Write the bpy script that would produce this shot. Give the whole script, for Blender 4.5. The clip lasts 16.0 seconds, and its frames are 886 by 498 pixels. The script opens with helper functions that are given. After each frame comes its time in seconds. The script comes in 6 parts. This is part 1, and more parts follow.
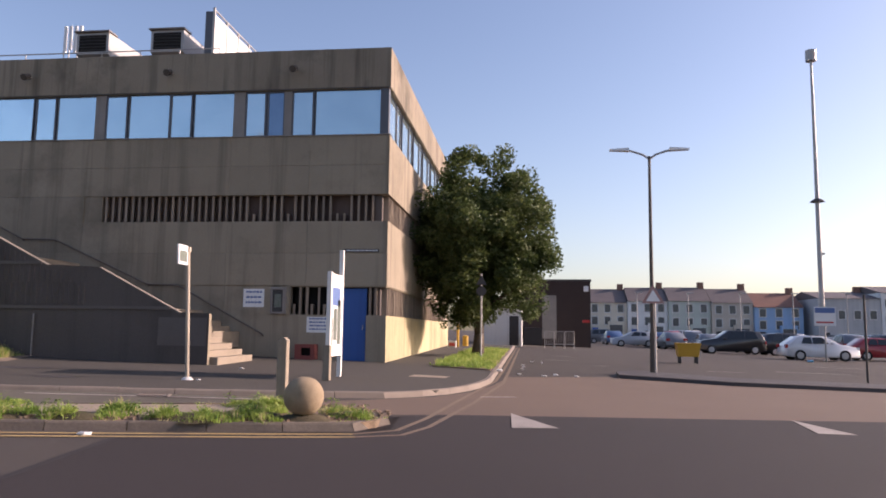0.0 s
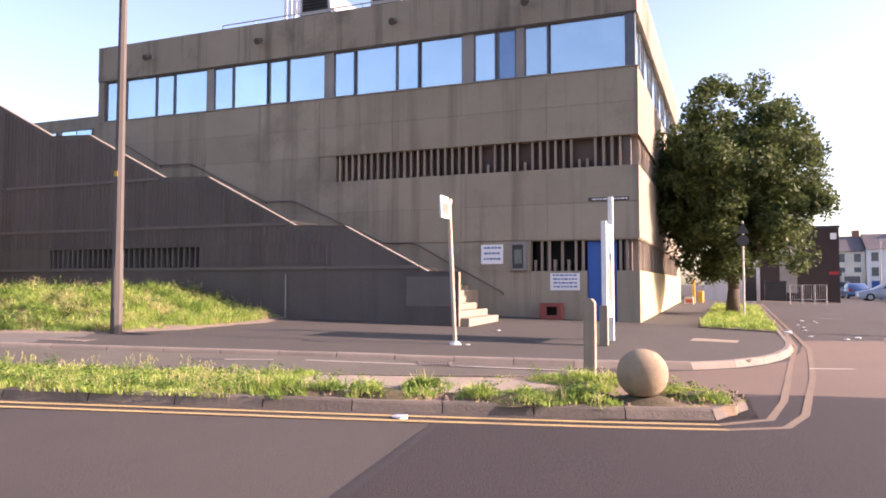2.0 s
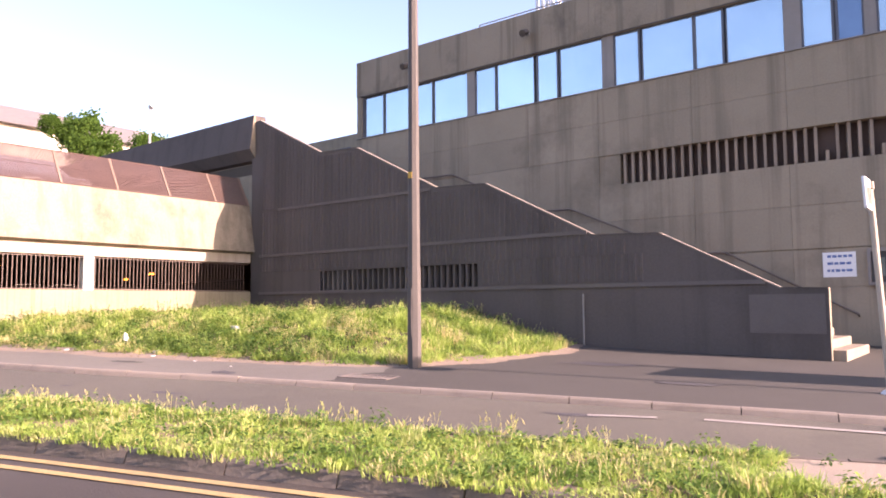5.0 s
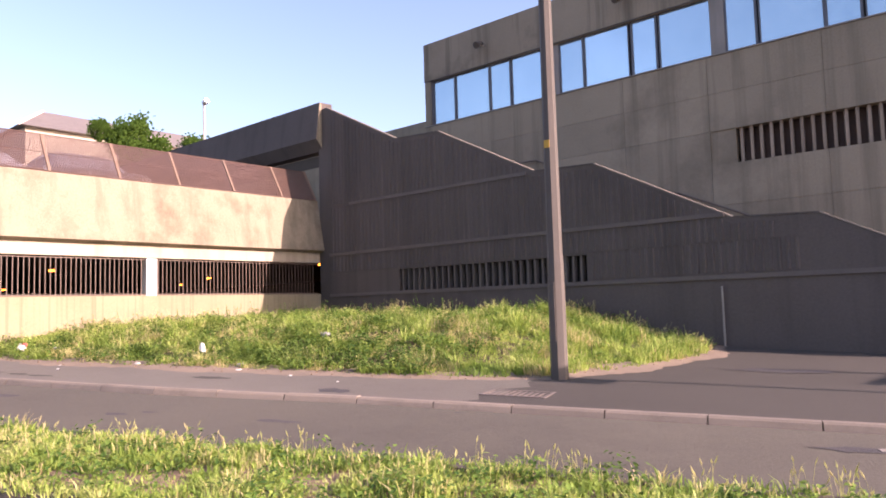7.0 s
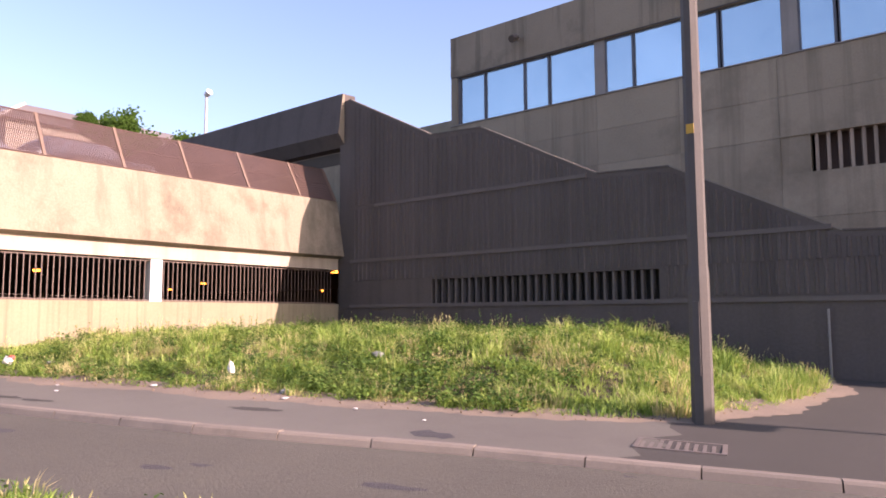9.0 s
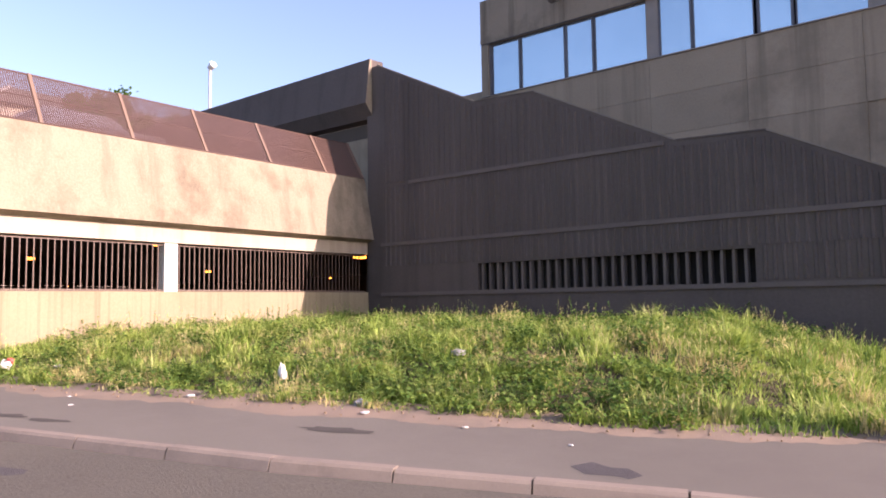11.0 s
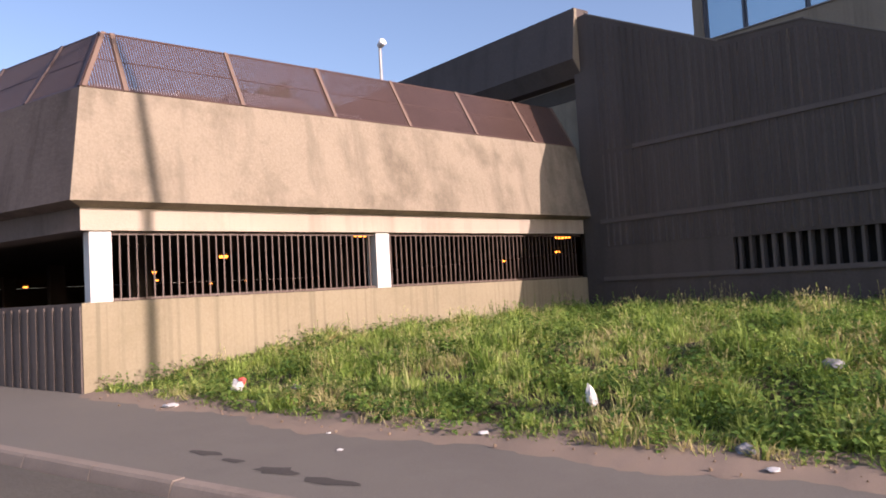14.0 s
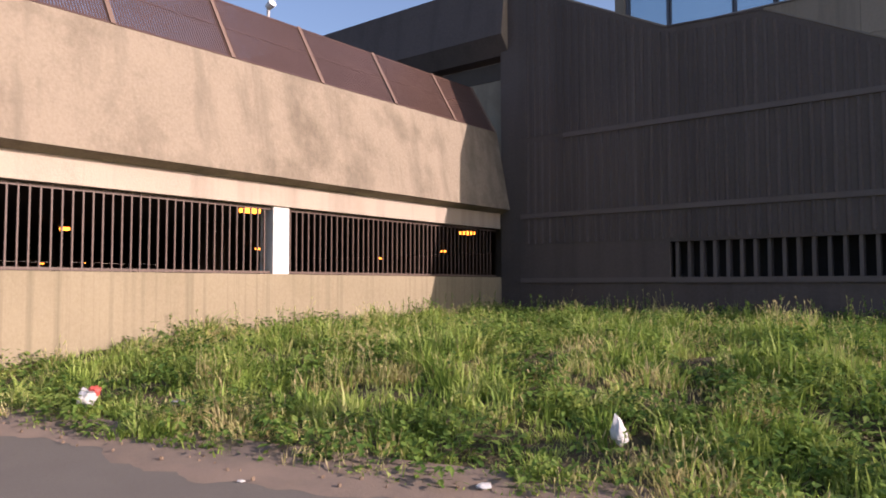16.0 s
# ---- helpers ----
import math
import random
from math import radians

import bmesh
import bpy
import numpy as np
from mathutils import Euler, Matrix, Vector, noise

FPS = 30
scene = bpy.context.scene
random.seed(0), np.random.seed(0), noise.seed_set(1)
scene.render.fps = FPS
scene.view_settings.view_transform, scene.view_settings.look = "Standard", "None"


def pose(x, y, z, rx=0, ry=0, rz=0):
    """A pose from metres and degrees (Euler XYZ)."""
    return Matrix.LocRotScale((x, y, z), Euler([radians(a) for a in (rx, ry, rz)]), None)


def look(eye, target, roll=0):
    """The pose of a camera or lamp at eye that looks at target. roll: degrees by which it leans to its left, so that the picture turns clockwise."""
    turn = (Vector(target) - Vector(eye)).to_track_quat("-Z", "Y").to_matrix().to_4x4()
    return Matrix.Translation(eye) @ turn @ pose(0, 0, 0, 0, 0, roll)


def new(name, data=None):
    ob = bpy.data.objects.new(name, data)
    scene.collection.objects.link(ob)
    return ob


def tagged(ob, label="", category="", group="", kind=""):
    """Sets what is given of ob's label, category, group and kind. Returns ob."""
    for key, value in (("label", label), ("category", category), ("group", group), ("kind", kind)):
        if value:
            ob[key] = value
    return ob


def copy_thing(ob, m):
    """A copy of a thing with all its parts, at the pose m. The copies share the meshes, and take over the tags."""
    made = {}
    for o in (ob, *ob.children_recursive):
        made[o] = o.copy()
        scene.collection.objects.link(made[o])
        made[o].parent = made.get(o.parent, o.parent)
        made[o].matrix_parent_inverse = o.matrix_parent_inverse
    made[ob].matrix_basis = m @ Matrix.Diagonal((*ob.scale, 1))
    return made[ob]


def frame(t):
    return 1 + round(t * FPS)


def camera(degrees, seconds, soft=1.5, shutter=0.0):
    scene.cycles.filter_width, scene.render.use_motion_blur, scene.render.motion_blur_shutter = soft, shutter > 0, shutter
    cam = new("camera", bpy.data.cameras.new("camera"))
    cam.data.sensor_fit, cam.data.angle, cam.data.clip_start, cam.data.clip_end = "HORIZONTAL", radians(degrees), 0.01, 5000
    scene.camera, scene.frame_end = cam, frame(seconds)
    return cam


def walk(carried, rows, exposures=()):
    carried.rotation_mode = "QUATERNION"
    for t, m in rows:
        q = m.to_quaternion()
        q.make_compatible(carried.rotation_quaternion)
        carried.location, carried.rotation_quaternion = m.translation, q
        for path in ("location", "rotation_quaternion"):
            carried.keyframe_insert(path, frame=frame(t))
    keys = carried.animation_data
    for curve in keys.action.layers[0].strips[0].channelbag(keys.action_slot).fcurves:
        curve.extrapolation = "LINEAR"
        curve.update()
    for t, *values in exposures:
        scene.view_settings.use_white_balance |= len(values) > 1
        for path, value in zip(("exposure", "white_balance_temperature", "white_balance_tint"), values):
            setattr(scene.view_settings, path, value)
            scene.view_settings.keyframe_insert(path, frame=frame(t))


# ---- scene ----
cam = camera(62.6, 16.0, soft=1.8)
METRES, EYE, TILT, LEAN, TURN = 18.5, 1.14, 0.0, 0.0, 6.8
ROWS = [
    (0.0, 0.0, 0.0, 0.0, -0.08, 6.42, -0.73),
    (0.5, -0.0254, 0.0243, 0.0011, 4.3, 4.44, -0.06),
    (1.0, -0.0492, 0.0508, 0.0013, 9.1, 4.67, -0.5),
    (1.5, -0.0743, 0.0745, 0.0024, 12.2, 3.88, -1.98),
    (2.0, -0.1027, 0.0979, 0.0024, 14.72, 2.85, -0.01),
    (2.5, -0.1304, 0.1196, 0.0037, 20.23, 0.99, -0.33),
    (3.0, -0.1563, 0.1415, 0.0056, 23.08, 1.72, 0.41),
    (3.5, -0.1848, 0.1624, 0.0053, 26.91, 3.23, 0.89),
    (4.0, -0.2118, 0.1838, 0.0061, 29.52, 3.85, 0.91),
    (6.5, -0.362, 0.2645, 0.0064, 33.32, 4.74, 0.85),
    (7.0, -0.3925, 0.2764, 0.0064, 34.81, 4.43, 1.66),
    (7.5, -0.4238, 0.2876, 0.0086, 36.15, 4.09, 1.41),
    (8.0, -0.4553, 0.2981, 0.0104, 34.16, 4.65, -0.34),
    (8.5, -0.4842, 0.3098, 0.0113, 33.79, 5.25, 1.65),
    (9.0, -0.5151, 0.319, 0.012, 33.01, 5.3, 0.19),
    (9.5, -0.5454, 0.3308, 0.013, 34.36, 4.91, 1.11),
    (12.0, -0.6766, 0.3861, 0.019, 31.15, 4.06, 0.6),
    (12.5, -0.7019, 0.3939, 0.0245, 39.83, 4.1, 1.65),
    (13.0, -0.7198, 0.4008, 0.0276, 45.16, 3.77, 1.09),
    (13.5, -0.7403, 0.402, 0.026, 48.07, 4.26, 3.3),
    (14.0, -0.7649, 0.4066, 0.0274, 43.46, 3.03, 3.16),
    (14.5, -0.789, 0.4139, 0.0265, 47.63, 3.28, 0.03),
    (15.0, -0.8129, 0.4246, 0.0266, 41.32, 2.16, -0.07),
    (15.5, -0.8407, 0.44, 0.0225, 37.71, 2.56, 1.72),
    (16.0, -0.8688, 0.4581, 0.0226, 32.16, 2.81, 0.02),
]
walk(cam, [(t, pose(0, 0, EYE, TILT, LEAN, TURN) @ pose(METRES * x, METRES * y, METRES * z, 90 + pitch, roll, yaw)) for t, x, y, z, yaw, pitch, roll in ROWS],
     [(0.0, 0.66, 6500, 26), (0.5, 0.68, 6500, 27), (1.5, 1.34, 6700, 31), (2.5, 1.82, 6750, 33), (3.5, 1.94, 6750, 35), (4.2, 1.94, 6750, 35), (7.0, 1.42, 6650, 33), (9.0, 1.34, 6500, 33), (12.0, 1.28, 6400, 31), (12.6, 1.06, 6350, 28), (14.5, 0.62, 6200, 26), (16.0, 0.56, 6200, 26)])

# ---- world, sun ----
world = bpy.data.worlds.new("sky")
scene.world = world
world.use_nodes = True
wn = world.node_tree
sky = wn.nodes.new("ShaderNodeTexSky")
sky.sky_type = "NISHITA"
sky.sun_disc = False
SUN_TO = Vector((1.0, 0.274, 0.395)).normalized()
sky.sun_elevation = math.asin(SUN_TO.z)
sky.sun_rotation = math.atan2(SUN_TO.x, SUN_TO.y)
sky.air_density, sky.dust_density, sky.ozone_density = 1.0, 1.7, 1.3
wn.links.new(sky.outputs[0], wn.nodes["Background"].inputs[0])
wn.nodes["Background"].inputs[1].default_value = 0.13
sun = new("sun", bpy.data.lights.new("sun", "SUN"))
sun.data.energy, sun.data.angle, sun.data.color = 4.9, radians(0.53), (1.0, 0.83, 0.69)
sun.matrix_world = look(SUN_TO * 200, (0, 0, 0))


# ---- mesh helpers ----
def part(name, bm, material, parent=None, label=""):
    me = bpy.data.meshes.new(name)
    bmesh.ops.recalc_face_normals(bm, faces=bm.faces[:])
    bm.to_mesh(me)
    bm.free()
    me.materials.append(material)
    ob = new(name, me)
    if parent is not None:
        ob.parent = parent
    if label:
        ob["label"] = label
    return ob


def thing(name, m, label, category, group=""):
    ob = new(name)
    ob.empty_display_size = 0.2
    ob.matrix_world = m
    return tagged(ob, label, category, group)


def setting(name, bm, material, label, category):
    return tagged(part(name, bm, material), label, category, kind="structure")


def box(bm, x0, x1, y0, y1, z0, z1, bevel=0.0):
    vs = [bm.verts.new((x, y, z)) for z in (z0, z1) for x, y in ((x0, y0), (x1, y0), (x1, y1), (x0, y1))]
    fs = [bm.faces.new([vs[i] for i in f]) for f in
          ((3, 2, 1, 0), (4, 5, 6, 7), (0, 1, 5, 4), (1, 2, 6, 5), (2, 3, 7, 6), (3, 0, 4, 7))]
    if bevel:
        es = list({e for f in fs for e in f.edges})
        bmesh.ops.bevel(bm, geom=es, offset=bevel, segments=2, affect="EDGES", profile=0.6)
    return bm


def boxed(*a, **k):
    return box(bmesh.new(), *a, **k)


def prism(bm, pts, lift):
    """Extrudes a loop of points by the vector lift."""
    lo = [bm.verts.new(p) for p in pts]
    hi = [bm.verts.new(Vector(p) + Vector(lift)) for p in pts]
    n = len(pts)
    bm.faces.new(lo[::-1])
    bm.faces.new(hi)
    for i in range(n):
        bm.faces.new((lo[i], lo[(i + 1) % n], hi[(i + 1) % n], hi[i]))
    return bm


def loft(bm, a, b):
    """A closed solid between two loops of equal length."""
    va, vb = [bm.verts.new(p) for p in a], [bm.verts.new(p) for p in b]
    n = len(a)
    bm.faces.new(va[::-1])
    bm.faces.new(vb)
    for i in range(n):
        bm.faces.new((va[i], va[(i + 1) % n], vb[(i + 1) % n], vb[i]))
    return bm


def tube(bm, p, q, r0, r1=None, seg=10):
    r1 = r0 if r1 is None else r1
    p, q = Vector(p), Vector(q)
    t = (q - p).to_track_quat("Z", "Y").to_matrix()
    rings = []
    for c, r in ((p, r0), (q, r1)):
        rings.append([c + t @ Vector((r * math.cos(2 * math.pi * k / seg), r * math.sin(2 * math.pi * k / seg), 0)) for k in range(seg)])
    return loft(bm, rings[0], rings[1])


def quad(bm, pts):
    bm.faces.new([bm.verts.new(p) for p in pts])
    return bm


def smooth(ob, angle=40):
    ob.data.shade_auto_smooth(angle=radians(angle)) if hasattr(ob.data, "shade_auto_smooth") else ob.data.polygons.foreach_set("use_smooth", [True] * len(ob.data.polygons))
    return ob


# ---- materials ----
def material(name, colors, scale=3.0, fine=60.0, rough=0.85, bump=0.15, metal=0.0, streak=0.0, stain=None, stain_amount=0.4, per_piece=0.0, island=0.0, spec=0.4, coords="Object", fine_mix=0.35, streak_fine=2.6):
    """A worn surface: large patches, fine grain, optional rain streaks and stains."""
    mat = bpy.data.materials.new(name)
    mat.use_nodes = True
    nt = mat.node_tree
    N, L = nt.nodes, nt.links
    bsdf = N["Principled BSDF"]
    bsdf.inputs["Roughness"].default_value = rough
    bsdf.inputs["Metallic"].default_value = metal
    bsdf.inputs["Specular IOR Level"].default_value = spec
    geo = N.new("ShaderNodeNewGeometry")
    where = geo.outputs["Position"] if coords == "World" else N.new("ShaderNodeTexCoord").outputs["Object"]

    def noise_tex(sc, detail=4.0, stretch=None, rough_=0.6):
        n = N.new("ShaderNodeTexNoise")
        n.inputs["Scale"].default_value, n.inputs["Detail"].default_value, n.inputs["Roughness"].default_value = sc, detail, rough_
        if stretch:
            mp = N.new("ShaderNodeMapping")
            mp.inputs["Scale"].default_value = stretch
            L.new(where, mp.inputs["Vector"])
            L.new(mp.outputs[0], n.inputs["Vector"])
        else:
            L.new(where, n.inputs["Vector"])
        return n.outputs["Fac"]

    def mix(kind, fac, a, b):
        m = N.new("ShaderNodeMix")
        m.data_type, m.blend_type = "RGBA", kind
        for sock, v in ((m.inputs["Factor"], fac), (m.inputs["A"], a), (m.inputs["B"], b)):
            if hasattr(v, "is_linked"):
                L.new(v, sock)
            else:
                sock.default_value = v if isinstance(v, (int, float)) else (*v, 1)
        return m.outputs["Result"]

    def ramp(src, lo, hi):
        r = N.new("ShaderNodeMapRange")
        r.inputs["From Min"].default_value, r.inputs["From Max"].default_value = lo, hi
        L.new(src, r.inputs["Value"])
        return r.outputs["Result"]

    big = ramp(noise_tex(scale), 0.3, 0.7)
    col = mix("MIX", big, colors[0], colors[1])
    small = ramp(noise_tex(fine, 5.0), 0.3, 0.7)
    col = mix("MIX", mix("MULTIPLY", 1.0, (fine_mix,) * 3, small), col, colors[2] if len(colors) > 2 else colors[0])
    if streak:
        s = ramp(noise_tex(1.0, 5.0, (streak_fine, streak_fine, 0.12)), 0.5, 0.72)
        m = N.new("ShaderNodeMath")
        m.operation = "MULTIPLY"
        m.inputs[1].default_value = streak
        L.new(s, m.inputs[0])
        col = mix("MIX", m.outputs[0], col, tuple(0.42 * c for c in colors[0]))
    if stain:
        s = ramp(noise_tex(scale * 0.45, 6.0, None, 0.7), 0.52, 0.68)
        m = N.new("ShaderNodeMath")
        m.operation = "MULTIPLY"
        m.inputs[1].default_value = stain_amount
        L.new(s, m.inputs[0])
        col = mix("MIX", m.outputs[0], col, stain)
    if per_piece or island:
        hsv = N.new("ShaderNodeHueSaturation")
        r = N.new("ShaderNodeMapRange")
        k = per_piece or island
        r.inputs["To Min"].default_value, r.inputs["To Max"].default_value = 1 - k, 1 + k
        L.new(N.new("ShaderNodeObjectInfo").outputs["Random"] if per_piece else geo.outputs["Random Per Island"], r.inputs["Value"])
        L.new(r.outputs["Result"], hsv.inputs["Value"])
        L.new(col, hsv.inputs["Color"])
        col = hsv.outputs["Color"]
    L.new(col, bsdf.inputs["Base Color"])
    if bump:
        b = N.new("ShaderNodeBump")
        b.inputs["Strength"].default_value, b.inputs["Distance"].default_value = bump, 0.02
        L.new(small, b.inputs["Height"])
        L.new(b.outputs[0], bsdf.inputs["Normal"])
    return mat


def plant_material(name, greens, translucency=0.35, patch=1.5, patchy=0.5):
    mat = bpy.data.materials.new(name)
    mat.use_nodes = True
    nt = mat.node_tree
    N, L = nt.nodes, nt.links
    bsdf = N["Principled BSDF"]
    ramp = N.new("ShaderNodeValToRGB")
    ramp.color_ramp.elements[0].color, ramp.color_ramp.elements[1].color = (*greens[0], 1), (*greens[-1], 1)
    for i, c in enumerate(greens[1:-1]):
        e = ramp.color_ramp.elements.new((i + 1) / (len(greens) - 1))
        e.color = (*c, 1)
    geo = N.new("ShaderNodeNewGeometry")
    drift = N.new("ShaderNodeTexNoise")
    drift.inputs["Scale"].default_value, drift.inputs["Detail"].default_value = patch, 3.0
    L.new(geo.outputs["Position"], drift.inputs["Vector"])
    spread = N.new("ShaderNodeMapRange")
    spread.inputs["From Min"].default_value, spread.inputs["From Max"].default_value = 0.34, 0.66
    L.new(drift.outputs["Fac"], spread.inputs["Value"])
    blend = N.new("ShaderNodeMix")
    blend.inputs["Factor"].default_value = patchy
    L.new(geo.outputs["Random Per Island"], blend.inputs["A"])
    L.new(spread.outputs["Result"], blend.inputs["B"])
    L.new(blend.outputs["Result"], ramp.inputs[0])
    L.new(ramp.outputs[0], bsdf.inputs["Base Color"])
    bsdf.inputs["Roughness"].default_value = 0.6
    bsdf.inputs["Specular IOR Level"].default_value = 0.25
    tr = N.new("ShaderNodeBsdfTranslucent")
    L.new(ramp.outputs[0], tr.inputs["Color"])
    mx = N.new("ShaderNodeMixShader")
    mx.inputs[0].default_value = translucency
    L.new(bsdf.outputs[0], mx.inputs[1])
    L.new(tr.outputs[0], mx.inputs[2])
    L.new(mx.outputs[0], N["Material Output"].inputs["Surface"])
    return mat


def glow(name, color, strength):
    mat = bpy.data.materials.new(name)
    mat.use_nodes = True
    b = mat.node_tree.nodes["Principled BSDF"]
    b.inputs["Base Color"].default_value = (*color, 1)
    b.inputs["Emission Color"].default_value = (*color, 1)
    b.inputs["Emission Strength"].default_value = strength
    return mat


concrete = material("cast_concrete", ((0.292, 0.246, 0.182), (0.222, 0.187, 0.138), (0.345, 0.293, 0.22)), 0.45, 22, 0.9, 0.14, streak=0.62, stain=(0.115, 0.096, 0.07), stain_amount=0.6, per_piece=0.08, coords="World")
concrete_top = material("lichen_stained_concrete", ((0.262, 0.22, 0.165), (0.2, 0.168, 0.125), (0.32, 0.27, 0.205)), 0.5, 22, 0.9, 0.14, streak=0.95, stain=(0.05, 0.044, 0.036), stain_amount=0.75, per_piece=0.08, coords="World")
# yellower, lighter copy of the facade concrete; east-side sunlight is mixed into its colour
concrete_yellow_sunlit = material("yellowish_sun_brightened_concrete", ((0.44, 0.38, 0.225), (0.36, 0.31, 0.185), (0.52, 0.46, 0.29)), 0.8, 24, 0.9, 0.14, streak=0.5, stain=(0.2, 0.17, 0.1), stain_amount=0.6, per_piece=0.1, coords="World")
concrete_pale = material("pale_concrete", ((0.257, 0.213, 0.153), (0.206, 0.17, 0.121), (0.301, 0.254, 0.188)), 1.3, 26, 0.9, 0.14, streak=0.6, stain=(0.103, 0.083, 0.057), stain_amount=0.7, coords="World", fine_mix=0.7)
concrete_sill = material("board_marked_concrete", ((0.268, 0.226, 0.146), (0.225, 0.188, 0.12), (0.32, 0.272, 0.182)), 1.0, 30, 0.9, 0.14, streak=0.55, stain=(0.19, 0.158, 0.095), stain_amount=0.5, coords="World", fine_mix=0.5, streak_fine=11.0)
# South-face copy of the car park concrete: grime, plus shade put into its colour
concrete_grimy_shaded = material("grimy_shaded_concrete", ((0.122, 0.098, 0.086), (0.09, 0.072, 0.064), (0.16, 0.13, 0.113)), 0.6, 18, 0.92, 0.14, streak=0.85, stain=(0.055, 0.044, 0.04), stain_amount=0.6, coords="World", fine_mix=0.45)
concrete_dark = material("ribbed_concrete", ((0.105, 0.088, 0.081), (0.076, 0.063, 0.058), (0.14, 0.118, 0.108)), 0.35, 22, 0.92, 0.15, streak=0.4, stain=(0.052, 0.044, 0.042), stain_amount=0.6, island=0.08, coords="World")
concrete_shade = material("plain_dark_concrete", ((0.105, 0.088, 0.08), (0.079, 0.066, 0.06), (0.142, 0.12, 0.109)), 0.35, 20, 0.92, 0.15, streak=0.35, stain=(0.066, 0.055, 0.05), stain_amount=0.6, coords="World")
cream_paint = material("cream_painted_concrete", ((0.403, 0.342, 0.27), (0.353, 0.299, 0.234), (0.446, 0.385, 0.31)), 0.9, 40, 0.8, 0.2, streak=0.45, stain=(0.216, 0.173, 0.13), stain_amount=0.4, coords="World")
white_paint = material("white_paint", ((0.72, 0.702, 0.666), (0.666, 0.648, 0.612), (0.594, 0.576, 0.54)), 1.5, 30, 0.6, 0.08, streak=0.2)
asphalt = material("road_asphalt", ((0.059, 0.050, 0.044), (0.047, 0.039, 0.034), (0.095, 0.083, 0.075)), 0.22, 60, 0.88, 0.32, stain=(0.032, 0.027, 0.026), stain_amount=0.5, coords="World", fine_mix=0.45, spec=0.3)
asphalt_side = material("brown_worn_asphalt", ((0.136, 0.094, 0.070), (0.114, 0.079, 0.058), (0.171, 0.126, 0.095)), 0.3, 110, 0.88, 0.15, stain=(0.085, 0.062, 0.046), stain_amount=0.35, coords="World", fine_mix=0.4)
asphalt_path = material("pavement_asphalt", ((0.058, 0.051, 0.044), (0.046, 0.040, 0.034), (0.084, 0.076, 0.066)), 0.35, 90, 0.9, 0.15, stain=(0.070, 0.062, 0.057), stain_amount=0.5, coords="World", fine_mix=0.4)
asphalt_worn = material("pale_worn_asphalt", ((0.145, 0.131, 0.110), (0.117, 0.106, 0.089), (0.199, 0.183, 0.155)), 0.35, 90, 0.9, 0.14, stain=(0.096, 0.083, 0.072), stain_amount=0.45, coords="World", fine_mix=0.45)
asphalt_lane = material("slip_lane_asphalt", ((0.096, 0.085, 0.066), (0.070, 0.062, 0.050), (0.156, 0.140, 0.114)), 0.5, 42, 0.9, 0.3, stain=(0.051, 0.045, 0.040), stain_amount=0.6, coords="World", fine_mix=0.5)
tar = material("road_tar", ((0.026, 0.023, 0.023), (0.02, 0.018, 0.018), (0.04, 0.035, 0.034)), 1.0, 60, 0.8, 0.2, coords="World")
asphalt_new = material("fresh_asphalt", ((0.07, 0.064, 0.066), (0.057, 0.052, 0.054), (0.098, 0.09, 0.092)), 0.8, 80, 0.85, 0.4, coords="World")
kerb_mat = material("kerb_concrete", ((0.248, 0.202, 0.164), (0.205, 0.166, 0.135), (0.298, 0.248, 0.205)), 2, 60, 0.9, 0.06, per_piece=0.07, stain=(0.074, 0.062, 0.053), coords="World")
kerb_pale = material("pale_kerb_concrete", ((0.208, 0.171, 0.141), (0.164, 0.135, 0.112), (0.248, 0.208, 0.174)), 2, 60, 0.9, 0.06, per_piece=0.08, stain=(0.087, 0.071, 0.059), coords="World")
faded_line = material("faded_yellow_paint", ((0.216, 0.162, 0.104), (0.173, 0.124, 0.09), (0.137, 0.101, 0.076)), 1.2, 40, 0.88, 0.2, stain=(0.144, 0.104, 0.079), stain_amount=0.85, coords="World", fine_mix=0.65)
kerb_dirty = material("dirty_kerb_concrete", ((0.128, 0.104, 0.085), (0.089, 0.073, 0.061), (0.187, 0.155, 0.128)), 1.6, 30, 0.92, 0.3, per_piece=0.12, stain=(0.076, 0.064, 0.051), stain_amount=0.6, coords="World")
soil = material("dry_soil", ((0.231, 0.161, 0.109), (0.176, 0.122, 0.081), (0.295, 0.218, 0.151)), 1.2, 30, 0.95, 0.6, stain=(0.056, 0.052, 0.024), stain_amount=0.6, coords="World")
bank_soil = material("dark_leafy_soil", ((0.085, 0.068, 0.038), (0.06, 0.048, 0.027), (0.128, 0.102, 0.055)), 2.5, 30, 0.95, 0.6, stain=(0.043, 0.051, 0.017), stain_amount=0.6, coords="World")
paving_pale = material("pale_bare_paving", ((0.306, 0.246, 0.187), (0.238, 0.191, 0.145), (0.357, 0.297, 0.238)), 0.9, 50, 0.92, 0.4, stain=(0.136, 0.102, 0.072), coords="World")
yellow_line = material("worn_yellow_paint", ((0.492, 0.344, 0.131), (0.41, 0.287, 0.115), (0.205, 0.156, 0.098)), 1.4, 40, 0.85, 0.2, stain=(0.131, 0.107, 0.082), stain_amount=0.7, coords="World", fine_mix=0.6)
white_line = material("worn_white_paint", ((0.426, 0.385, 0.344), (0.312, 0.279, 0.254), (0.164, 0.143, 0.131)), 1.6, 40, 0.85, 0.2, stain=(0.115, 0.102, 0.098), stain_amount=0.8, coords="World", fine_mix=0.6)
galv = material("galvanised_steel", ((0.42, 0.4, 0.38), (0.34, 0.33, 0.32), (0.48, 0.47, 0.45)), 2, 40, 0.55, 0.05, metal=0.35)
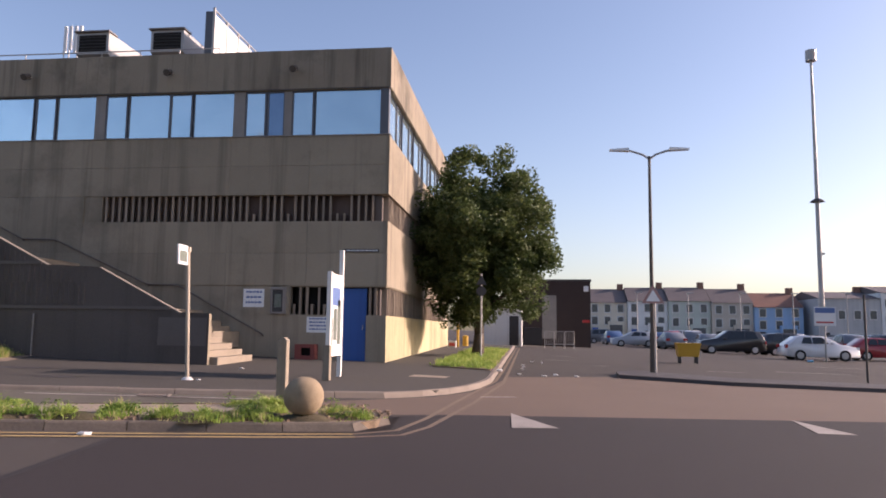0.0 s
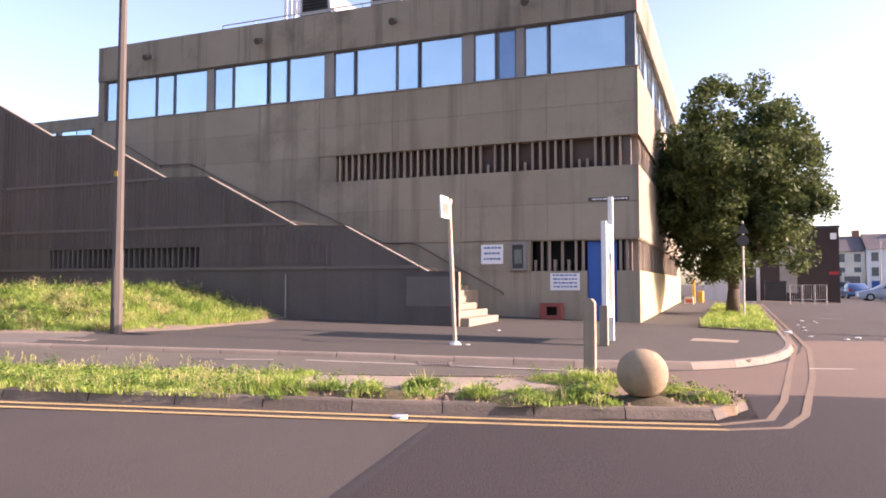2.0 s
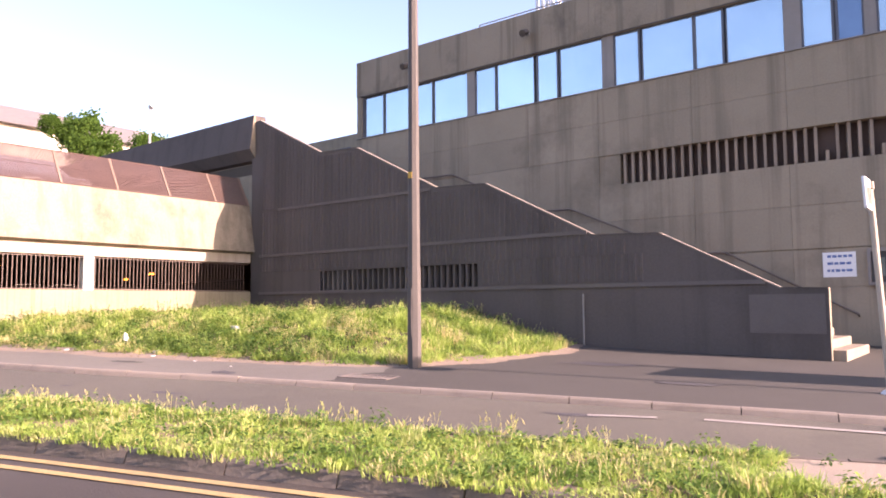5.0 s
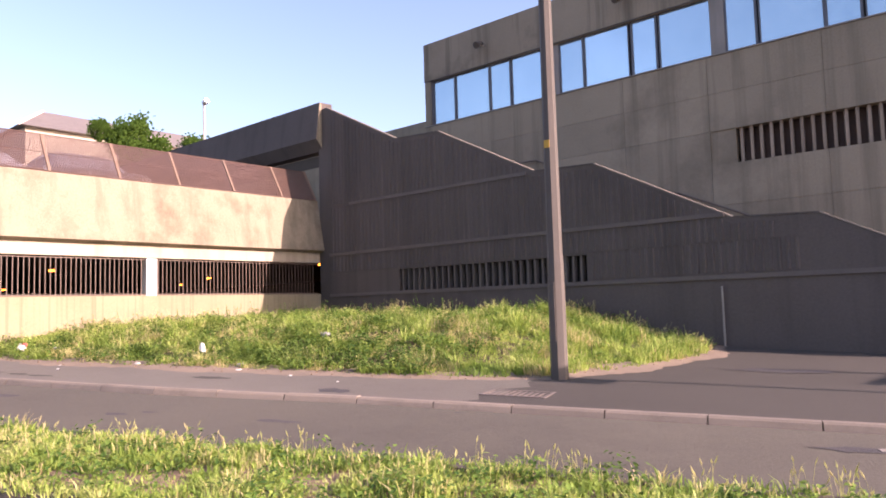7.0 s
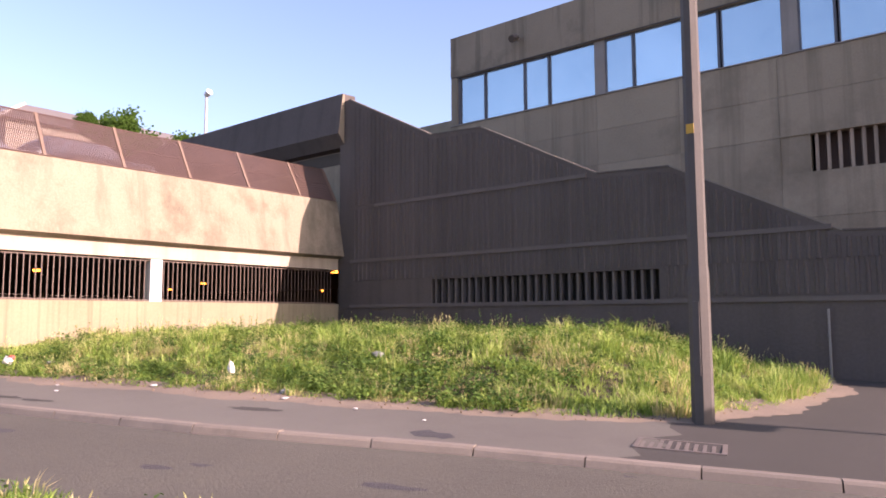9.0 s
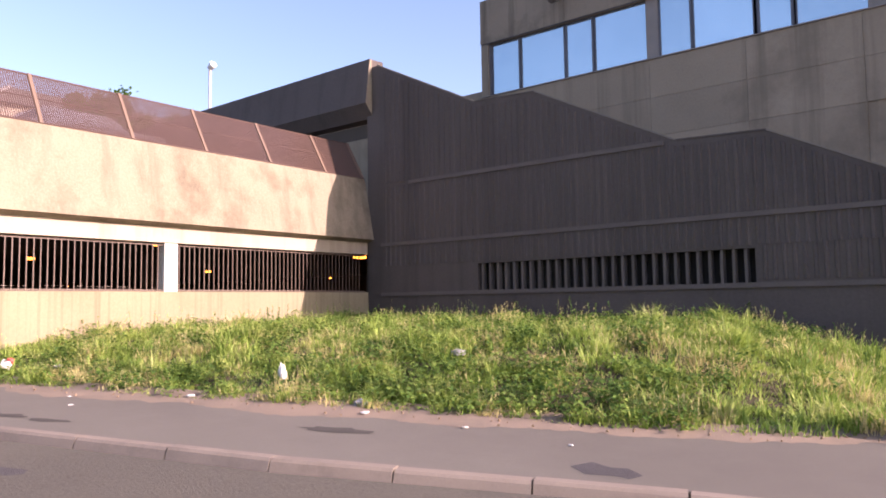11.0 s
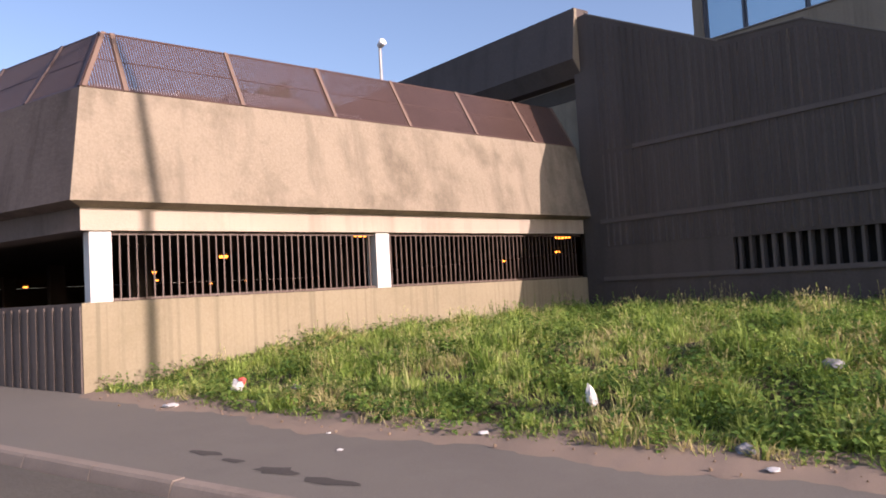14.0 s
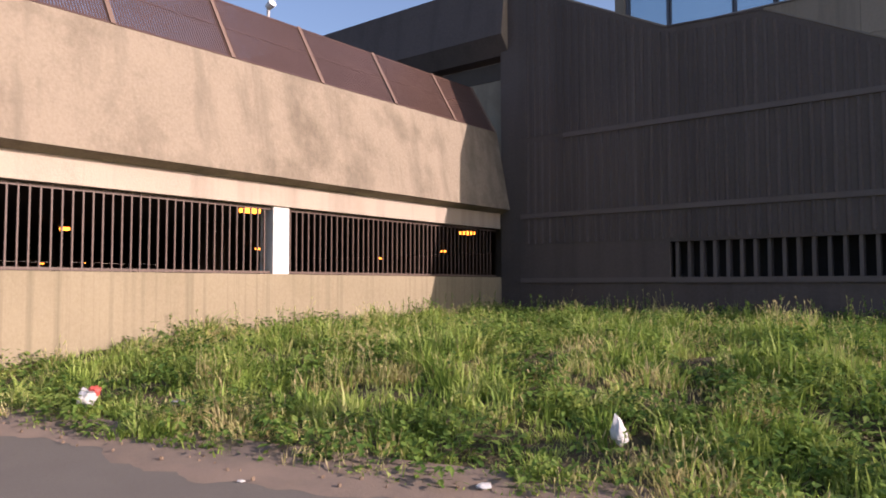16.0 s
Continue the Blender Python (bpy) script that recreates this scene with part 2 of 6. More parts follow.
lamp_paint = material("weathered_lamp_paint", ((0.083, 0.072, 0.065), (0.067, 0.059, 0.054), (0.104, 0.091, 0.082)), 1.2, 35, 0.7, 0.1, streak=0.3)
steel_dark = material("dark_painted_steel", ((0.045, 0.043, 0.045), (0.035, 0.033, 0.035), (0.07, 0.065, 0.06)), 3, 40, 0.55, 0.08)
bar_mat = material("brown_steel_bars", ((0.112, 0.074, 0.058), (0.085, 0.057, 0.045), (0.149, 0.104, 0.082)), 3, 40, 0.5, 0.08)
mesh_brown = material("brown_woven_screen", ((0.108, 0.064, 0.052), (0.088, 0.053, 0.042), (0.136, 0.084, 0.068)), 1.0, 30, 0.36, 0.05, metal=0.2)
# darker copy of the screen brown; the south side's shade is in this colour
mesh_shaded = material("shaded_brown_screen", ((0.05, 0.03, 0.028), (0.04, 0.024, 0.022), (0.065, 0.042, 0.038)), 1.0, 30, 0.5, 0.05)
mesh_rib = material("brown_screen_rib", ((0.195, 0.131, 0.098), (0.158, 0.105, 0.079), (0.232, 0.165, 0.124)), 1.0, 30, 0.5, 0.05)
glass = material("blue_solar_glass", ((0.47, 0.61, 0.68), (0.38, 0.52, 0.6), (0.53, 0.65, 0.7)), 0.7, 5, 0.07, 0.0, metal=0.78, spec=0.8, per_piece=0.16, coords="World")
glass_dark = material("dim_window_glass", ((0.16, 0.24, 0.34), (0.12, 0.18, 0.27), (0.2, 0.28, 0.38)), 0.7, 5, 0.08, 0.0, metal=0.7, spec=0.8, coords="World")
frame_dark = material("dark_window_frame", ((0.095, 0.105, 0.125), (0.08, 0.088, 0.106), (0.12, 0.13, 0.15)), 3, 30, 0.5, 0.05)
pier_grey = material("grey_pier", ((0.25, 0.23, 0.215), (0.2, 0.185, 0.17), (0.29, 0.27, 0.25)), 1.5, 40, 0.85, 0.15, streak=0.3)
# near-black for solids that stand for shade inside openings and recesses
void = material("interior_shade_black", ((0.022, 0.02, 0.019), (0.016, 0.015, 0.014), (0.03, 0.027, 0.025)), 1, 10, 0.9, 0.0)
inner_conc = material("dark_inner_concrete", ((0.085, 0.072, 0.06), (0.065, 0.055, 0.046), (0.11, 0.09, 0.075)), 0.8, 20, 0.9, 0.1)
blue_paint = material("blue_door_paint", ((0.027, 0.098, 0.33), (0.022, 0.084, 0.29), (0.036, 0.11, 0.36)), 1.5, 30, 0.55, 0.08, streak=0.25)
sign_white = material("sign_white", ((0.75, 0.75, 0.74), (0.7, 0.7, 0.7), (0.66, 0.66, 0.64)), 2, 20, 0.5, 0.03)
sign_blue = material("sign_blue_print", ((0.1, 0.16, 0.34), (0.08, 0.14, 0.3), (0.12, 0.18, 0.38)), 3, 30, 0.5, 0.0)
sign_red = material("sign_red", ((0.5, 0.04, 0.035), (0.45, 0.035, 0.03), (0.4, 0.04, 0.04)), 3, 30, 0.5, 0.0)
poster_dark = material("poster_dark_print", ((0.07, 0.1, 0.07), (0.12, 0.13, 0.12), (0.3, 0.32, 0.28)), 6, 25, 0.35, 0.0)
red_plastic = material("red_plastic", ((0.24, 0.06, 0.05), (0.17, 0.045, 0.038), (0.28, 0.085, 0.07)), 2, 40, 0.6, 0.1)
yellow_plastic = material("yellow_plastic", ((0.51, 0.289, 0.025), (0.442, 0.255, 0.025), (0.527, 0.323, 0.051)), 3, 40, 0.5, 0.05)
wood_post = material("grey_weathered_wood", ((0.27, 0.225, 0.171), (0.207, 0.171, 0.131), (0.324, 0.279, 0.216)), 3, 50, 0.85, 0.3, streak=0.5)
ball_stone = material("cast_stone", ((0.288, 0.216, 0.136), (0.232, 0.176, 0.112), (0.344, 0.272, 0.184)), 3, 60, 0.9, 0.35, stain=(0.128, 0.096, 0.064))
bark = material("bark", ((0.1, 0.075, 0.05), (0.07, 0.05, 0.035), (0.15, 0.115, 0.08)), 4, 40, 0.9, 0.6, streak=0.4)
leaf_mat = plant_material("tree_leaves", ((0.036, 0.057, 0.018), (0.06, 0.089, 0.026), (0.095, 0.123, 0.04), (0.143, 0.162, 0.063)))
bush_mat = plant_material("bush_leaves", ((0.034, 0.072, 0.013), (0.06, 0.119, 0.017), (0.093, 0.162, 0.025)))
grass_mat = plant_material("grass_blades", ((0.119, 0.215, 0.044), (0.174, 0.283, 0.068), (0.260, 0.352, 0.105), (0.395, 0.429, 0.190), (0.536, 0.490, 0.312)), 0.5)
grass_lush = plant_material("lush_grass_blades", ((0.089, 0.167, 0.035), (0.211, 0.317, 0.059), (0.364, 0.458, 0.107), (0.535, 0.528, 0.238)), 0.38, 2.2, 0.6)
weed_mat = plant_material("weed_leaves", ((0.04, 0.093, 0.02), (0.088, 0.168, 0.031), (0.177, 0.274, 0.053), (0.292, 0.371, 0.088)), 0.35, 1.3, 0.45)
seed_mat = plant_material("grass_seed_heads", ((0.361, 0.395, 0.138), (0.497, 0.472, 0.206), (0.601, 0.515, 0.292)), 0.4, 1.0, 0.4)
lamp_glow = glow("sodium_lamp_glow", (1.0, 0.3, 0.03), 3.4)
litter_white = material("white_litter_plastic", ((0.637, 0.629, 0.612), (0.552, 0.544, 0.527), (0.468, 0.459, 0.442)), 8, 60, 0.45, 0.2)
litter_blue = material("blue_litter_plastic", ((0.05, 0.35, 0.6), (0.04, 0.3, 0.55), (0.1, 0.4, 0.65)), 8, 60, 0.45, 0.2)
litter_grey = material("grey_litter_plastic", ((0.252, 0.252, 0.264), (0.204, 0.204, 0.216), (0.3, 0.3, 0.312)), 8, 60, 0.4, 0.2)
litter_red = material("red_litter_print", ((0.6, 0.08, 0.06), (0.5, 0.06, 0.05), (0.62, 0.2, 0.16)), 8, 60, 0.45, 0.2)


# ---- ground: one gently tilted plane, climbing to the west and north ----
def g(x, y):
    """Height of pavements and verges."""
    return -0.09 - 0.03 * min(max(x, -60.0), 20.0) + 0.012 * (min(max(y, -10.0), 45.0) - 14.0)


def road_z(x, y):
    return g(x, y) - 0.1


bm = bmesh.new()
xs, ys = (-900.0, -60.0, 20.0, 900.0), (-900.0, -10.0, 45.0, 900.0)
rows = [[bm.verts.new((x, y, road_z(x, y))) for x in xs] for y in ys]
for j in range(len(ys) - 1):
    for i in range(len(xs) - 1):
        bm.faces.new((rows[j][i], rows[j][i + 1], rows[j + 1][i + 1], rows[j + 1][i]))
setting("ground", bm, asphalt, "dark grey worn asphalt road and car park", "road")


def lane_rise(x):
    """The slip lane lies a little higher than the main road."""
    return 0.045 * min(1.0, max(0.0, (-4.7 - x) / 2.5))


def flat(name, pts, lift, mat, label, category, depth=0.0, rise=None):
    """A thin sheet on the road, following its slope; depth makes it a slab."""
    b = bmesh.new()
    top = [(x, y, road_z(x, y) + lift + (rise(x) if rise else 0.0)) for x, y in pts]
    if depth:
        prism(b, [(x, y, z - depth) for x, y, z in top], (0, 0, depth))
    else:
        quad(b, top)
    bmesh.ops.triangulate(b, faces=b.faces[:])
    return setting(name, b, mat, label, category)


flat("side_road", [(-3.9, 12.2), (-2.85, 11.0), (-1.22, 11.69), (1.51, 12.56), (6.31, 14.07), (19.9, 18.5), (19.9, 24.0), (9.76, 21.7), (2.65, 22.5), (-0.57, 20.3), (-0.85, 17.5), (-1.2, 15.6), (-1.85, 14.2), (-2.8, 13.2)], 0.004, asphalt_side, "brownish worn asphalt of the side road mouth", "road")

asphalt_dark = material("dark_new_asphalt", ((0.032, 0.026, 0.026), (0.026, 0.022, 0.022), (0.048, 0.041, 0.041)), 0.25, 60, 0.86, 0.32, stain=(0.040, 0.033, 0.031), stain_amount=0.5, coords="World", fine_mix=0.4, spec=0.3)
flat("road_resurfacing", [(-3.0, -12.0), (60.0, -12.0), (60.0, 31.5), (19.9, 18.5), (6.31, 14.07), (1.51, 12.56), (-1.22, 11.69), (-1.95, 11.2), (-1.85, 9.8), (-2.25, 9.35), (-3.41, 8.9), (-4.74, 8.42), (-4.06, 2.6)], 0.003, asphalt_dark, "darker resurfaced asphalt of the main road", "road")

# pavement round the buildings
KERB = [(-60.0, -5.3), (-23.12, 6.49), (-21.12, 7.12), (-18.99, 7.82), (-16.4, 8.6), (-14.0, 9.55), (-12.2, 10.13), (-7.83, 11.6), (-4.4, 12.72), (-2.64, 13.52), (-1.75, 14.5), (-1.15, 16.2), (-0.92, 18.0), (-0.92, 22.5), (-0.88, 45.0)]
bm = bmesh.new()
def offset_line(pts, off):
    """The polyline moved to its left by off."""
    out = []
    for i, (x, y) in enumerate(pts):
        a, b = pts[max(i - 1, 0)], pts[min(i + 1, len(pts) - 1)]
        d = Vector((b[0] - a[0], b[1] - a[1])).normalized()
        out.append((x - d.y * off, y + d.x * off))
    return out


prism(bm, [(x, y, g(x, y) - 0.45) for x, y in offset_line(KERB, 0.1) + [(-60.0, 45.0)]], (0, 0, 0.45))
bmesh.ops.triangulate(bm, faces=bm.faces[:])
pavement = setting("pavement", bm, asphalt_path, "grey asphalt pavement with stains", "pavement")


def polyline_points(pts, step):
    """Points every step metres along a polyline, with directions."""
    out, left = [], 0.0
    for (ax, ay), (bx, by) in zip(pts, pts[1:]):
        d = math.hypot(bx - ax, by - ay)
        s = left
        while s < d:
            out.append((ax + (bx - ax) * s / d, ay + (by - ay) * s / d))
            s += step
        left = s - d
    return out


def ribbon(name, pts, width, lift, mat, label, category, rise=None):
    b = bmesh.new()
    l, r = offset_line(pts, width / 2), offset_line(pts, -width / 2)
    vl = [b.verts.new((x, y, road_z(x, y) + lift + (rise(x) if rise else 0.0))) for x, y in l]
    vr = [b.verts.new((x, y, road_z(x, y) + lift + (rise(x) if rise else 0.0))) for x, y in r]
    for i in range(len(pts) - 1):
        b.faces.new((vr[i], vr[i + 1], vl[i + 1], vl[i]))
    return setting(name, b, mat, label, category)


def kerb_run(pts, parent, width, top, inward, mat=None):
    """Kerbstones along a polyline; inward is the side of the raised ground (+1 left)."""
    stones = polyline_points(pts, 0.92) + [pts[-1]]
    rr = random.Random(5)
    for a, b2 in zip(stones, stones[1:]):
        d = Vector((b2[0] - a[0], b2[1] - a[1], 0))
        ln = d.length - 0.012
        d.normalize()
        n = Vector((-d.y, d.x, 0)) * inward
        b = bmesh.new()
        z0, z1 = -0.2, top + rr.uniform(-0.005, 0.005)
        sec = [(-0.012, z0), (-0.006, 0.0), (0.028, z1 - 0.02), (0.046, z1), (width, z1), (width, z0)]
        pa = Vector((a[0], a[1], road_z(*a)))
        pb = Vector((b2[0], b2[1], road_z(*b2)))
        dz = (pb.z - pa.z)
        st = [pa + n * w + Vector((0, 0, z)) for w, z in sec]
        en = [pa + d * ln + n * w + Vector((0, 0, z + dz)) for w, z in sec]
        loft(b, st, en)
        part("kerbstone", b, mat or kerb_mat, parent)


# ---- the traffic island with its grass ----
ISL_FRONT = [(-40.0, -3.4), (-24.0, 2.0), (-11.52, 6.23), (-8.4, 7.28), (-5.7, 8.17), (-3.41, 8.98), (-2.3, 9.42), (-1.98, 9.85)]
ISL_BACK = [(-1.93, 10.5), (-2.3, 10.95), (-3.2, 11.35), (-4.3, 11.1), (-5.2, 10.45), (-7.45, 9.4), (-13.5, 7.15), (-24.0, 3.4), (-40.0, -2.1)]
bm = bmesh.new()
prism(bm, [(x, y, road_z(x, y) - 0.2) for x, y in offset_line(ISL_FRONT + ISL_BACK, 0.09)], (0, 0, 0.3))
bmesh.ops.triangulate(bm, faces=bm.faces[:])
setting("traffic_island", bm, soil, "raised traffic island of bare soil and pale paving", "traffic island")
BARE = [(-7.41, 9.25), (-6.7, 9.63), (-4.5, 10.55), (-4.0, 10.1), (-4.75, 9.21), (-5.96, 8.6), (-6.8, 8.5), (-8.3, 8.6)]
flat("bare_paving", BARE, 0.108, paving_pale, "pale worn paving on the traffic island", "paving")
for k, (off, tail) in enumerate(((-0.2, [(-1.75, 9.75), (-1.54, 11.08), (-1.21, 14.9), (-0.85, 18.6), (-0.8, 23.0), (-0.76, 44.0)]), (-0.42, [(-1.62, 9.4), (-1.39, 10.2), (-1.01, 13.51), (-0.64, 18.15), (-0.62, 22.0), (-0.58, 44.0)]))):
    ribbon("yellow_line_%d" % (k + 1), offset_line(ISL_FRONT[1:7], off), 0.085, 0.009, yellow_line, "worn double yellow line beside the kerb", "road marking")
    ribbon("faded_line_%d" % (k + 1), offset_line(ISL_FRONT[1:7], off)[-1:] + tail, 0.085, 0.009, faded_line, "almost worn away double yellow line", "road marking")
flat("road_arrow_1", [(-0.3, 12.26), (-0.25, 10.6), (0.43, 10.81)], 0.011, white_line, "worn white triangle painted on the road", "road marking")
flat("road_arrow_2", [(4.51, 13.52), (4.35, 11.9), (4.96, 11.97)], 0.011, white_line, "worn white triangle painted on the road", "road marking")
for k, (a, b2) in enumerate((((-8.04, 11.01), (-6.05, 11.7)), ((-5.99, 11.72), (-4.23, 12.36)), ((-9.07, 10.46), (-8.45, 10.8)), ((-0.96, 14.61), (-0.27, 14.97)), ((0.6, 31.0), (1.6, 31.2)), ((2.4, 28.0), (3.0, 28.4)), ((0.9, 35.0), (2.1, 35.2)), ((6.5, 28.0), (8.0, 28.3)), ((9.5, 30.0), (12.5, 30.5)), ((13.0, 36.0), (15.5, 36.4)))):
    ribbon("white_line_%d" % (k + 1), [a, b2], 0.1, 0.011, white_line, "worn white dash painted on the lane", "road marking", lane_rise if k < 3 else None)
flat("pale_patch", [(-2.9, 17.5), (-2.0, 17.6), (-1.95, 18.2), (-2.85, 18.2)], 0.106, paving_pale, "pale repaired patch in the pavement", "pavement")
flat("dark_stain", [(-14.78, 9.78), (-14.6, 9.66), (-14.42, 9.74), (-14.33, 9.72), (-14.3, 9.86), (-14.45, 9.97), (-14.55, 9.92), (-14.72, 9.98)], 0.1055, asphalt_new, "dark oil stain on the pavement", "pavement")
flat("gutter_stain", [(-13.9, 9.36), (-13.5, 9.4), (-13.2, 9.52), (-12.75, 9.68), (-12.55, 9.84), (-12.9, 9.8), (-13.3, 9.68), (-13.8, 9.5)], 0.005, asphalt_new, "dark damp stain in the gutter", "road", 0.0, lane_rise)


def splash(name, x, y, length, width, turn, lift, mat, label, category, seed, rise=None):
    """A ragged flat stain."""
    rn = random.Random(seed)
    c, s = math.cos(radians(turn)), math.sin(radians(turn))
    pts = []
    for k in range(14):
        a, r = 2 * math.pi * k / 14, rn.uniform(0.65, 1.15)
        u, v = length / 2 * r * math.cos(a), width / 2 * r * math.sin(a)
        pts.append((x + c * u - s * v, y + s * u + c * v))
    return flat(name, pts, lift, mat, label, category, 0.0, rise)


for k, (x, y, ln, w) in enumerate(((-15.4, 7.64, 0.3, 0.14), (-15.21, 7.9, 0.22, 0.1), (-13.71, 8.42, 0.5, 0.16), (-9.2, 10.4, 0.7, 0.2), (-17.8, 7.4, 0.5, 0.25))):
    splash("lane_stain_%d" % (k + 1), x, y, ln, w, 20, 0.0065, asphalt_new, "small dark oil stain on the lane", "road", k, lane_rise)
for k, (x, y, ln, w) in enumerate(((-20.6, 8.0, 0.35, 0.12), (-20.2, 8.05, 0.25, 0.1), (-19.7, 8.15, 0.4, 0.18), (-19.2, 8.25, 0.5, 0.16), (-16.9, 9.6, 0.7, 0.22), (-11.0, 14.6, 1.4, 0.5), (-9.0, 13.2, 0.9, 0.3))):
    splash("pavement_stain_%d" % (k + 1), x, y, ln, w, 20, 0.1065, asphalt_path if x < -12 else asphalt_new, "dark stain on the pavement", "pavement", 20 + k)
flat("road_seam", [(-4.12, 2.6), (-4.0, 2.6), (-4.7, 8.3), (-4.78, 8.28)], 0.006, tar, "dark repaired seam across the road", "road")
flat("worn_pavement", [(-33.0, 3.45), (-23.12, 6.62), (-21.12, 7.25), (-18.99, 7.95), (-16.4, 8.73), (-14.0, 9.68), (-12.9, 10.03), (-12.75, 10.3), (-12.95, 10.55), (-12.7, 10.8), (-13.0, 11.1), (-12.85, 11.4), (-13.1, 11.7), (-13.2, 12.0), (-14.14, 11.4), (-17.5, 10.26), (-19.95, 9.4), (-21.7, 8.9), (-24.7, 8.2), (-33.0, 5.4)], 0.1035, asphalt_worn, "paler worn asphalt pavement beside the bank", "pavement")
flat("grey_lane", [(-12.7, 9.94), (-12.2, 10.1), (-7.83, 11.57), (-4.5, 12.68), (-3.92, 12.2), (-3.2, 11.42), (-4.3, 11.16), (-5.2, 10.51), (-7.45, 9.46), (-13.4, 7.24)], 0.0025, asphalt_lane, "grey asphalt of the slip lane", "road", 0.0, lane_rise)
flat("worn_lane", [(-33.0, 2.9), (-23.12, 6.4), (-21.12, 7.03), (-18.99, 7.74), (-16.4, 8.52), (-14.0, 9.52), (-12.75, 9.92), (-12.5, 9.6), (-12.62, 9.3), (-12.3, 9.0), (-12.4, 8.6), (-12.0, 8.3), (-12.1, 8.0), (-11.8, 7.83), (-13.5, 7.2), (-24.0, 3.45), (-33.0, 0.4)], 0.0055, asphalt_lane, "paler worn asphalt of the slip lane", "road", 0.0, lane_rise)


# ---- main building ----
BX0, BX1, BY, ROOF, BACK = -24.55, -4.47, 22.45, 10.28, 40.0
WZ0, WZ1 = 7.4, 8.95
L1Z0, L1Z1 = 4.58, 5.44
L0Z0, L0Z1 = 1.6, 2.48


def holed(u0, u1, v0, v1, holes, place, thick):
    """A wall in u, v with rectangular holes, thick metres deep; place(u, v, depth) gives the point."""
    us = sorted({u0, u1, *(h[0] for h in holes), *(h[1] for h in holes)})
    vs = sorted({v0, v1, *(h[2] for h in holes), *(h[3] for h in holes)})
    us, vs = [u for u in us if u0 <= u <= u1], [v for v in vs if v0 <= v <= v1]
    b = bmesh.new()
    cache = {}

    def vert(i, j, d):
        if (i, j, d) not in cache:
            cache[i, j, d] = b.verts.new(place(us[i], vs[j], thick * d))
        return cache[i, j, d]

    def solid(i, j):
        if not (0 <= i < len(us) - 1 and 0 <= j < len(vs) - 1):
            return False
        cu, cv = (us[i] + us[i + 1]) / 2, (vs[j] + vs[j + 1]) / 2
        return not any(h[0] < cu < h[1] and h[2] < cv < h[3] for h in holes)

    for i in range(len(us) - 1):
        for j in range(len(vs) - 1):
            if not solid(i, j):
                continue
            for d in (0, 1):
                b.faces.new((vert(i, j, d), vert(i + 1, j, d), vert(i + 1, j + 1, d), vert(i, j + 1, d)))
            for (di, dj, p, q) in ((-1, 0, (0, 0), (0, 1)), (1, 0, (1, 0), (1, 1)), (0, -1, (0, 0), (1, 0)), (0, 1, (0, 1), (1, 1))):
                if not solid(i + di, j + dj):
                    b.faces.new((vert(i + p[0], j + p[1], 0), vert(i + q[0], j + q[1], 0), vert(i + q[0], j + q[1], 1), vert(i + p[0], j + p[1], 1)))
    return b


DOOR = (-5.9, -5.08, 0.13, 2.47)
holes = [(BX0 + 0.25, BX1, WZ0, WZ1), (-14.12, BX1, L1Z0, L1Z1), (-7.55, -5.9, L0Z0, L0Z1), DOOR, (-5.08, BX1, L0Z0, L0Z1)]
wall_south = setting("wall_south", holed(BX0, BX1 - 0.25, -0.4, ROOF, holes, lambda u, v, d: (u, BY + d, v), 0.25), concrete, "weathered beige cast concrete office facade with rain streaks", "wall")
side_holes = [(BY, BACK - 1.0, WZ0, WZ1), (BY, BACK - 2, L1Z0, L1Z1), (BY, BACK - 2, L0Z0, L0Z1)]
wall_east = setting("wall_east", holed(BY, BACK, -0.4, ROOF, side_holes, lambda u, v, d: (BX1 - d, u, v), 0.25), concrete, "sunlit cast concrete side wall of the office block", "wall")
setting("wall_west", boxed(BX0 - 0.0, BX0 + 0.25, BY + 0.252, BACK, -0.4, ROOF), concrete, "cast concrete west wall of the office block", "wall")
setting("wall_north", boxed(BX0 + 0.25, BX1 - 0.252, BACK - 0.25, BACK, -0.4, ROOF), concrete, "cast concrete back wall of the office block", "wall")
setting("roof", boxed(BX0 + 0.255, BX1 - 0.255, BY + 0.255, BACK - 0.255, ROOF - 0.5, ROOF - 0.35), inner_conc, "flat grey roof behind the parapet", "roof")
# solid block whose black colour stands for the unlit rooms
setting("core_wall", boxed(BX0 + 0.9, BX1 - 0.9, BY + 0.9, BACK - 0.9, -0.3, ROOF - 0.52), void, "near-black block painting the shade inside the office block", "wall")

# corner of the louvre bands
for k, (z0, z1) in enumerate(((L1Z0, L1Z1), (L0Z0, L0Z1))):
    setting("recess_post_%d" % (k + 1), boxed(BX1 - 0.42, BX1 - 0.2, BY + 0.14, BY + 0.36, z0, z1), concrete_dark, "recessed dark concrete corner post", "wall")

# cast panels on the facade, split by joints
PANEL_X = [BX0, -21.75, -19.4, -17.1, -14.75, -12.05, -9.72, -7.05, BX1]


def skin(parent, u0, u1, v0, v1, east=False):
    t, gap = 0.035, 0.0035
    if east:
        b = boxed(BX1 + 0.002, BX1 + t, u0 + gap, u1 - gap, v0 + gap, v1 - gap)
    else:
        b = boxed(u0 + gap, u1 - gap, BY - t, BY - 0.002, v0 + gap, v1 - gap)
    # low east panels get the copy brightened for sun
    part("panel", b, concrete_top if v0 > 8.5 else concrete_yellow_sunlit if east and v0 < 0 else concrete, parent)


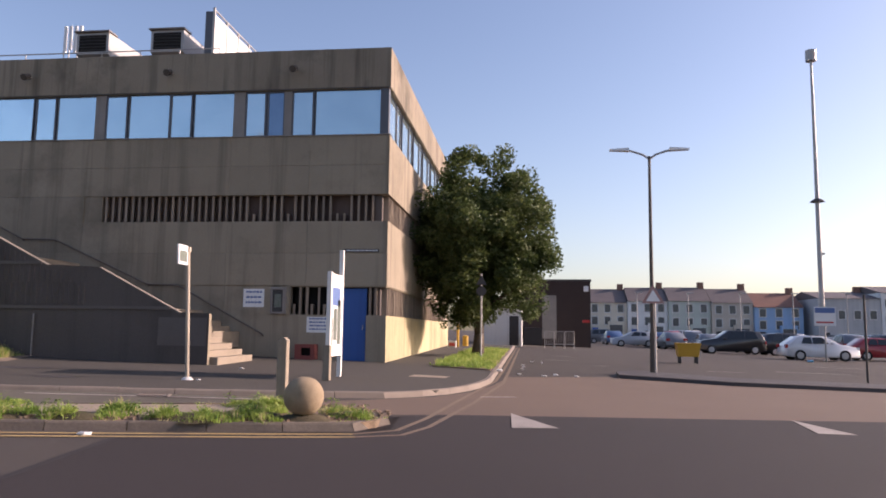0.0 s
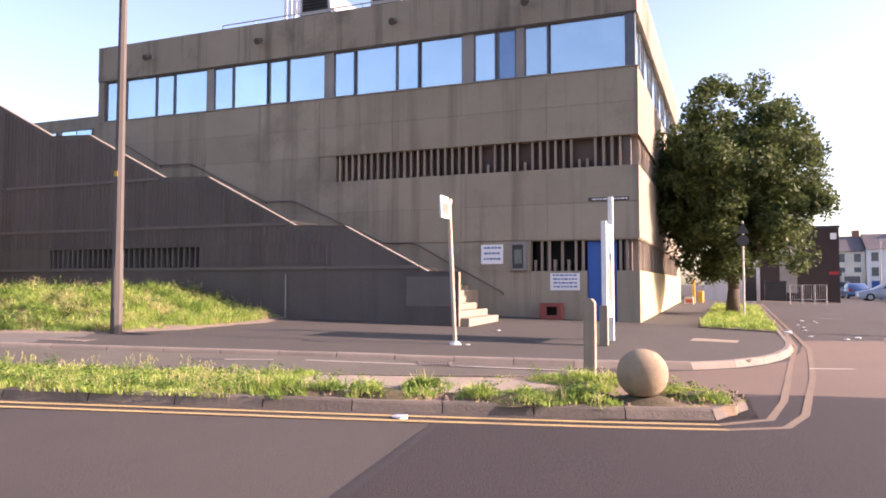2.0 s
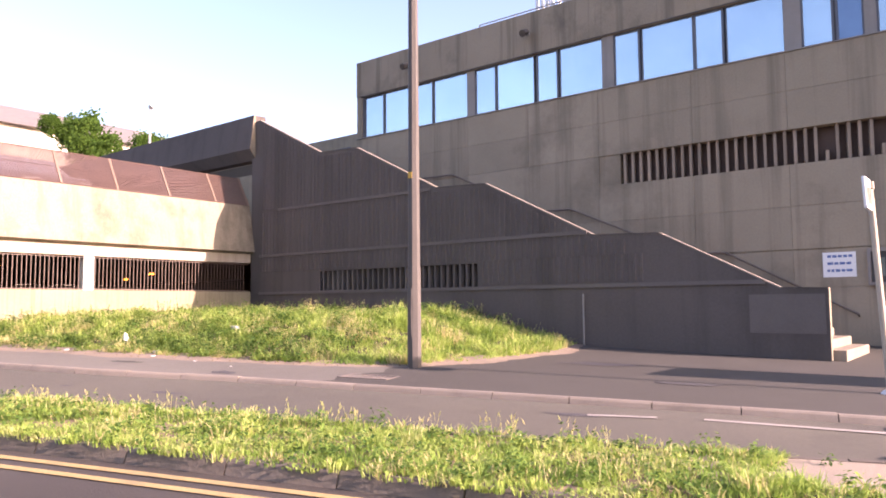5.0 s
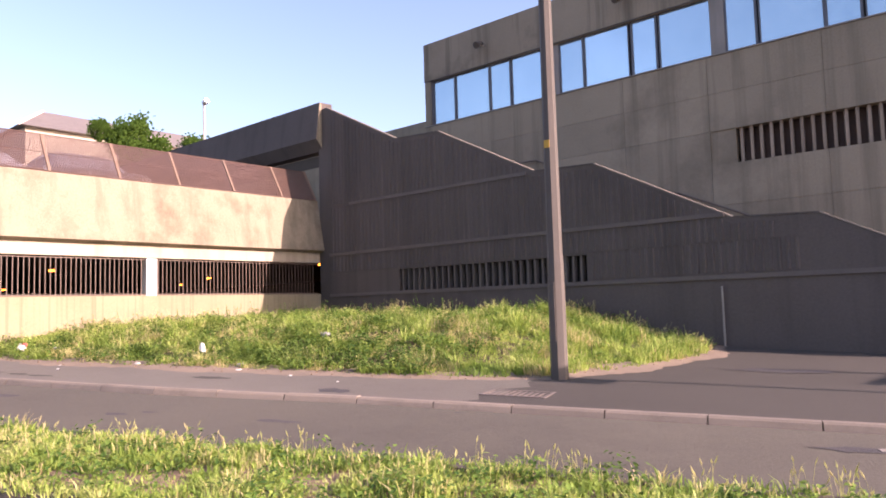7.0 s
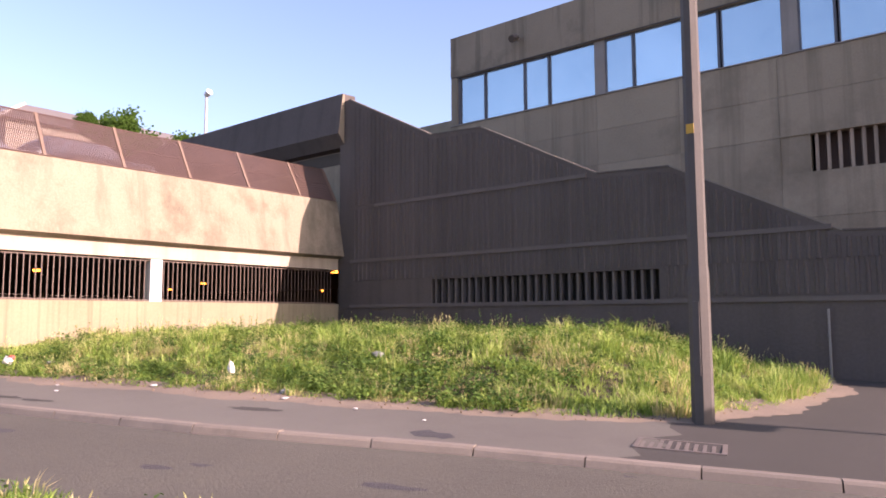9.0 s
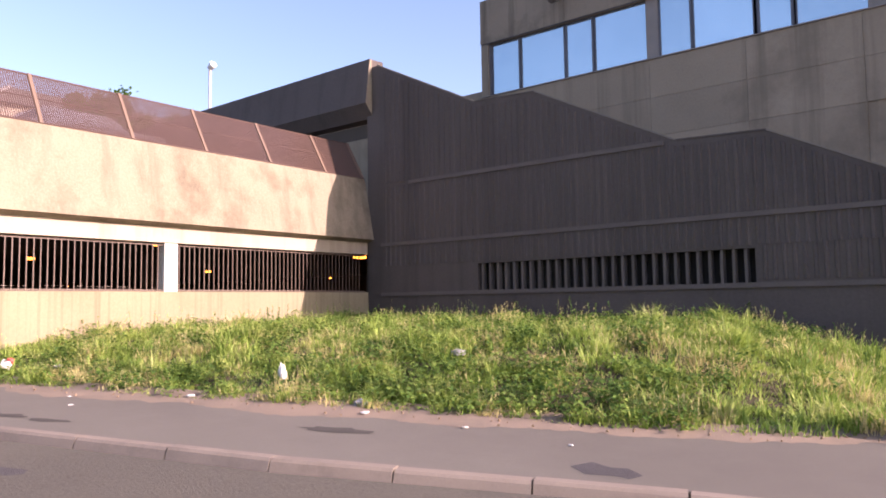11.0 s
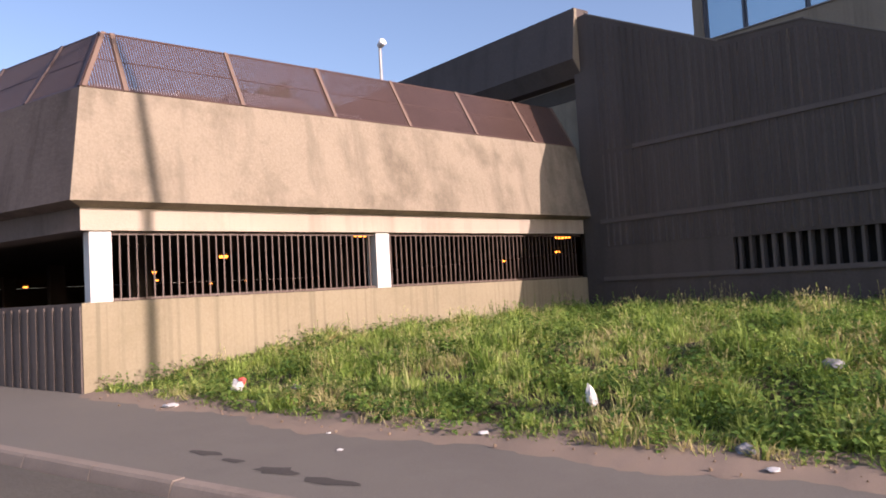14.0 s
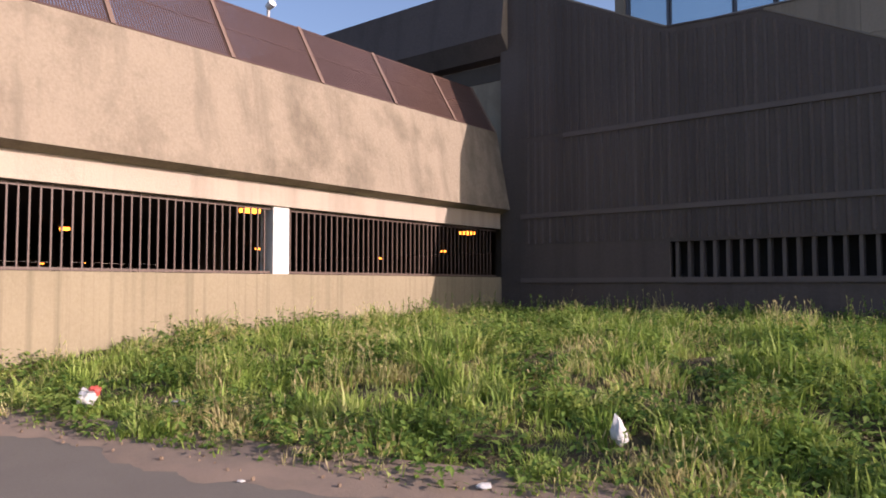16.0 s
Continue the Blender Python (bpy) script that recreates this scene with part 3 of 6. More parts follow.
for a, b2 in zip(PANEL_X, PANEL_X[1:]):
    for v0, v1 in ((WZ1 + 0.02, ROOF), (6.4, WZ0 - 0.03), (L1Z1, 6.4), (L0Z1 + 0.03, 3.55), (3.55, L1Z0)):
        if v0 == 3.55 and a < -14.8:
            skin(wall_south, a, b2, 3.55, L1Z1)
        else:
            skin(wall_south, a, b2, v0, v1)
for a, b2, v1 in ((-14.75, -12.05, L0Z1), (-12.05, -9.72, L0Z1), (-9.72, -7.56, L0Z0), (-7.56, -5.92, L0Z0), (-5.06, BX1 + 0.03, L0Z0)):
    skin(wall_south, a, b2, -0.05, v1)
skin(wall_south, -9.72, -7.56, L0Z0, L0Z1)
for k in range(7):
    a, b2 = BY - 0.035 + k * 2.5, BY - 0.035 + (k + 1) * 2.5
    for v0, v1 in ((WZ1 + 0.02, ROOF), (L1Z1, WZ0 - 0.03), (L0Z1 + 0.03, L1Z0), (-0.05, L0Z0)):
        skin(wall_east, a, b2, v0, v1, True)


# window band
def window(name, x0, x1, east=False, dark=False, open_=False):
    root = thing(name, Matrix.Identity(4), "dark framed office window of blue reflecting glass", "window")
    root["kind"] = "structure"
    f = 0.028 if x1 - x0 > 1.05 else 0.06
    y = BY + 0.1
    b = bmesh.new()
    for a0, a1, z0, z1 in ((x0, x0 + f, WZ0, WZ1), (x1 - f, x1, WZ0, WZ1), (x0 + f, x1 - f, WZ0, WZ0 + f), (x0 + f, x1 - f, WZ1 - f, WZ1)):
        if east:
            box(b, BX1 - 0.16, BX1 - 0.1, a0, a1, z0, z1)
        else:
            box(b, a0, a1, y, y + 0.06, z0, z1)
    part("window_frame", b, frame_dark, root)
    b = bmesh.new()
    if east:
        box(b, BX1 - 0.14, BX1 - 0.13, x0 + f, x1 - f, WZ0 + f, WZ1 - f)
    else:
        box(b, x0 + f, x1 - f, y + 0.025, y + 0.035, WZ0 + f, WZ1 - f)
    part("pane", b, glass_dark if dark else glass, root)


spans = [(-24.25, -23.28), (-23.22, -21.85), (-21.8, -20.98), (-20.92, -19.5), (-19.18, -18.36), (-18.31, -16.94), (-16.84, -16.1), (-16.02, -14.64), (-14.27, -13.5), (-13.42, -12.0), (-11.96, -11.2), (-11.12, -9.74), (-9.34, -8.64), (-8.58, -8.0), (-7.74, -7.02), (-6.95, -4.78)]
for k, (a, b2) in enumerate(spans):
    window("window_%d" % (k + 1), a - 0.018, b2 + 0.018, dark=k == 13)
for k, (a, b2) in enumerate(((-19.5, -19.18), (-14.64, -14.27), (-9.74, -9.34), (-8.0, -7.74))):
    setting("window_pier_%d" % (k + 1), boxed(a + 0.005, b2 - 0.005, BY + 0.07, BY + 0.24, WZ0, WZ1), pier_grey, "grey concrete pier between the windows", "wall")
setting("window_corner_1", boxed(BX1 - 0.3, BX1 - 0.03, BY + 0.04, BY + 0.28, WZ0, WZ1), frame_dark, "dark clad corner of the window band", "trim")
setting("window_corner_2", boxed(BX0 + 0.252, BX0 + 0.3, BY + 0.05, BY + 0.2, WZ0, WZ1), frame_dark, "dark clad corner of the window band", "trim")
y = BY + 0.4
k = len(spans)
while y < BACK - 1.6:
    for w in (1.45, 0.75):
        k += 1
        window("window_%d" % k, y, y + w, east=True)
        y += w + 0.06
    y += 0.28
b = bmesh.new()
box(b, BX0, BX1 + 0.06, BY - 0.07, BY + 0.24, WZ0 - 0.028, WZ0 - 0.002)
setting("window_sill", b, pier_grey, "long grey sill under the window band", "sill")
setting("window_head", boxed(BX0, BX1 + 0.02, BY - 0.02, BY + 0.2, WZ1 + 0.002, WZ1 + 0.018), frame_dark, "dark strip above the window band", "trim")

# louvre fins: concrete blades in the recessed bands
fin_mesh = {}


def fin(parent, x, y, z0, z1, yaw, mat, broken=0.0):
    key = (round(z1 - z0 - broken, 2), mat.name)
    dp = 0.07 if mat.name.startswith("grey") else 0.12
    if key not in fin_mesh:
        b = bmesh.new()
        hw = 0.024 if mat.name.startswith("grey") else 0.036
        box(b, -hw, hw, -dp, dp, 0, z1 - z0 - broken)
        me = bpy.data.meshes.new("fin")
        bmesh.ops.recalc_face_normals(b, faces=b.faces[:])
        b.to_mesh(me)
        b.free()
        me.materials.append(mat)
        fin_mesh[key] = me
    ob = new("fin", fin_mesh[key])
    ob.parent = parent
    ob.matrix_basis = pose(x, y, z0, 0, 0, yaw)
    return ob


rr = random.Random(3)
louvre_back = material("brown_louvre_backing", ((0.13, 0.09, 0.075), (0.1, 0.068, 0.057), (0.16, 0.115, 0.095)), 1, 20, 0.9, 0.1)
fin_conc = material("fin_concrete", ((0.29, 0.235, 0.185), (0.22, 0.175, 0.135), (0.35, 0.29, 0.23)), 1.5, 45, 0.9, 0.2, streak=0.5, per_piece=0.2)
louvre = thing("louvre_band", Matrix.Identity(4), "band of upright brown concrete louvre fins, some broken", "louvre")
louvre["kind"] = "structure"
x = -14.02
while x < BX1 - 0.3:
    fin(louvre, x, BY + 0.16, L1Z0, L1Z1, rr.uniform(-4, 4) + 14, fin_conc, rr.choice((0, 0, 0, 0, 0.6)) if -9 < x < -5.5 else 0)
    x += 0.232
y = BY + 0.5
while y < BACK - 2.2:
    fin(louvre, BX1 - 0.16, y, L1Z0, L1Z1, 90 + rr.uniform(-5, 5), fin_conc)
    y += 0.26
louvre_low = thing("lower_louvre_band", Matrix.Identity(4), "short band of upright brown concrete fins beside the blue door", "louvre")
louvre_low["kind"] = "structure"
for i in range(8):
    fin(louvre_low, -7.45 + i * 0.2, BY + 0.16, L0Z0, L0Z1, rr.uniform(-12, 12) + 14, fin_conc, rr.choice((0, 0, 0.55)))
for i in range(2):
    fin(louvre_low, -4.98 + i * 0.18, BY + 0.16, L0Z0, L0Z1, 5, fin_conc)
y = BY + 0.5
while y < BACK - 2.2:
    fin(louvre_low, BX1 - 0.16, y, L0Z0, L0Z1, 90 + rr.uniform(-5, 5), fin_conc)
    y += 0.26
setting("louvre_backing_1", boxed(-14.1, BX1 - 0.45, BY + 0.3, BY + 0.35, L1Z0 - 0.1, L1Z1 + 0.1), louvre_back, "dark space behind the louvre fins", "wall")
# sheet coloured black in place of real shade behind the fins
setting("louvre_backing_2", boxed(-7.5, BX1 - 0.45, BY + 0.42, BY + 0.47, 0.0, L0Z1 + 0.1), void, "near-black sheet painting the shade behind the lower fins", "wall")

# blue door
door = thing("door_1", pose(DOOR[0], BY + 0.09, DOOR[2]), "closed bright blue painted flush door", "door")
door["kind"] = "structure"
part("door_leaf", boxed(0.03, 0.79, 0, 0.05, 0.01, 2.27, bevel=0.004), blue_paint, door)
b = bmesh.new()
box(b, 0.002, 0.03, -0.03, 0.09, 0, 2.3), box(b, 0.79, 0.818, -0.03, 0.09, 0, 2.3), box(b, 0.03, 0.79, -0.03, 0.09, 2.27, 2.3)
part("door_frame", b, blue_paint, door)
b = bmesh.new()
tube(b, (0.71, -0.05, 1.0), (0.71, -0.05, 1.16), 0.012), tube(b, (0.71, 0, 1.08), (0.71, -0.05, 1.08), 0.012)
part("door_handle", b, galv, door, "steel pull handle")


# wall signs and boxes on the facade
def bars(parent, x0, x1, y, zs, h, mat, rnd, margin=0.05):
    for z in zs:
        b = bmesh.new()
        x = x0 + margin + rnd.uniform(0, 0.06)
        while x < x1 - margin - 0.05:
            w = rnd.uniform(0.05, 0.13)
            box(b, x, min(x + w, x1 - margin), y - 0.004, y, z, z + h)
            x += w + 0.025
        part("text_line", b, mat, parent)


def wall_sign(m, w, h, lines, label):
    s = thing("wall_sign", m, label, "sign", "wall signs")
    part("board", boxed(0, w, -0.012, 0.0, 0, h, bevel=0.003), sign_white, s)
    rnd = random.Random(int(w * 100))
    bars(s, 0, w, -0.0125, [h * (k + 0.75) / (lines + 0.5) for k in range(lines)], h * 0.1, sign_blue, rnd)


wall_sign(pose(-9.08, BY - 0.037, 1.82), 0.69, 0.58, 3, "white board with three blue text lines on concrete")
wall_sign(pose(-6.97, BY - 0.037, 1.04), 0.86, 0.49, 4, "white notice board with small blue text lines")
plate = thing("name_plate", pose(-5.85, BY - 0.037, 3.58), "long dark name plate with pale unreadable letters", "sign")
part("board", boxed(0, 1.15, -0.025, 0, 0, 0.1, bevel=0.004), steel_dark, plate)
rnd = random.Random(2)
bars(plate, 0, 1.15, -0.0255, [0.035], 0.035, sign_white, rnd)
cabinet = thing("display_case", pose(-8.15, BY - 0.037, 1.62), "grey framed wall display case with dark glass", "display case")
b = bmesh.new()
for q in ((0, 0.5, 0, 0.06), (0, 0.5, 0.76, 0.84), (0, 0.06, 0.06, 0.76), (0.4, 0.5, 0.06, 0.76)):
    box(b, q[0], q[1], -0.1, 0, q[2], q[3])
part("case_frame", b, pier_grey, cabinet)
part("case_glass", boxed(0.06, 0.4, -0.05, -0.04, 0.06, 0.76), steel_dark, cabinet)
b = bmesh.new()
box(b, 0.12, 0.34, -0.056, -0.05, 0.2, 0.62)
part("notice", b, poster_dark, cabinet, "dark printed notice")
bin_ = thing("red_crate", pose(-7.18, BY - 0.5, g(-7, 22)), "battered red plastic crate with a dark opening", "crate")
b = holed(0, 0.62, 0, 0.46, [(0.2, 0.5, 0.12, 0.36)], lambda u, v, d: (u, d, v), 0.04)
part("crate_front", b, red_plastic, bin_)
b = bmesh.new()
box(b, 0, 0.04, 0.042, 0.4, 0, 0.46), box(b, 0.58, 0.62, 0.042, 0.4, 0, 0.46), box(b, 0.042, 0.578, 0.36, 0.4, 0, 0.46), box(b, 0.042, 0.578, 0.042, 0.358, 0.4, 0.44)
part("crate_body", b, red_plastic, bin_)
# black panel paints the shade seen through the crate's opening
part("crate_inside", boxed(0.05, 0.57, 0.3, 0.34, 0.01, 0.39), void, bin_)


# flood lamps under the parapet
def flood_lamp(m):
    s = thing("flood_lamp", m, "small round grey bulkhead flood lamp on the parapet", "wall lamp", "parapet lamps")
    b = bmesh.new()
    tube(b, (0, 0, 0), (0, -0.18, -0.02), 0.03)
    part("bracket", b, galv, s)
    b = bmesh.new()
    tube(b, (0, -0.14, 0.03), (0.0, -0.4, -0.1), 0.085, 0.115, 14)
    part("lamp_head", b, lamp_paint, s)
    b = bmesh.new()
    tube(b, (0, -0.402, -0.101), (0, -0.415, -0.107), 0.1, 0.095, 14)
    part("lens", b, inner_conc, s)


for x in (-21.9, -17.0, -11.9, -7.6):
    flood_lamp(pose(x, BY - 0.037, 9.6))

# roof: rail, air units, louvred screen, antenna tower
rail = thing("roof_rail", Matrix.Identity(4), "thin galvanised safety rail along the flat roof", "railing")
b = bmesh.new()
tube(b, (-20.0, 24.0, 11.1), (-11.0, 24.0, 11.1), 0.022)
part("top_rail", b, galv, rail)
b = bmesh.new()
tube(b, (-20.0, 24.0, 10.7), (-11.0, 24.0, 10.7), 0.018)
part("mid_rail", b, galv, rail)
for k in range(7):
    b = bmesh.new()
    tube(b, (-20.0 + 1.5 * k, 24.0, 9.93), (-20.0 + 1.5 * k, 24.0, 11.1), 0.02)
    part("post", b, galv, rail)


def air_unit(m):
    s = thing("air_unit", m, "boxy grey rooftop ventilation hood with dark mouth", "ventilation unit", "rooftop units")
    b = bmesh.new()
    pts = [(0, 0, 0.4), (0, 0, 1.25), (0, 3.2, 1.25), (0, 3.2, 0.0), (0, 0.9, 0.0)]
    prism(b, pts, (1.3, 0, 0))
    part("duct_body", b, galv, s)
    part("hood_lip", boxed(-0.06, 1.36, -0.12, 0.5, 1.252, 1.3), pier_grey, s)
    # black sheet over the duct end paints the shade of its mouth
    part("dark_mouth", boxed(0.1, 1.2, -0.012, -0.003, 0.5, 1.15), void, s)
    for k in range(5):
        part("slat", boxed(0.1, 1.2, -0.05, -0.014, 0.54 + k * 0.125, 0.555 + k * 0.125), steel_dark, s)
    for x in (0.15, 1.05):
        for y in (1.1, 2.8):
            part("leg", boxed(x, x + 0.1, y, y + 0.1, -1.125, -0.002), galv, s)


air_unit(pose(-17.2, 25.0, 11.05))
air_unit(pose(-14.2, 25.0, 11.05))
scr = thing("roof_screen", pose(-11.6, 24.6, 9.93), "tall louvred metal screen panel standing on the roof", "screen")
for k in range(5):
    b = bmesh.new()
    box(b, 0, 0.08, k * 1.1, k * 1.1 + 0.08, 0, 3.0 if k == 0 else 2.9)
    part("post", b, galv, scr)
for k in range(4):
    part("screen_panel", boxed(0.02, 0.05, k * 1.1 + 0.085, k * 1.1 + 1.095, 0.9, 2.75), sign_white, scr)
part("end_plate", boxed(-0.28, -0.005, 0.0, 0.05, 0.6, 2.85), frame_dark, scr)
b = bmesh.new()
tube(b, (0.04, 0.04, 2.92), (0.04, 4.5, 2.92), 0.03)
part("top_rail", b, galv, scr)
tower = thing("antenna_tower", pose(-21.0, 30.0, 9.93), "small lattice antenna tower with aerials on the roof", "antenna")
b = bmesh.new()
for x in (0, 0.6):
    for y in (0, 0.6):
        tube(b, (x, y, 0), (x, y, 4.6), 0.03, seg=6)
        part("mast_leg", b, galv, tower)
        b = bmesh.new()
for k in range(9):
    z = 0.3 + k * 0.5
    for p, q in (((0, 0), (0.6, 0)), ((0.6, 0), (0.6, 0.6)), ((0.6, 0.6), (0, 0.6)), ((0, 0.6), (0, 0))):
        tube(b, (*p, z), (*q, z + (0.5 if k % 2 and z < 4 else 0)), 0.016, seg=5)
tagged(part("lattice", b, galv, tower), kind="stuff")
for k in range(4):
    part("aerial", boxed(-0.2 + 0.25 * k, -0.08 + 0.25 * k, -0.15, -0.05, 3.6 + 0.2 * (k % 2), 4.9), sign_white, tower)

# lower wing west of the office block
wing = setting("wall_wing", boxed(-48.0, BX0 - 0.002, 24.0, 34.0, 3.12, 8.15), concrete, "lower concrete wing beyond the stairs", "wall")
for k in range(5):
    s = thing("wing_window", pose(-28.2 - 2.0 * k, 23.99, 6.9), "dark framed window in the lower wing", "window", "wing windows")
    part("window_frame", boxed(0, 1.75, -0.03, 0.0, 0, 0.75), frame_dark, s)
    part("pane", boxed(0.06, 0.85, -0.036, -0.031, 0.06, 0.69), glass, s)
    part("pane", boxed(0.9, 1.69, -0.036, -0.031, 0.06, 0.69), glass, s)

# ---- outer stair with its ribbed wall ----
SY = 17.9
PROFILE = [(-24.4, 7.2), (-21.48, 5.75), (-19.98, 5.68), (-17.08, 4.23), (-15.56, 4.17), (-12.7, 2.73), (-11.22, 2.67), (-8.93, 1.5), (-8.15, 1.48)]


def top_of(x, prof=PROFILE):
    for (ax, az), (bx, bz) in zip(prof, prof[1:]):
        if ax <= x <= bx:
            return az + (bz - az) * (x - ax) / (bx - ax)
    return prof[0][1] if x < prof[0][0] else prof[-1][1]


LOW = (-21.48, -15.82, 1.67, 2.25)
bm = bmesh.new()
cuts = sorted({-24.75, *(p[0] for p in PROFILE), LOW[0], LOW[1]})
for a, b2 in zip(cuts, cuts[1:]):
    ta, tb = top_of(a), top_of(b2)
    spans_z = [((-0.3, -0.3), (ta, tb))]
    if LOW[0] - 0.01 < (a + b2) / 2 < LOW[1]:
        spans_z = [((-0.3, -0.3), (LOW[2], LOW[2])), ((LOW[3], LOW[3]), (ta, tb))]
    for (za, zb), (ya, yb) in spans_z:
        prism(bm, [(a, SY, za), (b2, SY, zb), (b2, SY, yb), (a, SY, ya)], (0, 0.13, 0))
bmesh.ops.remove_doubles(bm, verts=bm.verts[:], dist=0.001)
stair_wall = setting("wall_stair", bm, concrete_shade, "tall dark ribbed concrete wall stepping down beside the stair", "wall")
ledge_mat = material("ledge_concrete", ((0.128, 0.109, 0.1), (0.1, 0.085, 0.078), (0.165, 0.142, 0.13)), 1.5, 50, 0.9, 0.2, coords="World")
coping = material("coping_concrete", ((0.22, 0.19, 0.16), (0.18, 0.155, 0.13), (0.26, 0.23, 0.19)), 1.5, 50, 0.9, 0.2, coords="World")
# upright ribs cast on the wall
for z0, z1, x0, x1 in ((4.27, 9.0, -24.2, -16.0), (2.86, 4.17, -24.2, -12.2), (2.3, 2.76, -24.2, -12.0), (1.72, 2.3, -15.7, -11.6), (2.86, 4.2, -12.2, -11.4)):
    bm = bmesh.new()
    x = x0
    while x < x1:
        a, c = x, x + 0.075
        ta, tc = min(z1, top_of(a) - 0.1), min(z1, top_of(c) - 0.1)
        if min(ta, tc) > z0 + 0.05:
            j = rr.uniform(0, 0.01)
            loft(bm, [(a, SY, z0), (a + 0.02, SY - 0.02 - j, z0), (c - 0.02, SY - 0.02 - j, z0), (c, SY, z0)],
                 [(a, SY, ta), (a + 0.02, SY - 0.02 - j, ta), (c - 0.02, SY - 0.02 - j, tc), (c, SY, tc)])
        x += 0.15
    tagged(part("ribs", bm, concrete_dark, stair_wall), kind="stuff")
for z0, x0, x1 in ((2.77, -24.3, -12.85), (1.595, -24.3, -9.2), (4.18, -23.4, -17.3)):
    part("ledge", boxed(x0, x1, SY - 0.036, SY - 0.002, z0, z0 + 0.085), ledge_mat, stair_wall, "paler ledge course")
part("flush_panel", boxed(-9.5, -8.2, SY - 0.012, SY - 0.002, 0.68, 1.4), ledge_mat, stair_wall, "smooth paler cast panel")
for (ax, az), (bx, bz) in zip(PROFILE, PROFILE[1:]):
    bm = bmesh.new()
    prism(bm, [(ax, SY - 0.012, az + 0.002), (bx, SY - 0.012, bz + 0.002), (bx, SY - 0.012, bz + 0.03), (ax, SY - 0.012, az + 0.03)], (0, 0.15, 0))
    part("coping", bm, coping if abs(az - bz) > 0.3 else concrete_dark, stair_wall)
low_louvre = thing("stair_wall_louvre", Matrix.Identity(4), "row of upright grey concrete fins in the stair wall", "louvre")
low_louvre["kind"] = "structure"
fin_grey = material("grey_fin_concrete", ((0.13, 0.112, 0.103), (0.1, 0.087, 0.08), (0.165, 0.143, 0.13)), 1.5, 45, 0.9, 0.2, streak=0.4, per_piece=0.15)
x = -21.38
while x < -15.85:
    fin(low_louvre, x, SY + 0.1, LOW[2], LOW[3], rr.uniform(-4, 4), fin_grey)
    x += 0.2
# another black sheet; the recess shade is its colour
setting("louvre_backing_3", boxed(-21.6, -15.7, SY + 0.26, SY + 0.3, 1.5, 2.4), void, "near-black sheet painting the shade behind the stair wall fins", "wall")
# thin waste pipe on the wall
pipe = thing("wall_pipe", pose(-12.95, SY - 0.06, g(-13, 18)), "thin pale pipe running up the ribbed wall", "pipe")
b = bmesh.new()
tube(b, (0, 0, 0), (0, 0, 1.12), 0.02)
part("tube", b, pier_grey, pipe)

# the steps
stair = thing("stair", Matrix.Identity(4), "worn pale concrete outside stair with three landings", "stair")
x, z = -7.92, g(-8, 19) + 0.02
step_mat = material("worn_step_concrete", ((0.26, 0.215, 0.165), (0.2, 0.166, 0.127), (0.31, 0.262, 0.205)), 1.2, 30, 0.9, 0.2, stain=(0.12, 0.1, 0.078), coords="World")
levels = []
rise = (1.7 - z) / 9
for flight in range(4):
    for k in range(9):
        z += rise
        levels.append((x, x - 0.31 - (1.55 if k == 8 and flight < 3 else 0.0), z))
        x = levels[-1][1]
    rise = 1.5 / 9
for x1, x0, z in levels:
    part("step", boxed(x0, x1, SY + 0.132, 20.4 if z < 1.0 else 22.4, z - 0.5 if z > 0.8 else -0.1, z, bevel=0.012), step_mat, stair)
# parapet's sunny end: a lighter concrete puts the sunlight into the colour
setting("stair_end", boxed(-8.15, -8.135, SY - 0.0, SY + 0.13, 0.1, 1.5), concrete_pale, "end face of the stair parapet, paled to look sunlit", "wall")
# steel handrail on the facade side
INNER = [(-23.6, 6.75), (-21.4, 5.6), (-20.0, 5.58), (-16.8, 4.07), (-15.65, 4.05), (-12.3, 2.58), (-11.28, 2.56), (-8.38, 1.02)]
rail_brown = material("rusty_rail_paint", ((0.136, 0.112, 0.096), (0.104, 0.086, 0.075), (0.192, 0.152, 0.125)), 2, 40, 0.7, 0.1)
hand = thing("handrail", Matrix.Identity(4), "dark steel handrail following the stair flights", "railing")
for (ax, az), (bx, bz) in zip(INNER, INNER[1:]):
    b = bmesh.new()
    tube(b, (ax, 22.33, az - 0.05), (bx, 22.33, bz - 0.05), 0.024, seg=8)
    part("rail", b, rail_brown, hand)
for x, z in INNER:
    b = bmesh.new()
    tube(b, (x, 22.42, z - 0.11), (x, 22.33, z - 0.05), 0.02, seg=8)
    part("bracket", b, rail_brown, hand)

# deck parapet west of the stair: leans outwards at its head
bm = bmesh.new()
PARAPET = [(SY + 0.4, 5.95), (SY + 0.04, 5.95), (SY - 0.22, 6.28), (SY - 0.07, 7.4), (SY + 0.4, 7.42)]
loft(bm, [(-24.6, y, z) for y, z in PARAPET], [(-50.0, y, z) for y, z in PARAPET])
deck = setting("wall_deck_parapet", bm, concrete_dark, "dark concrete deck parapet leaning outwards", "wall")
# thin sheet on the parapet's end, coloured paler to carry the sunlight there
bm = bmesh.new()
prism(bm, [(-24.598, SY - 0.003, 6.02), (-24.598, SY - 0.21, 6.285), (-24.598, SY - 0.066, 7.39), (-24.598, SY - 0.003, 7.39)], (0.012, 0, 0))
part("end_face", bm, concrete_pale, deck)
setting("deck_slab", boxed(-50.0, -24.0, SY + 0.222, 23.9, 5.55, 5.88), inner_conc, "underside of the upper deck", "floor")
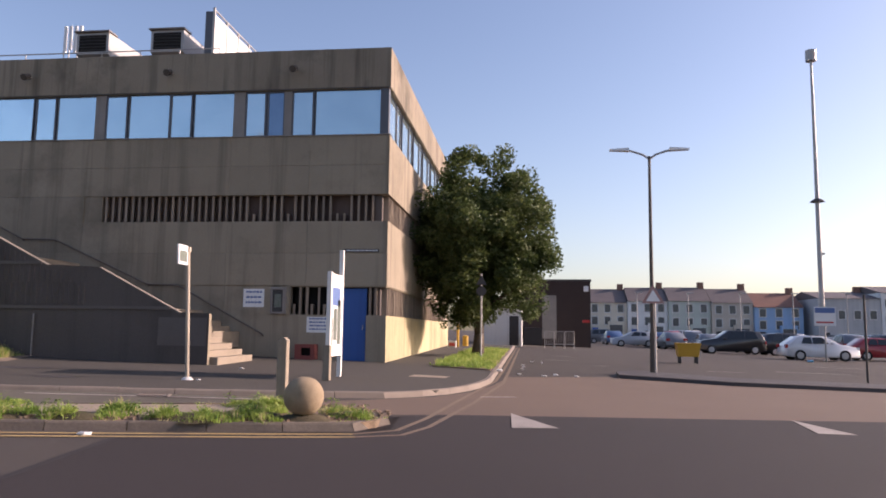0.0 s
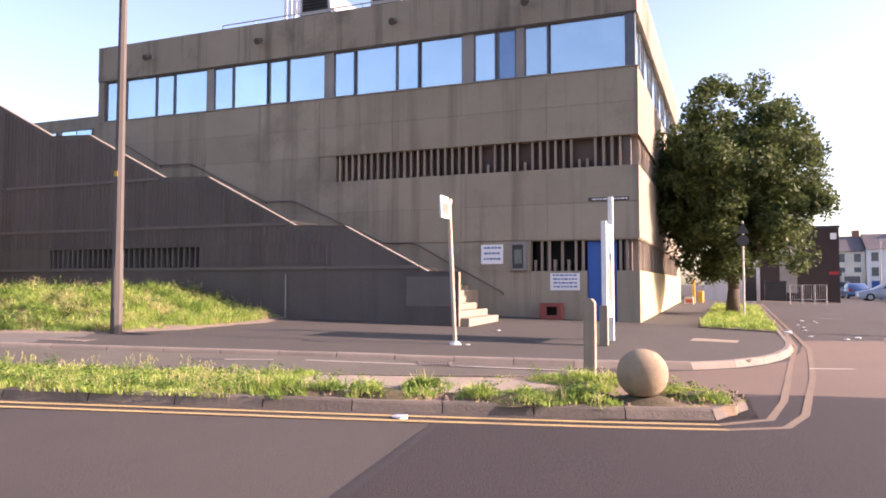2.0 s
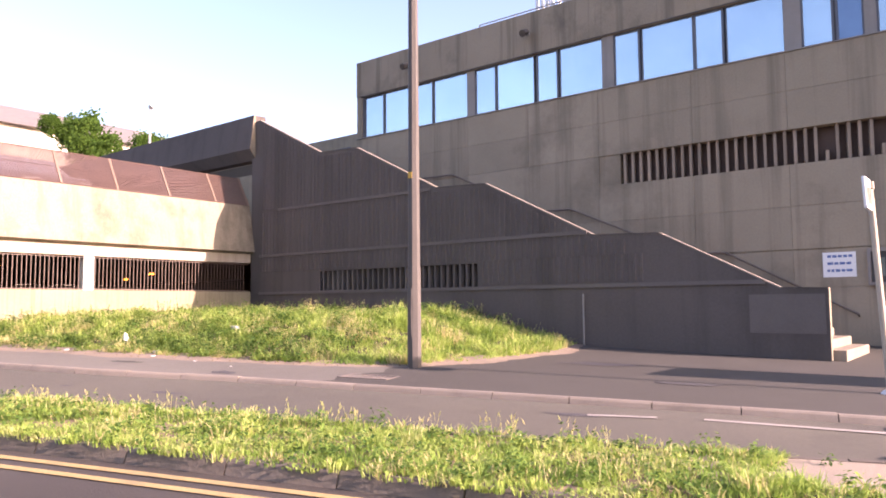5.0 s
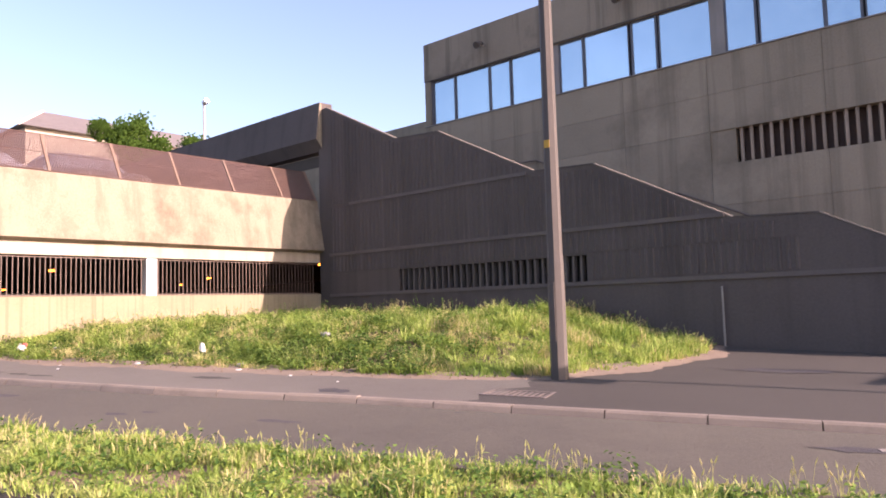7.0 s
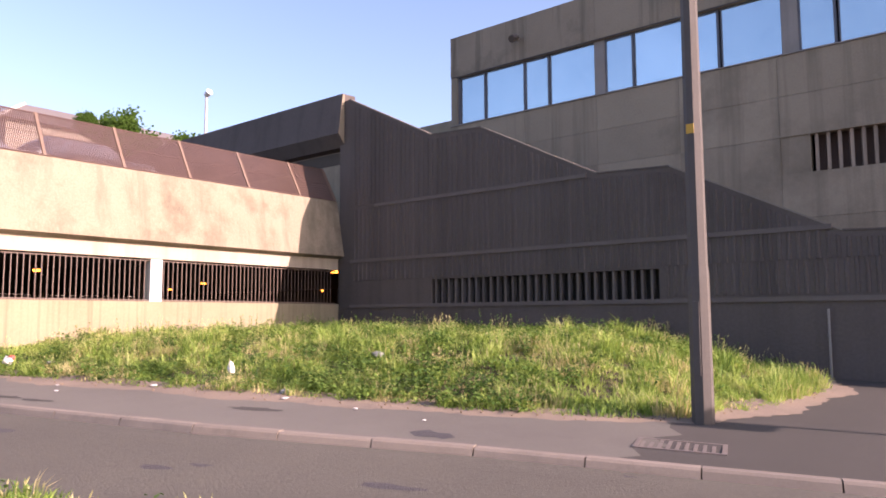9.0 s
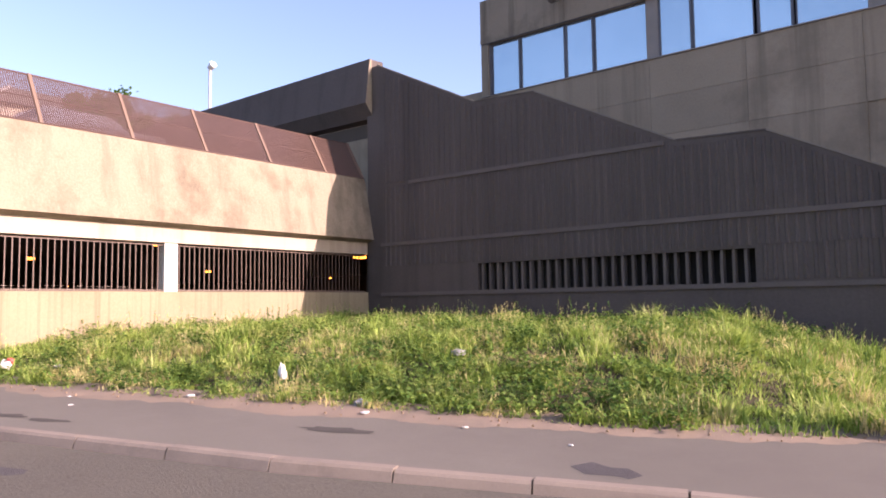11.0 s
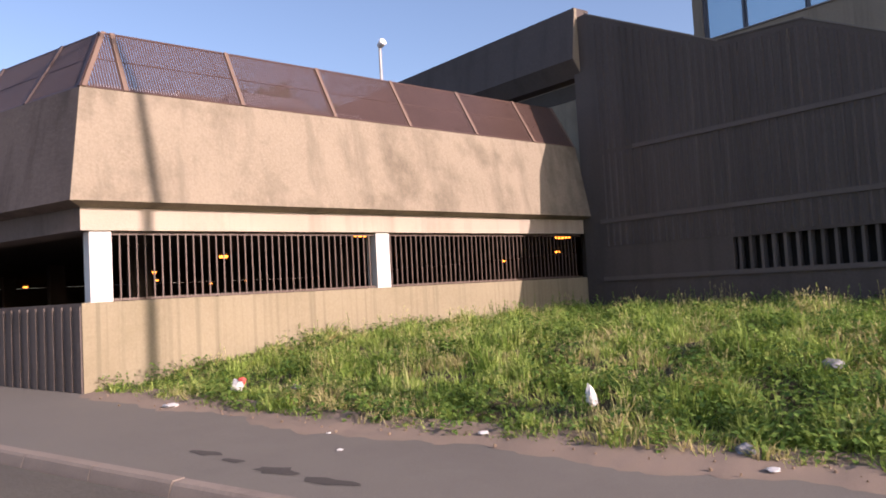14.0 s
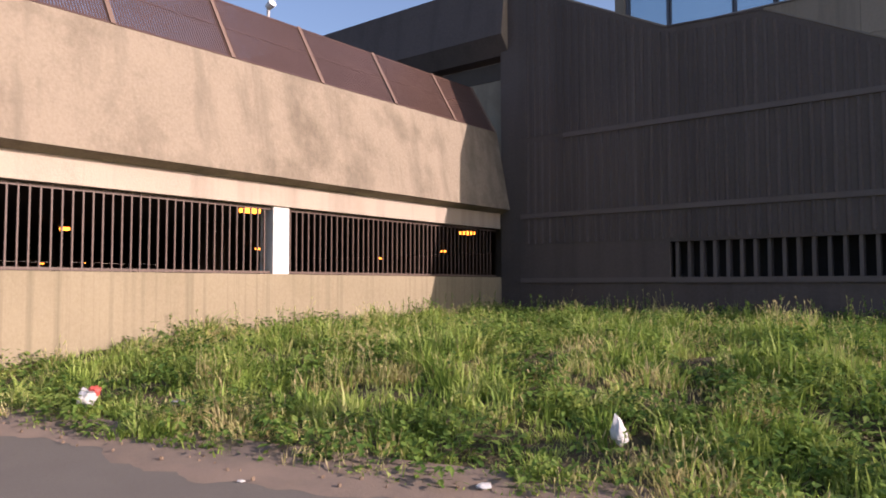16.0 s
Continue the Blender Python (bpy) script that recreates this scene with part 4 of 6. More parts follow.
setting("wall_under_deck", boxed(-50.0, -24.2, SY + 0.225, SY + 0.4, 3.22, 5.54), concrete, "sunlit concrete wall below the upper deck", "wall")

# ---- car park ----
CX, CY = -24.75, 8.13
DIRB = Vector((-0.951, -0.309, 0.0))
NB = Vector((0.309, -0.951, 0.0))
LEN_B = 26.0
CPZ = 0.35


def mitre(w, z):
    return Vector((CX + w, CY - 0.727 * w, z))


def end_a(w, z, y=SY):
    return Vector((CX + w, y - 0.005, z))


def end_b(w, z, s=LEN_B):
    p = Vector((CX, CY, 0)) + DIRB * s + NB * w
    return Vector((p.x, p.y, z))


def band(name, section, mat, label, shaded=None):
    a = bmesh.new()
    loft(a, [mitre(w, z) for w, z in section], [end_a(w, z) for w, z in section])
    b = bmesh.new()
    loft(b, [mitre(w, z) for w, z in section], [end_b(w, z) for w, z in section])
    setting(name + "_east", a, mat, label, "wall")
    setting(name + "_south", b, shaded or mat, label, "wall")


# the last argument paints the south faces darker, standing in for their shade
band("wall_sill", [(0, -0.3), (0, 1.7), (-0.22, 1.7), (-0.22, -0.3)], concrete_sill, "board-marked concrete sill wall of the car park", concrete_grimy_shaded)
band("beam", [(-0.02, 2.61), (-0.02, 2.9), (-0.5, 2.9), (-0.5, 2.61)], cream_paint, "cream painted concrete edge beam of the car park", concrete_grimy_shaded)
band("wall_upper", [(0.0, 2.905), (0.2, 2.96), (-0.1, 4.46), (-0.32, 4.46), (-0.45, 2.905)], concrete_pale, "leaning pale concrete panel of the car park", concrete_grimy_shaded)
# board marks on the shaded sill wall
b = bmesh.new()
s = 0.02
while s < 18:
    p, q = end_b(0.0, 0.0, s), end_b(0.0, 0.0, s + 0.09)
    loft(b, [(p.x, p.y, 0.3), (p.x + NB.x * 0.02, p.y + NB.y * 0.02, 0.3), (q.x + NB.x * 0.02, q.y + NB.y * 0.02, 0.3), (q.x, q.y, 0.3)],
         [(p.x, p.y, 1.66), (p.x + NB.x * 0.02, p.y + NB.y * 0.02, 1.66), (q.x + NB.x * 0.02, q.y + NB.y * 0.02, 1.66), (q.x, q.y, 1.66)])
    s += 0.2
setting("sill_ribs", b, concrete_grimy_shaded, "upright ribs on the shaded sill wall", "wall")

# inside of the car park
setting("floor", boxed(-62, CX - 0.23, 9.5, 32.0, CPZ - 0.2, CPZ), inner_conc, "dark car park floor", "floor")
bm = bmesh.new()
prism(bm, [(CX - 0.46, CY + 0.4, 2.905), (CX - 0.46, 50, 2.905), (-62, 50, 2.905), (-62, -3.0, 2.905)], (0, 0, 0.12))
setting("ceiling", bm, inner_conc, "dark car park ceiling slab", "ceiling")
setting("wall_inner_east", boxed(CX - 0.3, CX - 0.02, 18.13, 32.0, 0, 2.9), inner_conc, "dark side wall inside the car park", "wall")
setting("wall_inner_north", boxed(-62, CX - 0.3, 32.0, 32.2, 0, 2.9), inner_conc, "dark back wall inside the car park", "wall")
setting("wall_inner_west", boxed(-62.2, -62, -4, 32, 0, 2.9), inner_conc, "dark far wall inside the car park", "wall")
column = 0
for s_, face in ((0.17, "a"), (4.54, "a"), (5.3, "b"), (10.6, "b")):
    b = bmesh.new()
    if face == "a":
        box(b, CX - 0.34, CX - 0.06, CY + s_ - 0.05, CY + s_ + 0.22, 1.7, 2.61, bevel=0.01)
    else:
        p = end_b(-0.3, 0, s_)
        box(b, p.x - 0.13, p.x + 0.13, p.y - 0.13, p.y + 0.13, 1.7, 2.61, bevel=0.01)
    column += 1
    setting("column_%d" % column, b, white_paint, "white painted column on the sill wall", "column")
for ix in range(4):
    for iy in range(2):
        column += 1
        x, y_ = -31.0 - 7.5 * ix, 10.5 + 5.0 * iy
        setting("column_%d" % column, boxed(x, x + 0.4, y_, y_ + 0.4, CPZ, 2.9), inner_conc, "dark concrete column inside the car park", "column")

# upright bars in the openings
bar_mesh = bpy.data.meshes.new("bar")
b = bmesh.new()
box(b, -0.011, 0.011, -0.0085, 0.0085, 0, 0.9)
bmesh.ops.recalc_face_normals(b, faces=b.faces[:])
b.to_mesh(bar_mesh)
b.free()
bar_mesh.materials.append(bar_mat)
grille = thing("bar_grille", Matrix.Identity(4), "brown upright steel bars in the car park opening", "grille")
y_ = CY + 0.5
while y_ < SY - 0.1:
    if not (CY + 4.45 < y_ < CY + 4.81):
        o = new("bar", bar_mesh)
        o.parent = grille
        o.matrix_basis = pose(CX - 0.12, y_, 1.705)
    y_ += 0.108
b = bmesh.new()
box(b, CX - 0.13, CX - 0.11, CY + 0.4, SY - 0.02, 1.71, 1.74), box(b, CX - 0.13, CX - 0.11, CY + 0.4, SY - 0.02, 2.56, 2.59)
part("grille_rail", b, bar_mat, grille)


# sodium lamps hanging under the ceiling
def ceiling_lamp(x, y):
    s = thing("ceiling_lamp", pose(x, y, 2.9), "small glowing orange sodium lamp under the ceiling", "lamp", "car park lamps")
    w = 0.13 if x > -28 else 0.075
    part("stem", boxed(-0.02, 0.02, -0.02, 0.02, -0.05, 0.0), steel_dark, s)
    part("housing", boxed(-w - 0.03, w + 0.03, -1.2 * w - 0.03, 1.2 * w + 0.03, -0.11, -0.052, bevel=0.015), steel_dark, s)
    part("diffuser", boxed(-w, w, -1.2 * w, 1.2 * w, -0.18, -0.112, bevel=0.02), lamp_glow, s)


for x, y in ((-26.75, 13.69), (-27.14, 19.98), (-33.0, 13.5), (-33.3, 26.75), (-39.9, 30.4), (-41.5, 14.5), (-50.3, 13.0), (-54.1, 12.7), (-50.9, 17.7), (-57.3, 25.3), (-44.0, 24.0), (-37.0, 21.5), (-60.5, 24.3), (-33.0, 7.5), (-47.0, 9.0)):
    ceiling_lamp(x, y)

# brown screen above the car park panel
screen = thing("parapet_screen", Matrix.Identity(4), "leaning brown fine-barred metal screen on the car park parapet", "screen")
S0, S1 = (-0.14, 4.47), (-0.7, 5.42)


RIBS_A = [0.62, 2.27, 3.85, 5.37, 6.94, 8.5, 9.7]
RIBS_B = [1.4, 3.0, 4.6, 6.2, 7.8, 9.4, 11.0, 12.6, 14.2, 15.8, 17.4]
W0, W1 = S0[0], S1[0]


def screen_at(face, s_, k, lift=0.0):
    """A point on the leaning screen: s_ along the side, k up its slope."""
    w, z = W0 + (W1 - W0) * k, S0[1] + (S1[1] - S0[1]) * k
    s_ = max(s_, -0.727 * w)
    if face == "a":
        return Vector((CX + w, CY + s_, z)) + Vector((0.86, 0, 0.5)) * lift
    p = end_b(w, z, s_)
    return p + (NB * 0.86 + Vector((0, 0, 0.5))) * lift


for face, ribs, last in (("a", RIBS_A, SY - CY - 0.02), ("b", RIBS_B, 18.5)):
    along = Vector((0, 1, 0)) if face == "a" else DIRB
    out = Vector((0.86, 0, 0.5)) if face == "a" else NB * 0.86 + Vector((0, 0, 0.5))
    edges = [0.0] + ribs + ([last] if face == "a" else [])
    for a, c in zip(edges, edges[1:]):
        bm = bmesh.new()
        s_ = max(a, 0.12) + 0.02
        while s_ < c - 0.01:
            top = min(0.98, (s_ / 0.727 + W0) / (W0 - W1))
            if top > 0.06:
                p, q = screen_at(face, s_, 0.02), screen_at(face, s_, top)
                d, o = along * 0.025, out * 0.008
                loft(bm, [p, p + d, p + d + o, p + o], [q, q + d, q + d + o, q + o])
            s_ += 0.035
        for k0 in (0.0, 0.5, 0.975):
            kw = 0.03 if k0 in (0.0, 0.975) else 0.012
            p = [screen_at(face, a, k0, 0.012), screen_at(face, c, k0, 0.012), screen_at(face, c, k0 + kw, 0.012), screen_at(face, a, k0 + kw, 0.012)]
            prism(bm, p, out * -0.014)
        # side b takes the copy with shade painted in, ribs included
        tagged(part("screen_panel", bm, mesh_brown if face == "a" else mesh_shaded, screen), kind="stuff")
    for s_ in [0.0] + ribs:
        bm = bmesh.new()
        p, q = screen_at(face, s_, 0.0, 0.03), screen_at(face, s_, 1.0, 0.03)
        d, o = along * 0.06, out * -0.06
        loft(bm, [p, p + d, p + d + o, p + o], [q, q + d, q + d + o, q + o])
        part("screen_rib", bm, mesh_rib if face == "a" else mesh_shaded, screen)
setting("upper_deck", prism(bmesh.new(), [(CX - 0.5, CY + 0.6, 3.78), (CX - 0.5, SY - 0.02, 3.78), (-62, SY - 0.02, 3.78), (-62, -3, 3.78)], (0, 0, 0.12)), inner_conc, "open top deck of the car park", "floor")

# ---- grass bank ----
BANK = [(-24.74, 8.3), (-23.36, 8.64), (-21.7, 8.97), (-19.95, 9.49), (-17.5, 10.35), (-14.14, 11.49), (-13.1, 12.3), (-12.75, 13.9), (-12.6, 16.1), (-13.2, 17.88), (-24.74, 17.88)]
EDGE = BANK[:10]


def inside(x, y, poly):
    hit = False
    for (ax, ay), (bx, by) in zip(poly, poly[1:] + poly[:1]):
        if (ay > y) != (by > y) and x < (bx - ax) * (y - ay) / (by - ay) + ax:
            hit = not hit
    return hit


def edge_gap(x, y, pts):
    best = 99.0
    for (ax, ay), (bx, by) in zip(pts, pts[1:]):
        dx, dy = bx - ax, by - ay
        k = max(0.0, min(1.0, ((x - ax) * dx + (y - ay) * dy) / (dx * dx + dy * dy)))
        best = min(best, math.hypot(x - ax - k * dx, y - ay - k * dy))
    return best


def bank_z(x, y):
    d = edge_gap(x, y, EDGE)
    k = min(1.0, d / 3.1)
    return g(x, y) + (0.46 + 0.028 * (x + 19.0)) * k * k * (3 - 2 * k) + (0.05 * noise.noise((x * 0.9, y * 0.9, 1.0)) + 0.12 * noise.noise((x * 1.7, y * 1.7, 7.0))) * k


bm = bmesh.new()
st = 0.25
grid = {}
nx, ny = int(13.4 / st) + 1, int(10.2 / st) + 1
for i in range(nx + 1):
    for j in range(ny + 1):
        x, y = -25.0 + i * st, 8.0 + j * st
        ok = inside(x, y, BANK) or edge_gap(x, y, BANK + BANK[:1]) < 0.3
        if ok:
            x2, y2 = max(x, -24.74), min(y, 17.88)
            grid[i, j] = bm.verts.new((x2, y2, bank_z(x2, y2) + (0.012 if inside(x2, y2, BANK) else -0.03)))
for i in range(nx):
    for j in range(ny):
        q = [grid.get(k) for k in ((i, j), (i + 1, j), (i + 1, j + 1), (i, j + 1))]
        if all(q):
            bm.faces.new(q)
bank = setting("bank", bm, bank_soil, "earth bank below the walls", "ground")
smooth(bank, 60)
sandy = material("sandy_wash", ((0.24, 0.18, 0.136), (0.192, 0.148, 0.112), (0.296, 0.228, 0.172)), 1.6, 70, 0.95, 0.25, stain=(0.152, 0.124, 0.1), stain_amount=0.8, coords="World")


def soil_strip():
    """Dry soil washed over the pavement, with a wandering outer edge."""
    b = bmesh.new()
    line = polyline_points(EDGE, 0.06)
    outer, inner_ = offset_line(line, -1.0), offset_line(line, 0.3)
    rows_ = []
    for (x, y), (ox, oy), (ix, iy) in zip(line, outer, inner_):
        w = 0.16 + 0.3 * (noise.noise((x * 0.8, y * 0.8, 12.0)) + 0.5) + 0.1 * noise.noise((x * 3.1, y * 3.1, 4.0)) + 0.07 * noise.noise((x * 9.0, y * 9.0, 4.0))
        px_, py_ = x + (ox - x) * w, y + (oy - y) * w
        mx, my = (px_ + ix) / 2, (py_ + iy) / 2
        rows_.append([b.verts.new((px_, py_, g(px_, py_) + 0.0045)), b.verts.new((mx, my, g(mx, my) + 0.026 + 0.014 * noise.noise((mx * 5, my * 5, 1.0)))), b.verts.new((ix, iy, g(ix, iy) + 0.05))])
    for r0, r1 in zip(rows_, rows_[1:]):
        for k in range(2):
            b.faces.new((r0[k], r1[k], r1[k + 1], r0[k + 1]))
    smooth(setting("soil_edge", b, sandy, "strip of dry soil washed over the pavement edge", "ground"), 60)


soil_strip()


def clods(name, spots, mat, label, lo, hi, seed, category="soil"):
    """Small lumps of earth or rubble, joined into one object."""
    rn = random.Random(seed)
    verts, faces = [], []
    for x, y, z in spots:
        r = rn.uniform(lo, hi)
        i = len(verts)
        for k in range(5):
            a = 1.2566 * k + rn.uniform(-0.3, 0.3)
            q = r * rn.uniform(0.7, 1.2)
            verts.append((x + q * math.cos(a), y + q * math.sin(a), z - 0.01))
        for k in range(5):
            a = 1.2566 * k + rn.uniform(-0.3, 0.3)
            q = r * rn.uniform(0.4, 0.8)
            verts.append((x + q * math.cos(a), y + q * math.sin(a), z + r * rn.uniform(0.35, 0.75)))
        faces += [(i + k, i + (k + 1) % 5, i + 5 + (k + 1) % 5, i + 5 + k) for k in range(5)] + [tuple(i + 5 + k for k in range(5))]
    me = bpy.data.meshes.new(name)
    me.from_pydata(verts, [], faces)
    me.materials.append(mat)
    return tagged(new(name, me), label, category, kind="stuff")


rn = random.Random(15)
spots = []
for x, y in polyline_points(EDGE, 0.09):
    k = rn.gauss(-0.05, 0.2)
    spots.append((x + 0.3 * k + rn.uniform(-0.05, 0.05), y - k * -0.95, g(x, y) + 0.025))
clods("soil_clods", spots, soil, "small clods of dry earth along the bank", 0.004, 0.016, 16)


def blades(name, spots, mat, label, hmin, hmax, width, bend=0.45, seed=1):
    """Grass as one object: spots are (x, y, z, scale, yaw)."""
    rng = np.random.default_rng(seed)
    n = len(spots)
    P = np.array(spots)
    yaw, lean_ = P[:, 4] + rng.uniform(-0.6, 0.6, n), rng.uniform(0.1, bend, n)
    h = rng.uniform(hmin, hmax, n) * P[:, 3]
    w = width * rng.uniform(0.6, 1.4, n)
    face = yaw + rng.uniform(-0.8, 0.8, n) + np.pi / 2
    dx, dy, fx, fy = np.cos(yaw), np.sin(yaw), np.cos(face), np.sin(face)
    rings = []
    for k, wk in ((0.0, 0.8), (0.55, 1.0)):
        off = h * lean_ * k * k
        for sgn in (-1, 1):
            rings.append(np.stack([P[:, 0] + dx * off + sgn * fx * w * wk / 2, P[:, 1] + dy * off + sgn * fy * w * wk / 2, P[:, 2] - 0.01 + h * k], 1))
    off = h * lean_ * 1.2
    rings.append(np.stack([P[:, 0] + dx * off, P[:, 1] + dy * off, P[:, 2] + h * (1 - 0.35 * lean_)], 1))
    co = np.stack(rings, 1).reshape(-1, 3)
    base = np.arange(n)[:, None] * 5
    quads = base + np.array([0, 1, 3, 2])
    tris = base + np.array([2, 3, 4])
    me = bpy.data.meshes.new(name)
    me.from_pydata(co.tolist(), [], quads.tolist() + tris.tolist())
    me.materials.append(mat)
    return tagged(new(name, me), label, "grass", kind="stuff")


rng = random.Random(11)


def scatter(poly, count, height, clump, thin=None):
    x0, x1 = min(p[0] for p in poly), max(p[0] for p in poly)
    y0, y1 = min(p[1] for p in poly), max(p[1] for p in poly)
    out = []
    while len(out) < count:
        x, y = rng.uniform(x0, x1), rng.uniform(y0, y1)
        if not inside(x, y, poly):
            continue
        c = noise.noise((x * clump, y * clump, 3.0)) * 0.5 + 0.5
        if thin and rng.random() > thin(x, y, c):
            continue
        out.append((x, y, height(x, y), 0.55 + 0.75 * c))
    return out


def tufts(centres, per, spread, seed, grow=lambda x, y: 1.0):
    """Blades fanning out of each tuft."""
    rn = random.Random(seed)
    out = []
    for x, y, z, s in centres:
        k = s * rn.uniform(0.6, 1.35) * grow(x, y)
        for _ in range(per):
            a, r = rn.uniform(0, 6.283), spread * rn.random() ** 0.7
            out.append((x + r * math.cos(a), y + r * math.sin(a), z, k * rn.uniform(0.7, 1.15), a))
    return out


def lump(x, y):
    """Where the growth heaps up (above 0) or sinks into hollows (below 0)."""
    return noise.noise((x * 1.5, y * 1.5, 7.0)) + 0.6 * noise.noise((x * 3.3, y * 3.3, 2.0))


def bank_grow(x, y):
    low = 1.15 if x > -14.6 else min(1.0, 0.6 + edge_gap(x, y, EDGE[:7]) / 1.6)
    return low * min(1.5, max(0.25, 0.86 + 1.15 * lump(x, y)))


def straw_zone(x, y, c):
    return 1.0 if noise.noise((x * 1.1, y * 1.4, 9.0)) > 0.09 else 0.03


def green_zone(x, y, c):
    if lump(x, y) < -0.2 and x < -14.6:
        return 0.06
    return 0.3 if noise.noise((x * 1.1, y * 1.4, 9.0)) > 0.17 else 1.0


def back_zone(x, y, c):
    d = edge_gap(x, y, EDGE)
    return 1.0 if d > 2.2 and c > 0.35 else 0.25


def seed_heads(name, spots, mat, label, hmin, hmax, seed):
    """Stalks that carry a slender spike of seed."""
    rng_ = np.random.default_rng(seed)
    P = np.array(spots)
    n = len(P)
    yaw, lean_ = rng_.uniform(0, 6.283, n), rng_.uniform(0.03, 0.3, n)
    h = rng_.uniform(hmin, hmax, n) * P[:, 3]
    ln, wd = rng_.uniform(0.035, 0.065, n), rng_.uniform(0.0045, 0.008, n)
    dx, dy = np.cos(yaw), np.sin(yaw)
    foot = P[:, :3]
    tip = foot + np.stack([dx * h * lean_, dy * h * lean_, h], 1)
    end = tip + np.stack([dx * ln * (lean_ + 0.25), dy * ln * (lean_ + 0.25), ln], 1)
    mid = tip * 0.6 + end * 0.4
    side, front = np.stack([-dy, dx, 0 * dx], 1), np.stack([dx, dy, 0 * dx], 1)
    st = side * 0.0016
    co = np.stack([foot - st, foot + st, tip + st, tip - st, tip, mid + side * wd[:, None], mid + front * wd[:, None], mid - side * wd[:, None], mid - front * wd[:, None], end], 1).reshape(-1, 3)
    base = np.arange(n)[:, None] * 10
    faces = (base + np.array([0, 1, 2, 3])).tolist()
    for a, c in ((5, 6), (6, 7), (7, 8), (8, 5)):
        faces += (base + np.array([4, a, c])).tolist() + (base + np.array([c, a, 9])).tolist()
    me = bpy.data.meshes.new(name)
    me.from_pydata(co.tolist(), [], faces)
    me.materials.append(mat)
    return tagged(new(name, me), label, "grass", kind="stuff")


straw_mat = plant_material("straw_blades", ((0.325, 0.332, 0.106), (0.507, 0.461, 0.189), (0.651, 0.535, 0.296), (0.417, 0.406, 0.127)), 0.5, 2.0, 0.4)
blades("bank_grass", tufts(scatter(BANK, 9000, bank_z, 0.9, green_zone), 12, 0.08, 2, bank_grow), grass_lush, "rough bright green grass on the bank", 0.07, 0.23, 0.013, 0.9, 2)
blades("dry_grass", tufts(scatter(BANK, 3500, bank_z, 0.9, straw_zone), 10, 0.07, 3, bank_grow), straw_mat, "dry straw-coloured grass on the bank", 0.06, 0.19, 0.011, 0.75, 3)
blades("short_grass", tufts(scatter(BANK, 2400, bank_z, 0.7), 8, 0.12, 4), grass_mat, "short mixed grass on the bank", 0.03, 0.1, 0.014, 0.9, 4)
seed_heads("bank_seed_heads", tufts(scatter(BANK, 900, bank_z, 1.2, straw_zone), 5, 0.14, 13, bank_grow), seed_mat, "pale seed heads above the grass on the bank", 0.13, 0.24, 5)


def weeds(name, spots, mat, label, size, seed):
    """Low broad-leaved clumps, joined into one object."""
    rn = random.Random(seed)
    verts, faces = [], []
    for x, y, z, s in spots:
        tall = rn.uniform(0.1, 0.3) * s
        for _ in range(rn.randint(14, 24)):
            a, r, k = rn.uniform(0, 6.28), rn.uniform(0.01, 0.16) * s, rn.random()
            c = Vector((x + r * math.cos(a), y + r * math.sin(a), z + 0.02 + tall * k))
            d = Vector((math.cos(a), math.sin(a), rn.uniform(-0.5, 0.7))).normalized() * size * rn.uniform(0.55, 1.35)
            n = Vector((-d.y, d.x, rn.uniform(-0.02, 0.02))).normalized() * size * rn.uniform(0.28, 0.45)
            sag = Vector((0, 0, -0.2 * size))
            i = len(verts)
            verts += [c - d * 0.5, c + n - d * 0.1, c + d * 0.6 + sag, c - n - d * 0.1]
            faces += [(i, i + 1, i + 2), (i, i + 2, i + 3)]
    me = bpy.data.meshes.new(name)
    me.from_pydata([tuple(v) for v in verts], [], faces)
    me.materials.append(mat)
    return tagged(new(name, me), label, "weeds", kind="stuff")


def near_edge(x, y, c):
    if x > -14.6:
        return 0.04
    if edge_gap(x, y, EDGE[:7]) < (1.5 if x > -18.6 else 0.7):
        return 0.75 if x > -18.6 else 0.45
    return 0.6 if noise.noise((x * 0.9, y * 1.1, 4.0)) > 0.08 else 0.06


def flower_stems(name, spots, mat, label, seed):
    """Tall weeds: a stem with small leaves and a ragged head."""
    rn = random.Random(seed)
    verts, faces = [], []
    for x, y, z, s in spots:
        h = rn.uniform(0.26, 0.46) * s
        lean_ = Vector((rn.uniform(-0.2, 0.2), rn.uniform(-0.2, 0.2), 1.0)) * h
        foot = Vector((x, y, z))
        i = len(verts)
        verts += [foot + Vector((-0.003, 0, 0)), foot + Vector((0.003, 0, 0)), foot + lean_ + Vector((0.002, 0, 0)), foot + lean_ + Vector((-0.002, 0, 0))]
        faces.append((i, i + 1, i + 2, i + 3))
        for _ in range(16):
            k = rn.random() ** 0.6
            p = foot + lean_ * (0.3 + 0.72 * k)
            a = rn.uniform(0, 6.28)
            d = Vector((math.cos(a), math.sin(a), rn.uniform(0.0, 0.9))) * rn.uniform(0.018, 0.05) * (1.25 - 0.6 * k)
            n = Vector((-math.sin(a), math.cos(a), 0)) * 0.011
            i = len(verts)
            verts += [p, p + d * 0.5 + n, p + d, p + d * 0.5 - n]
            faces += [(i, i + 1, i + 2), (i, i + 2, i + 3)]
    me = bpy.data.meshes.new(name)
    me.from_pydata([tuple(v) for v in verts], [], faces)
    me.materials.append(mat)
    return tagged(new(name, me), label, "weeds", kind="stuff")


weeds("bank_weeds", scatter(BANK, 1900, bank_z, 1.6, near_edge), weed_mat, "broad-leaved weeds along the bank", 0.055, 4)
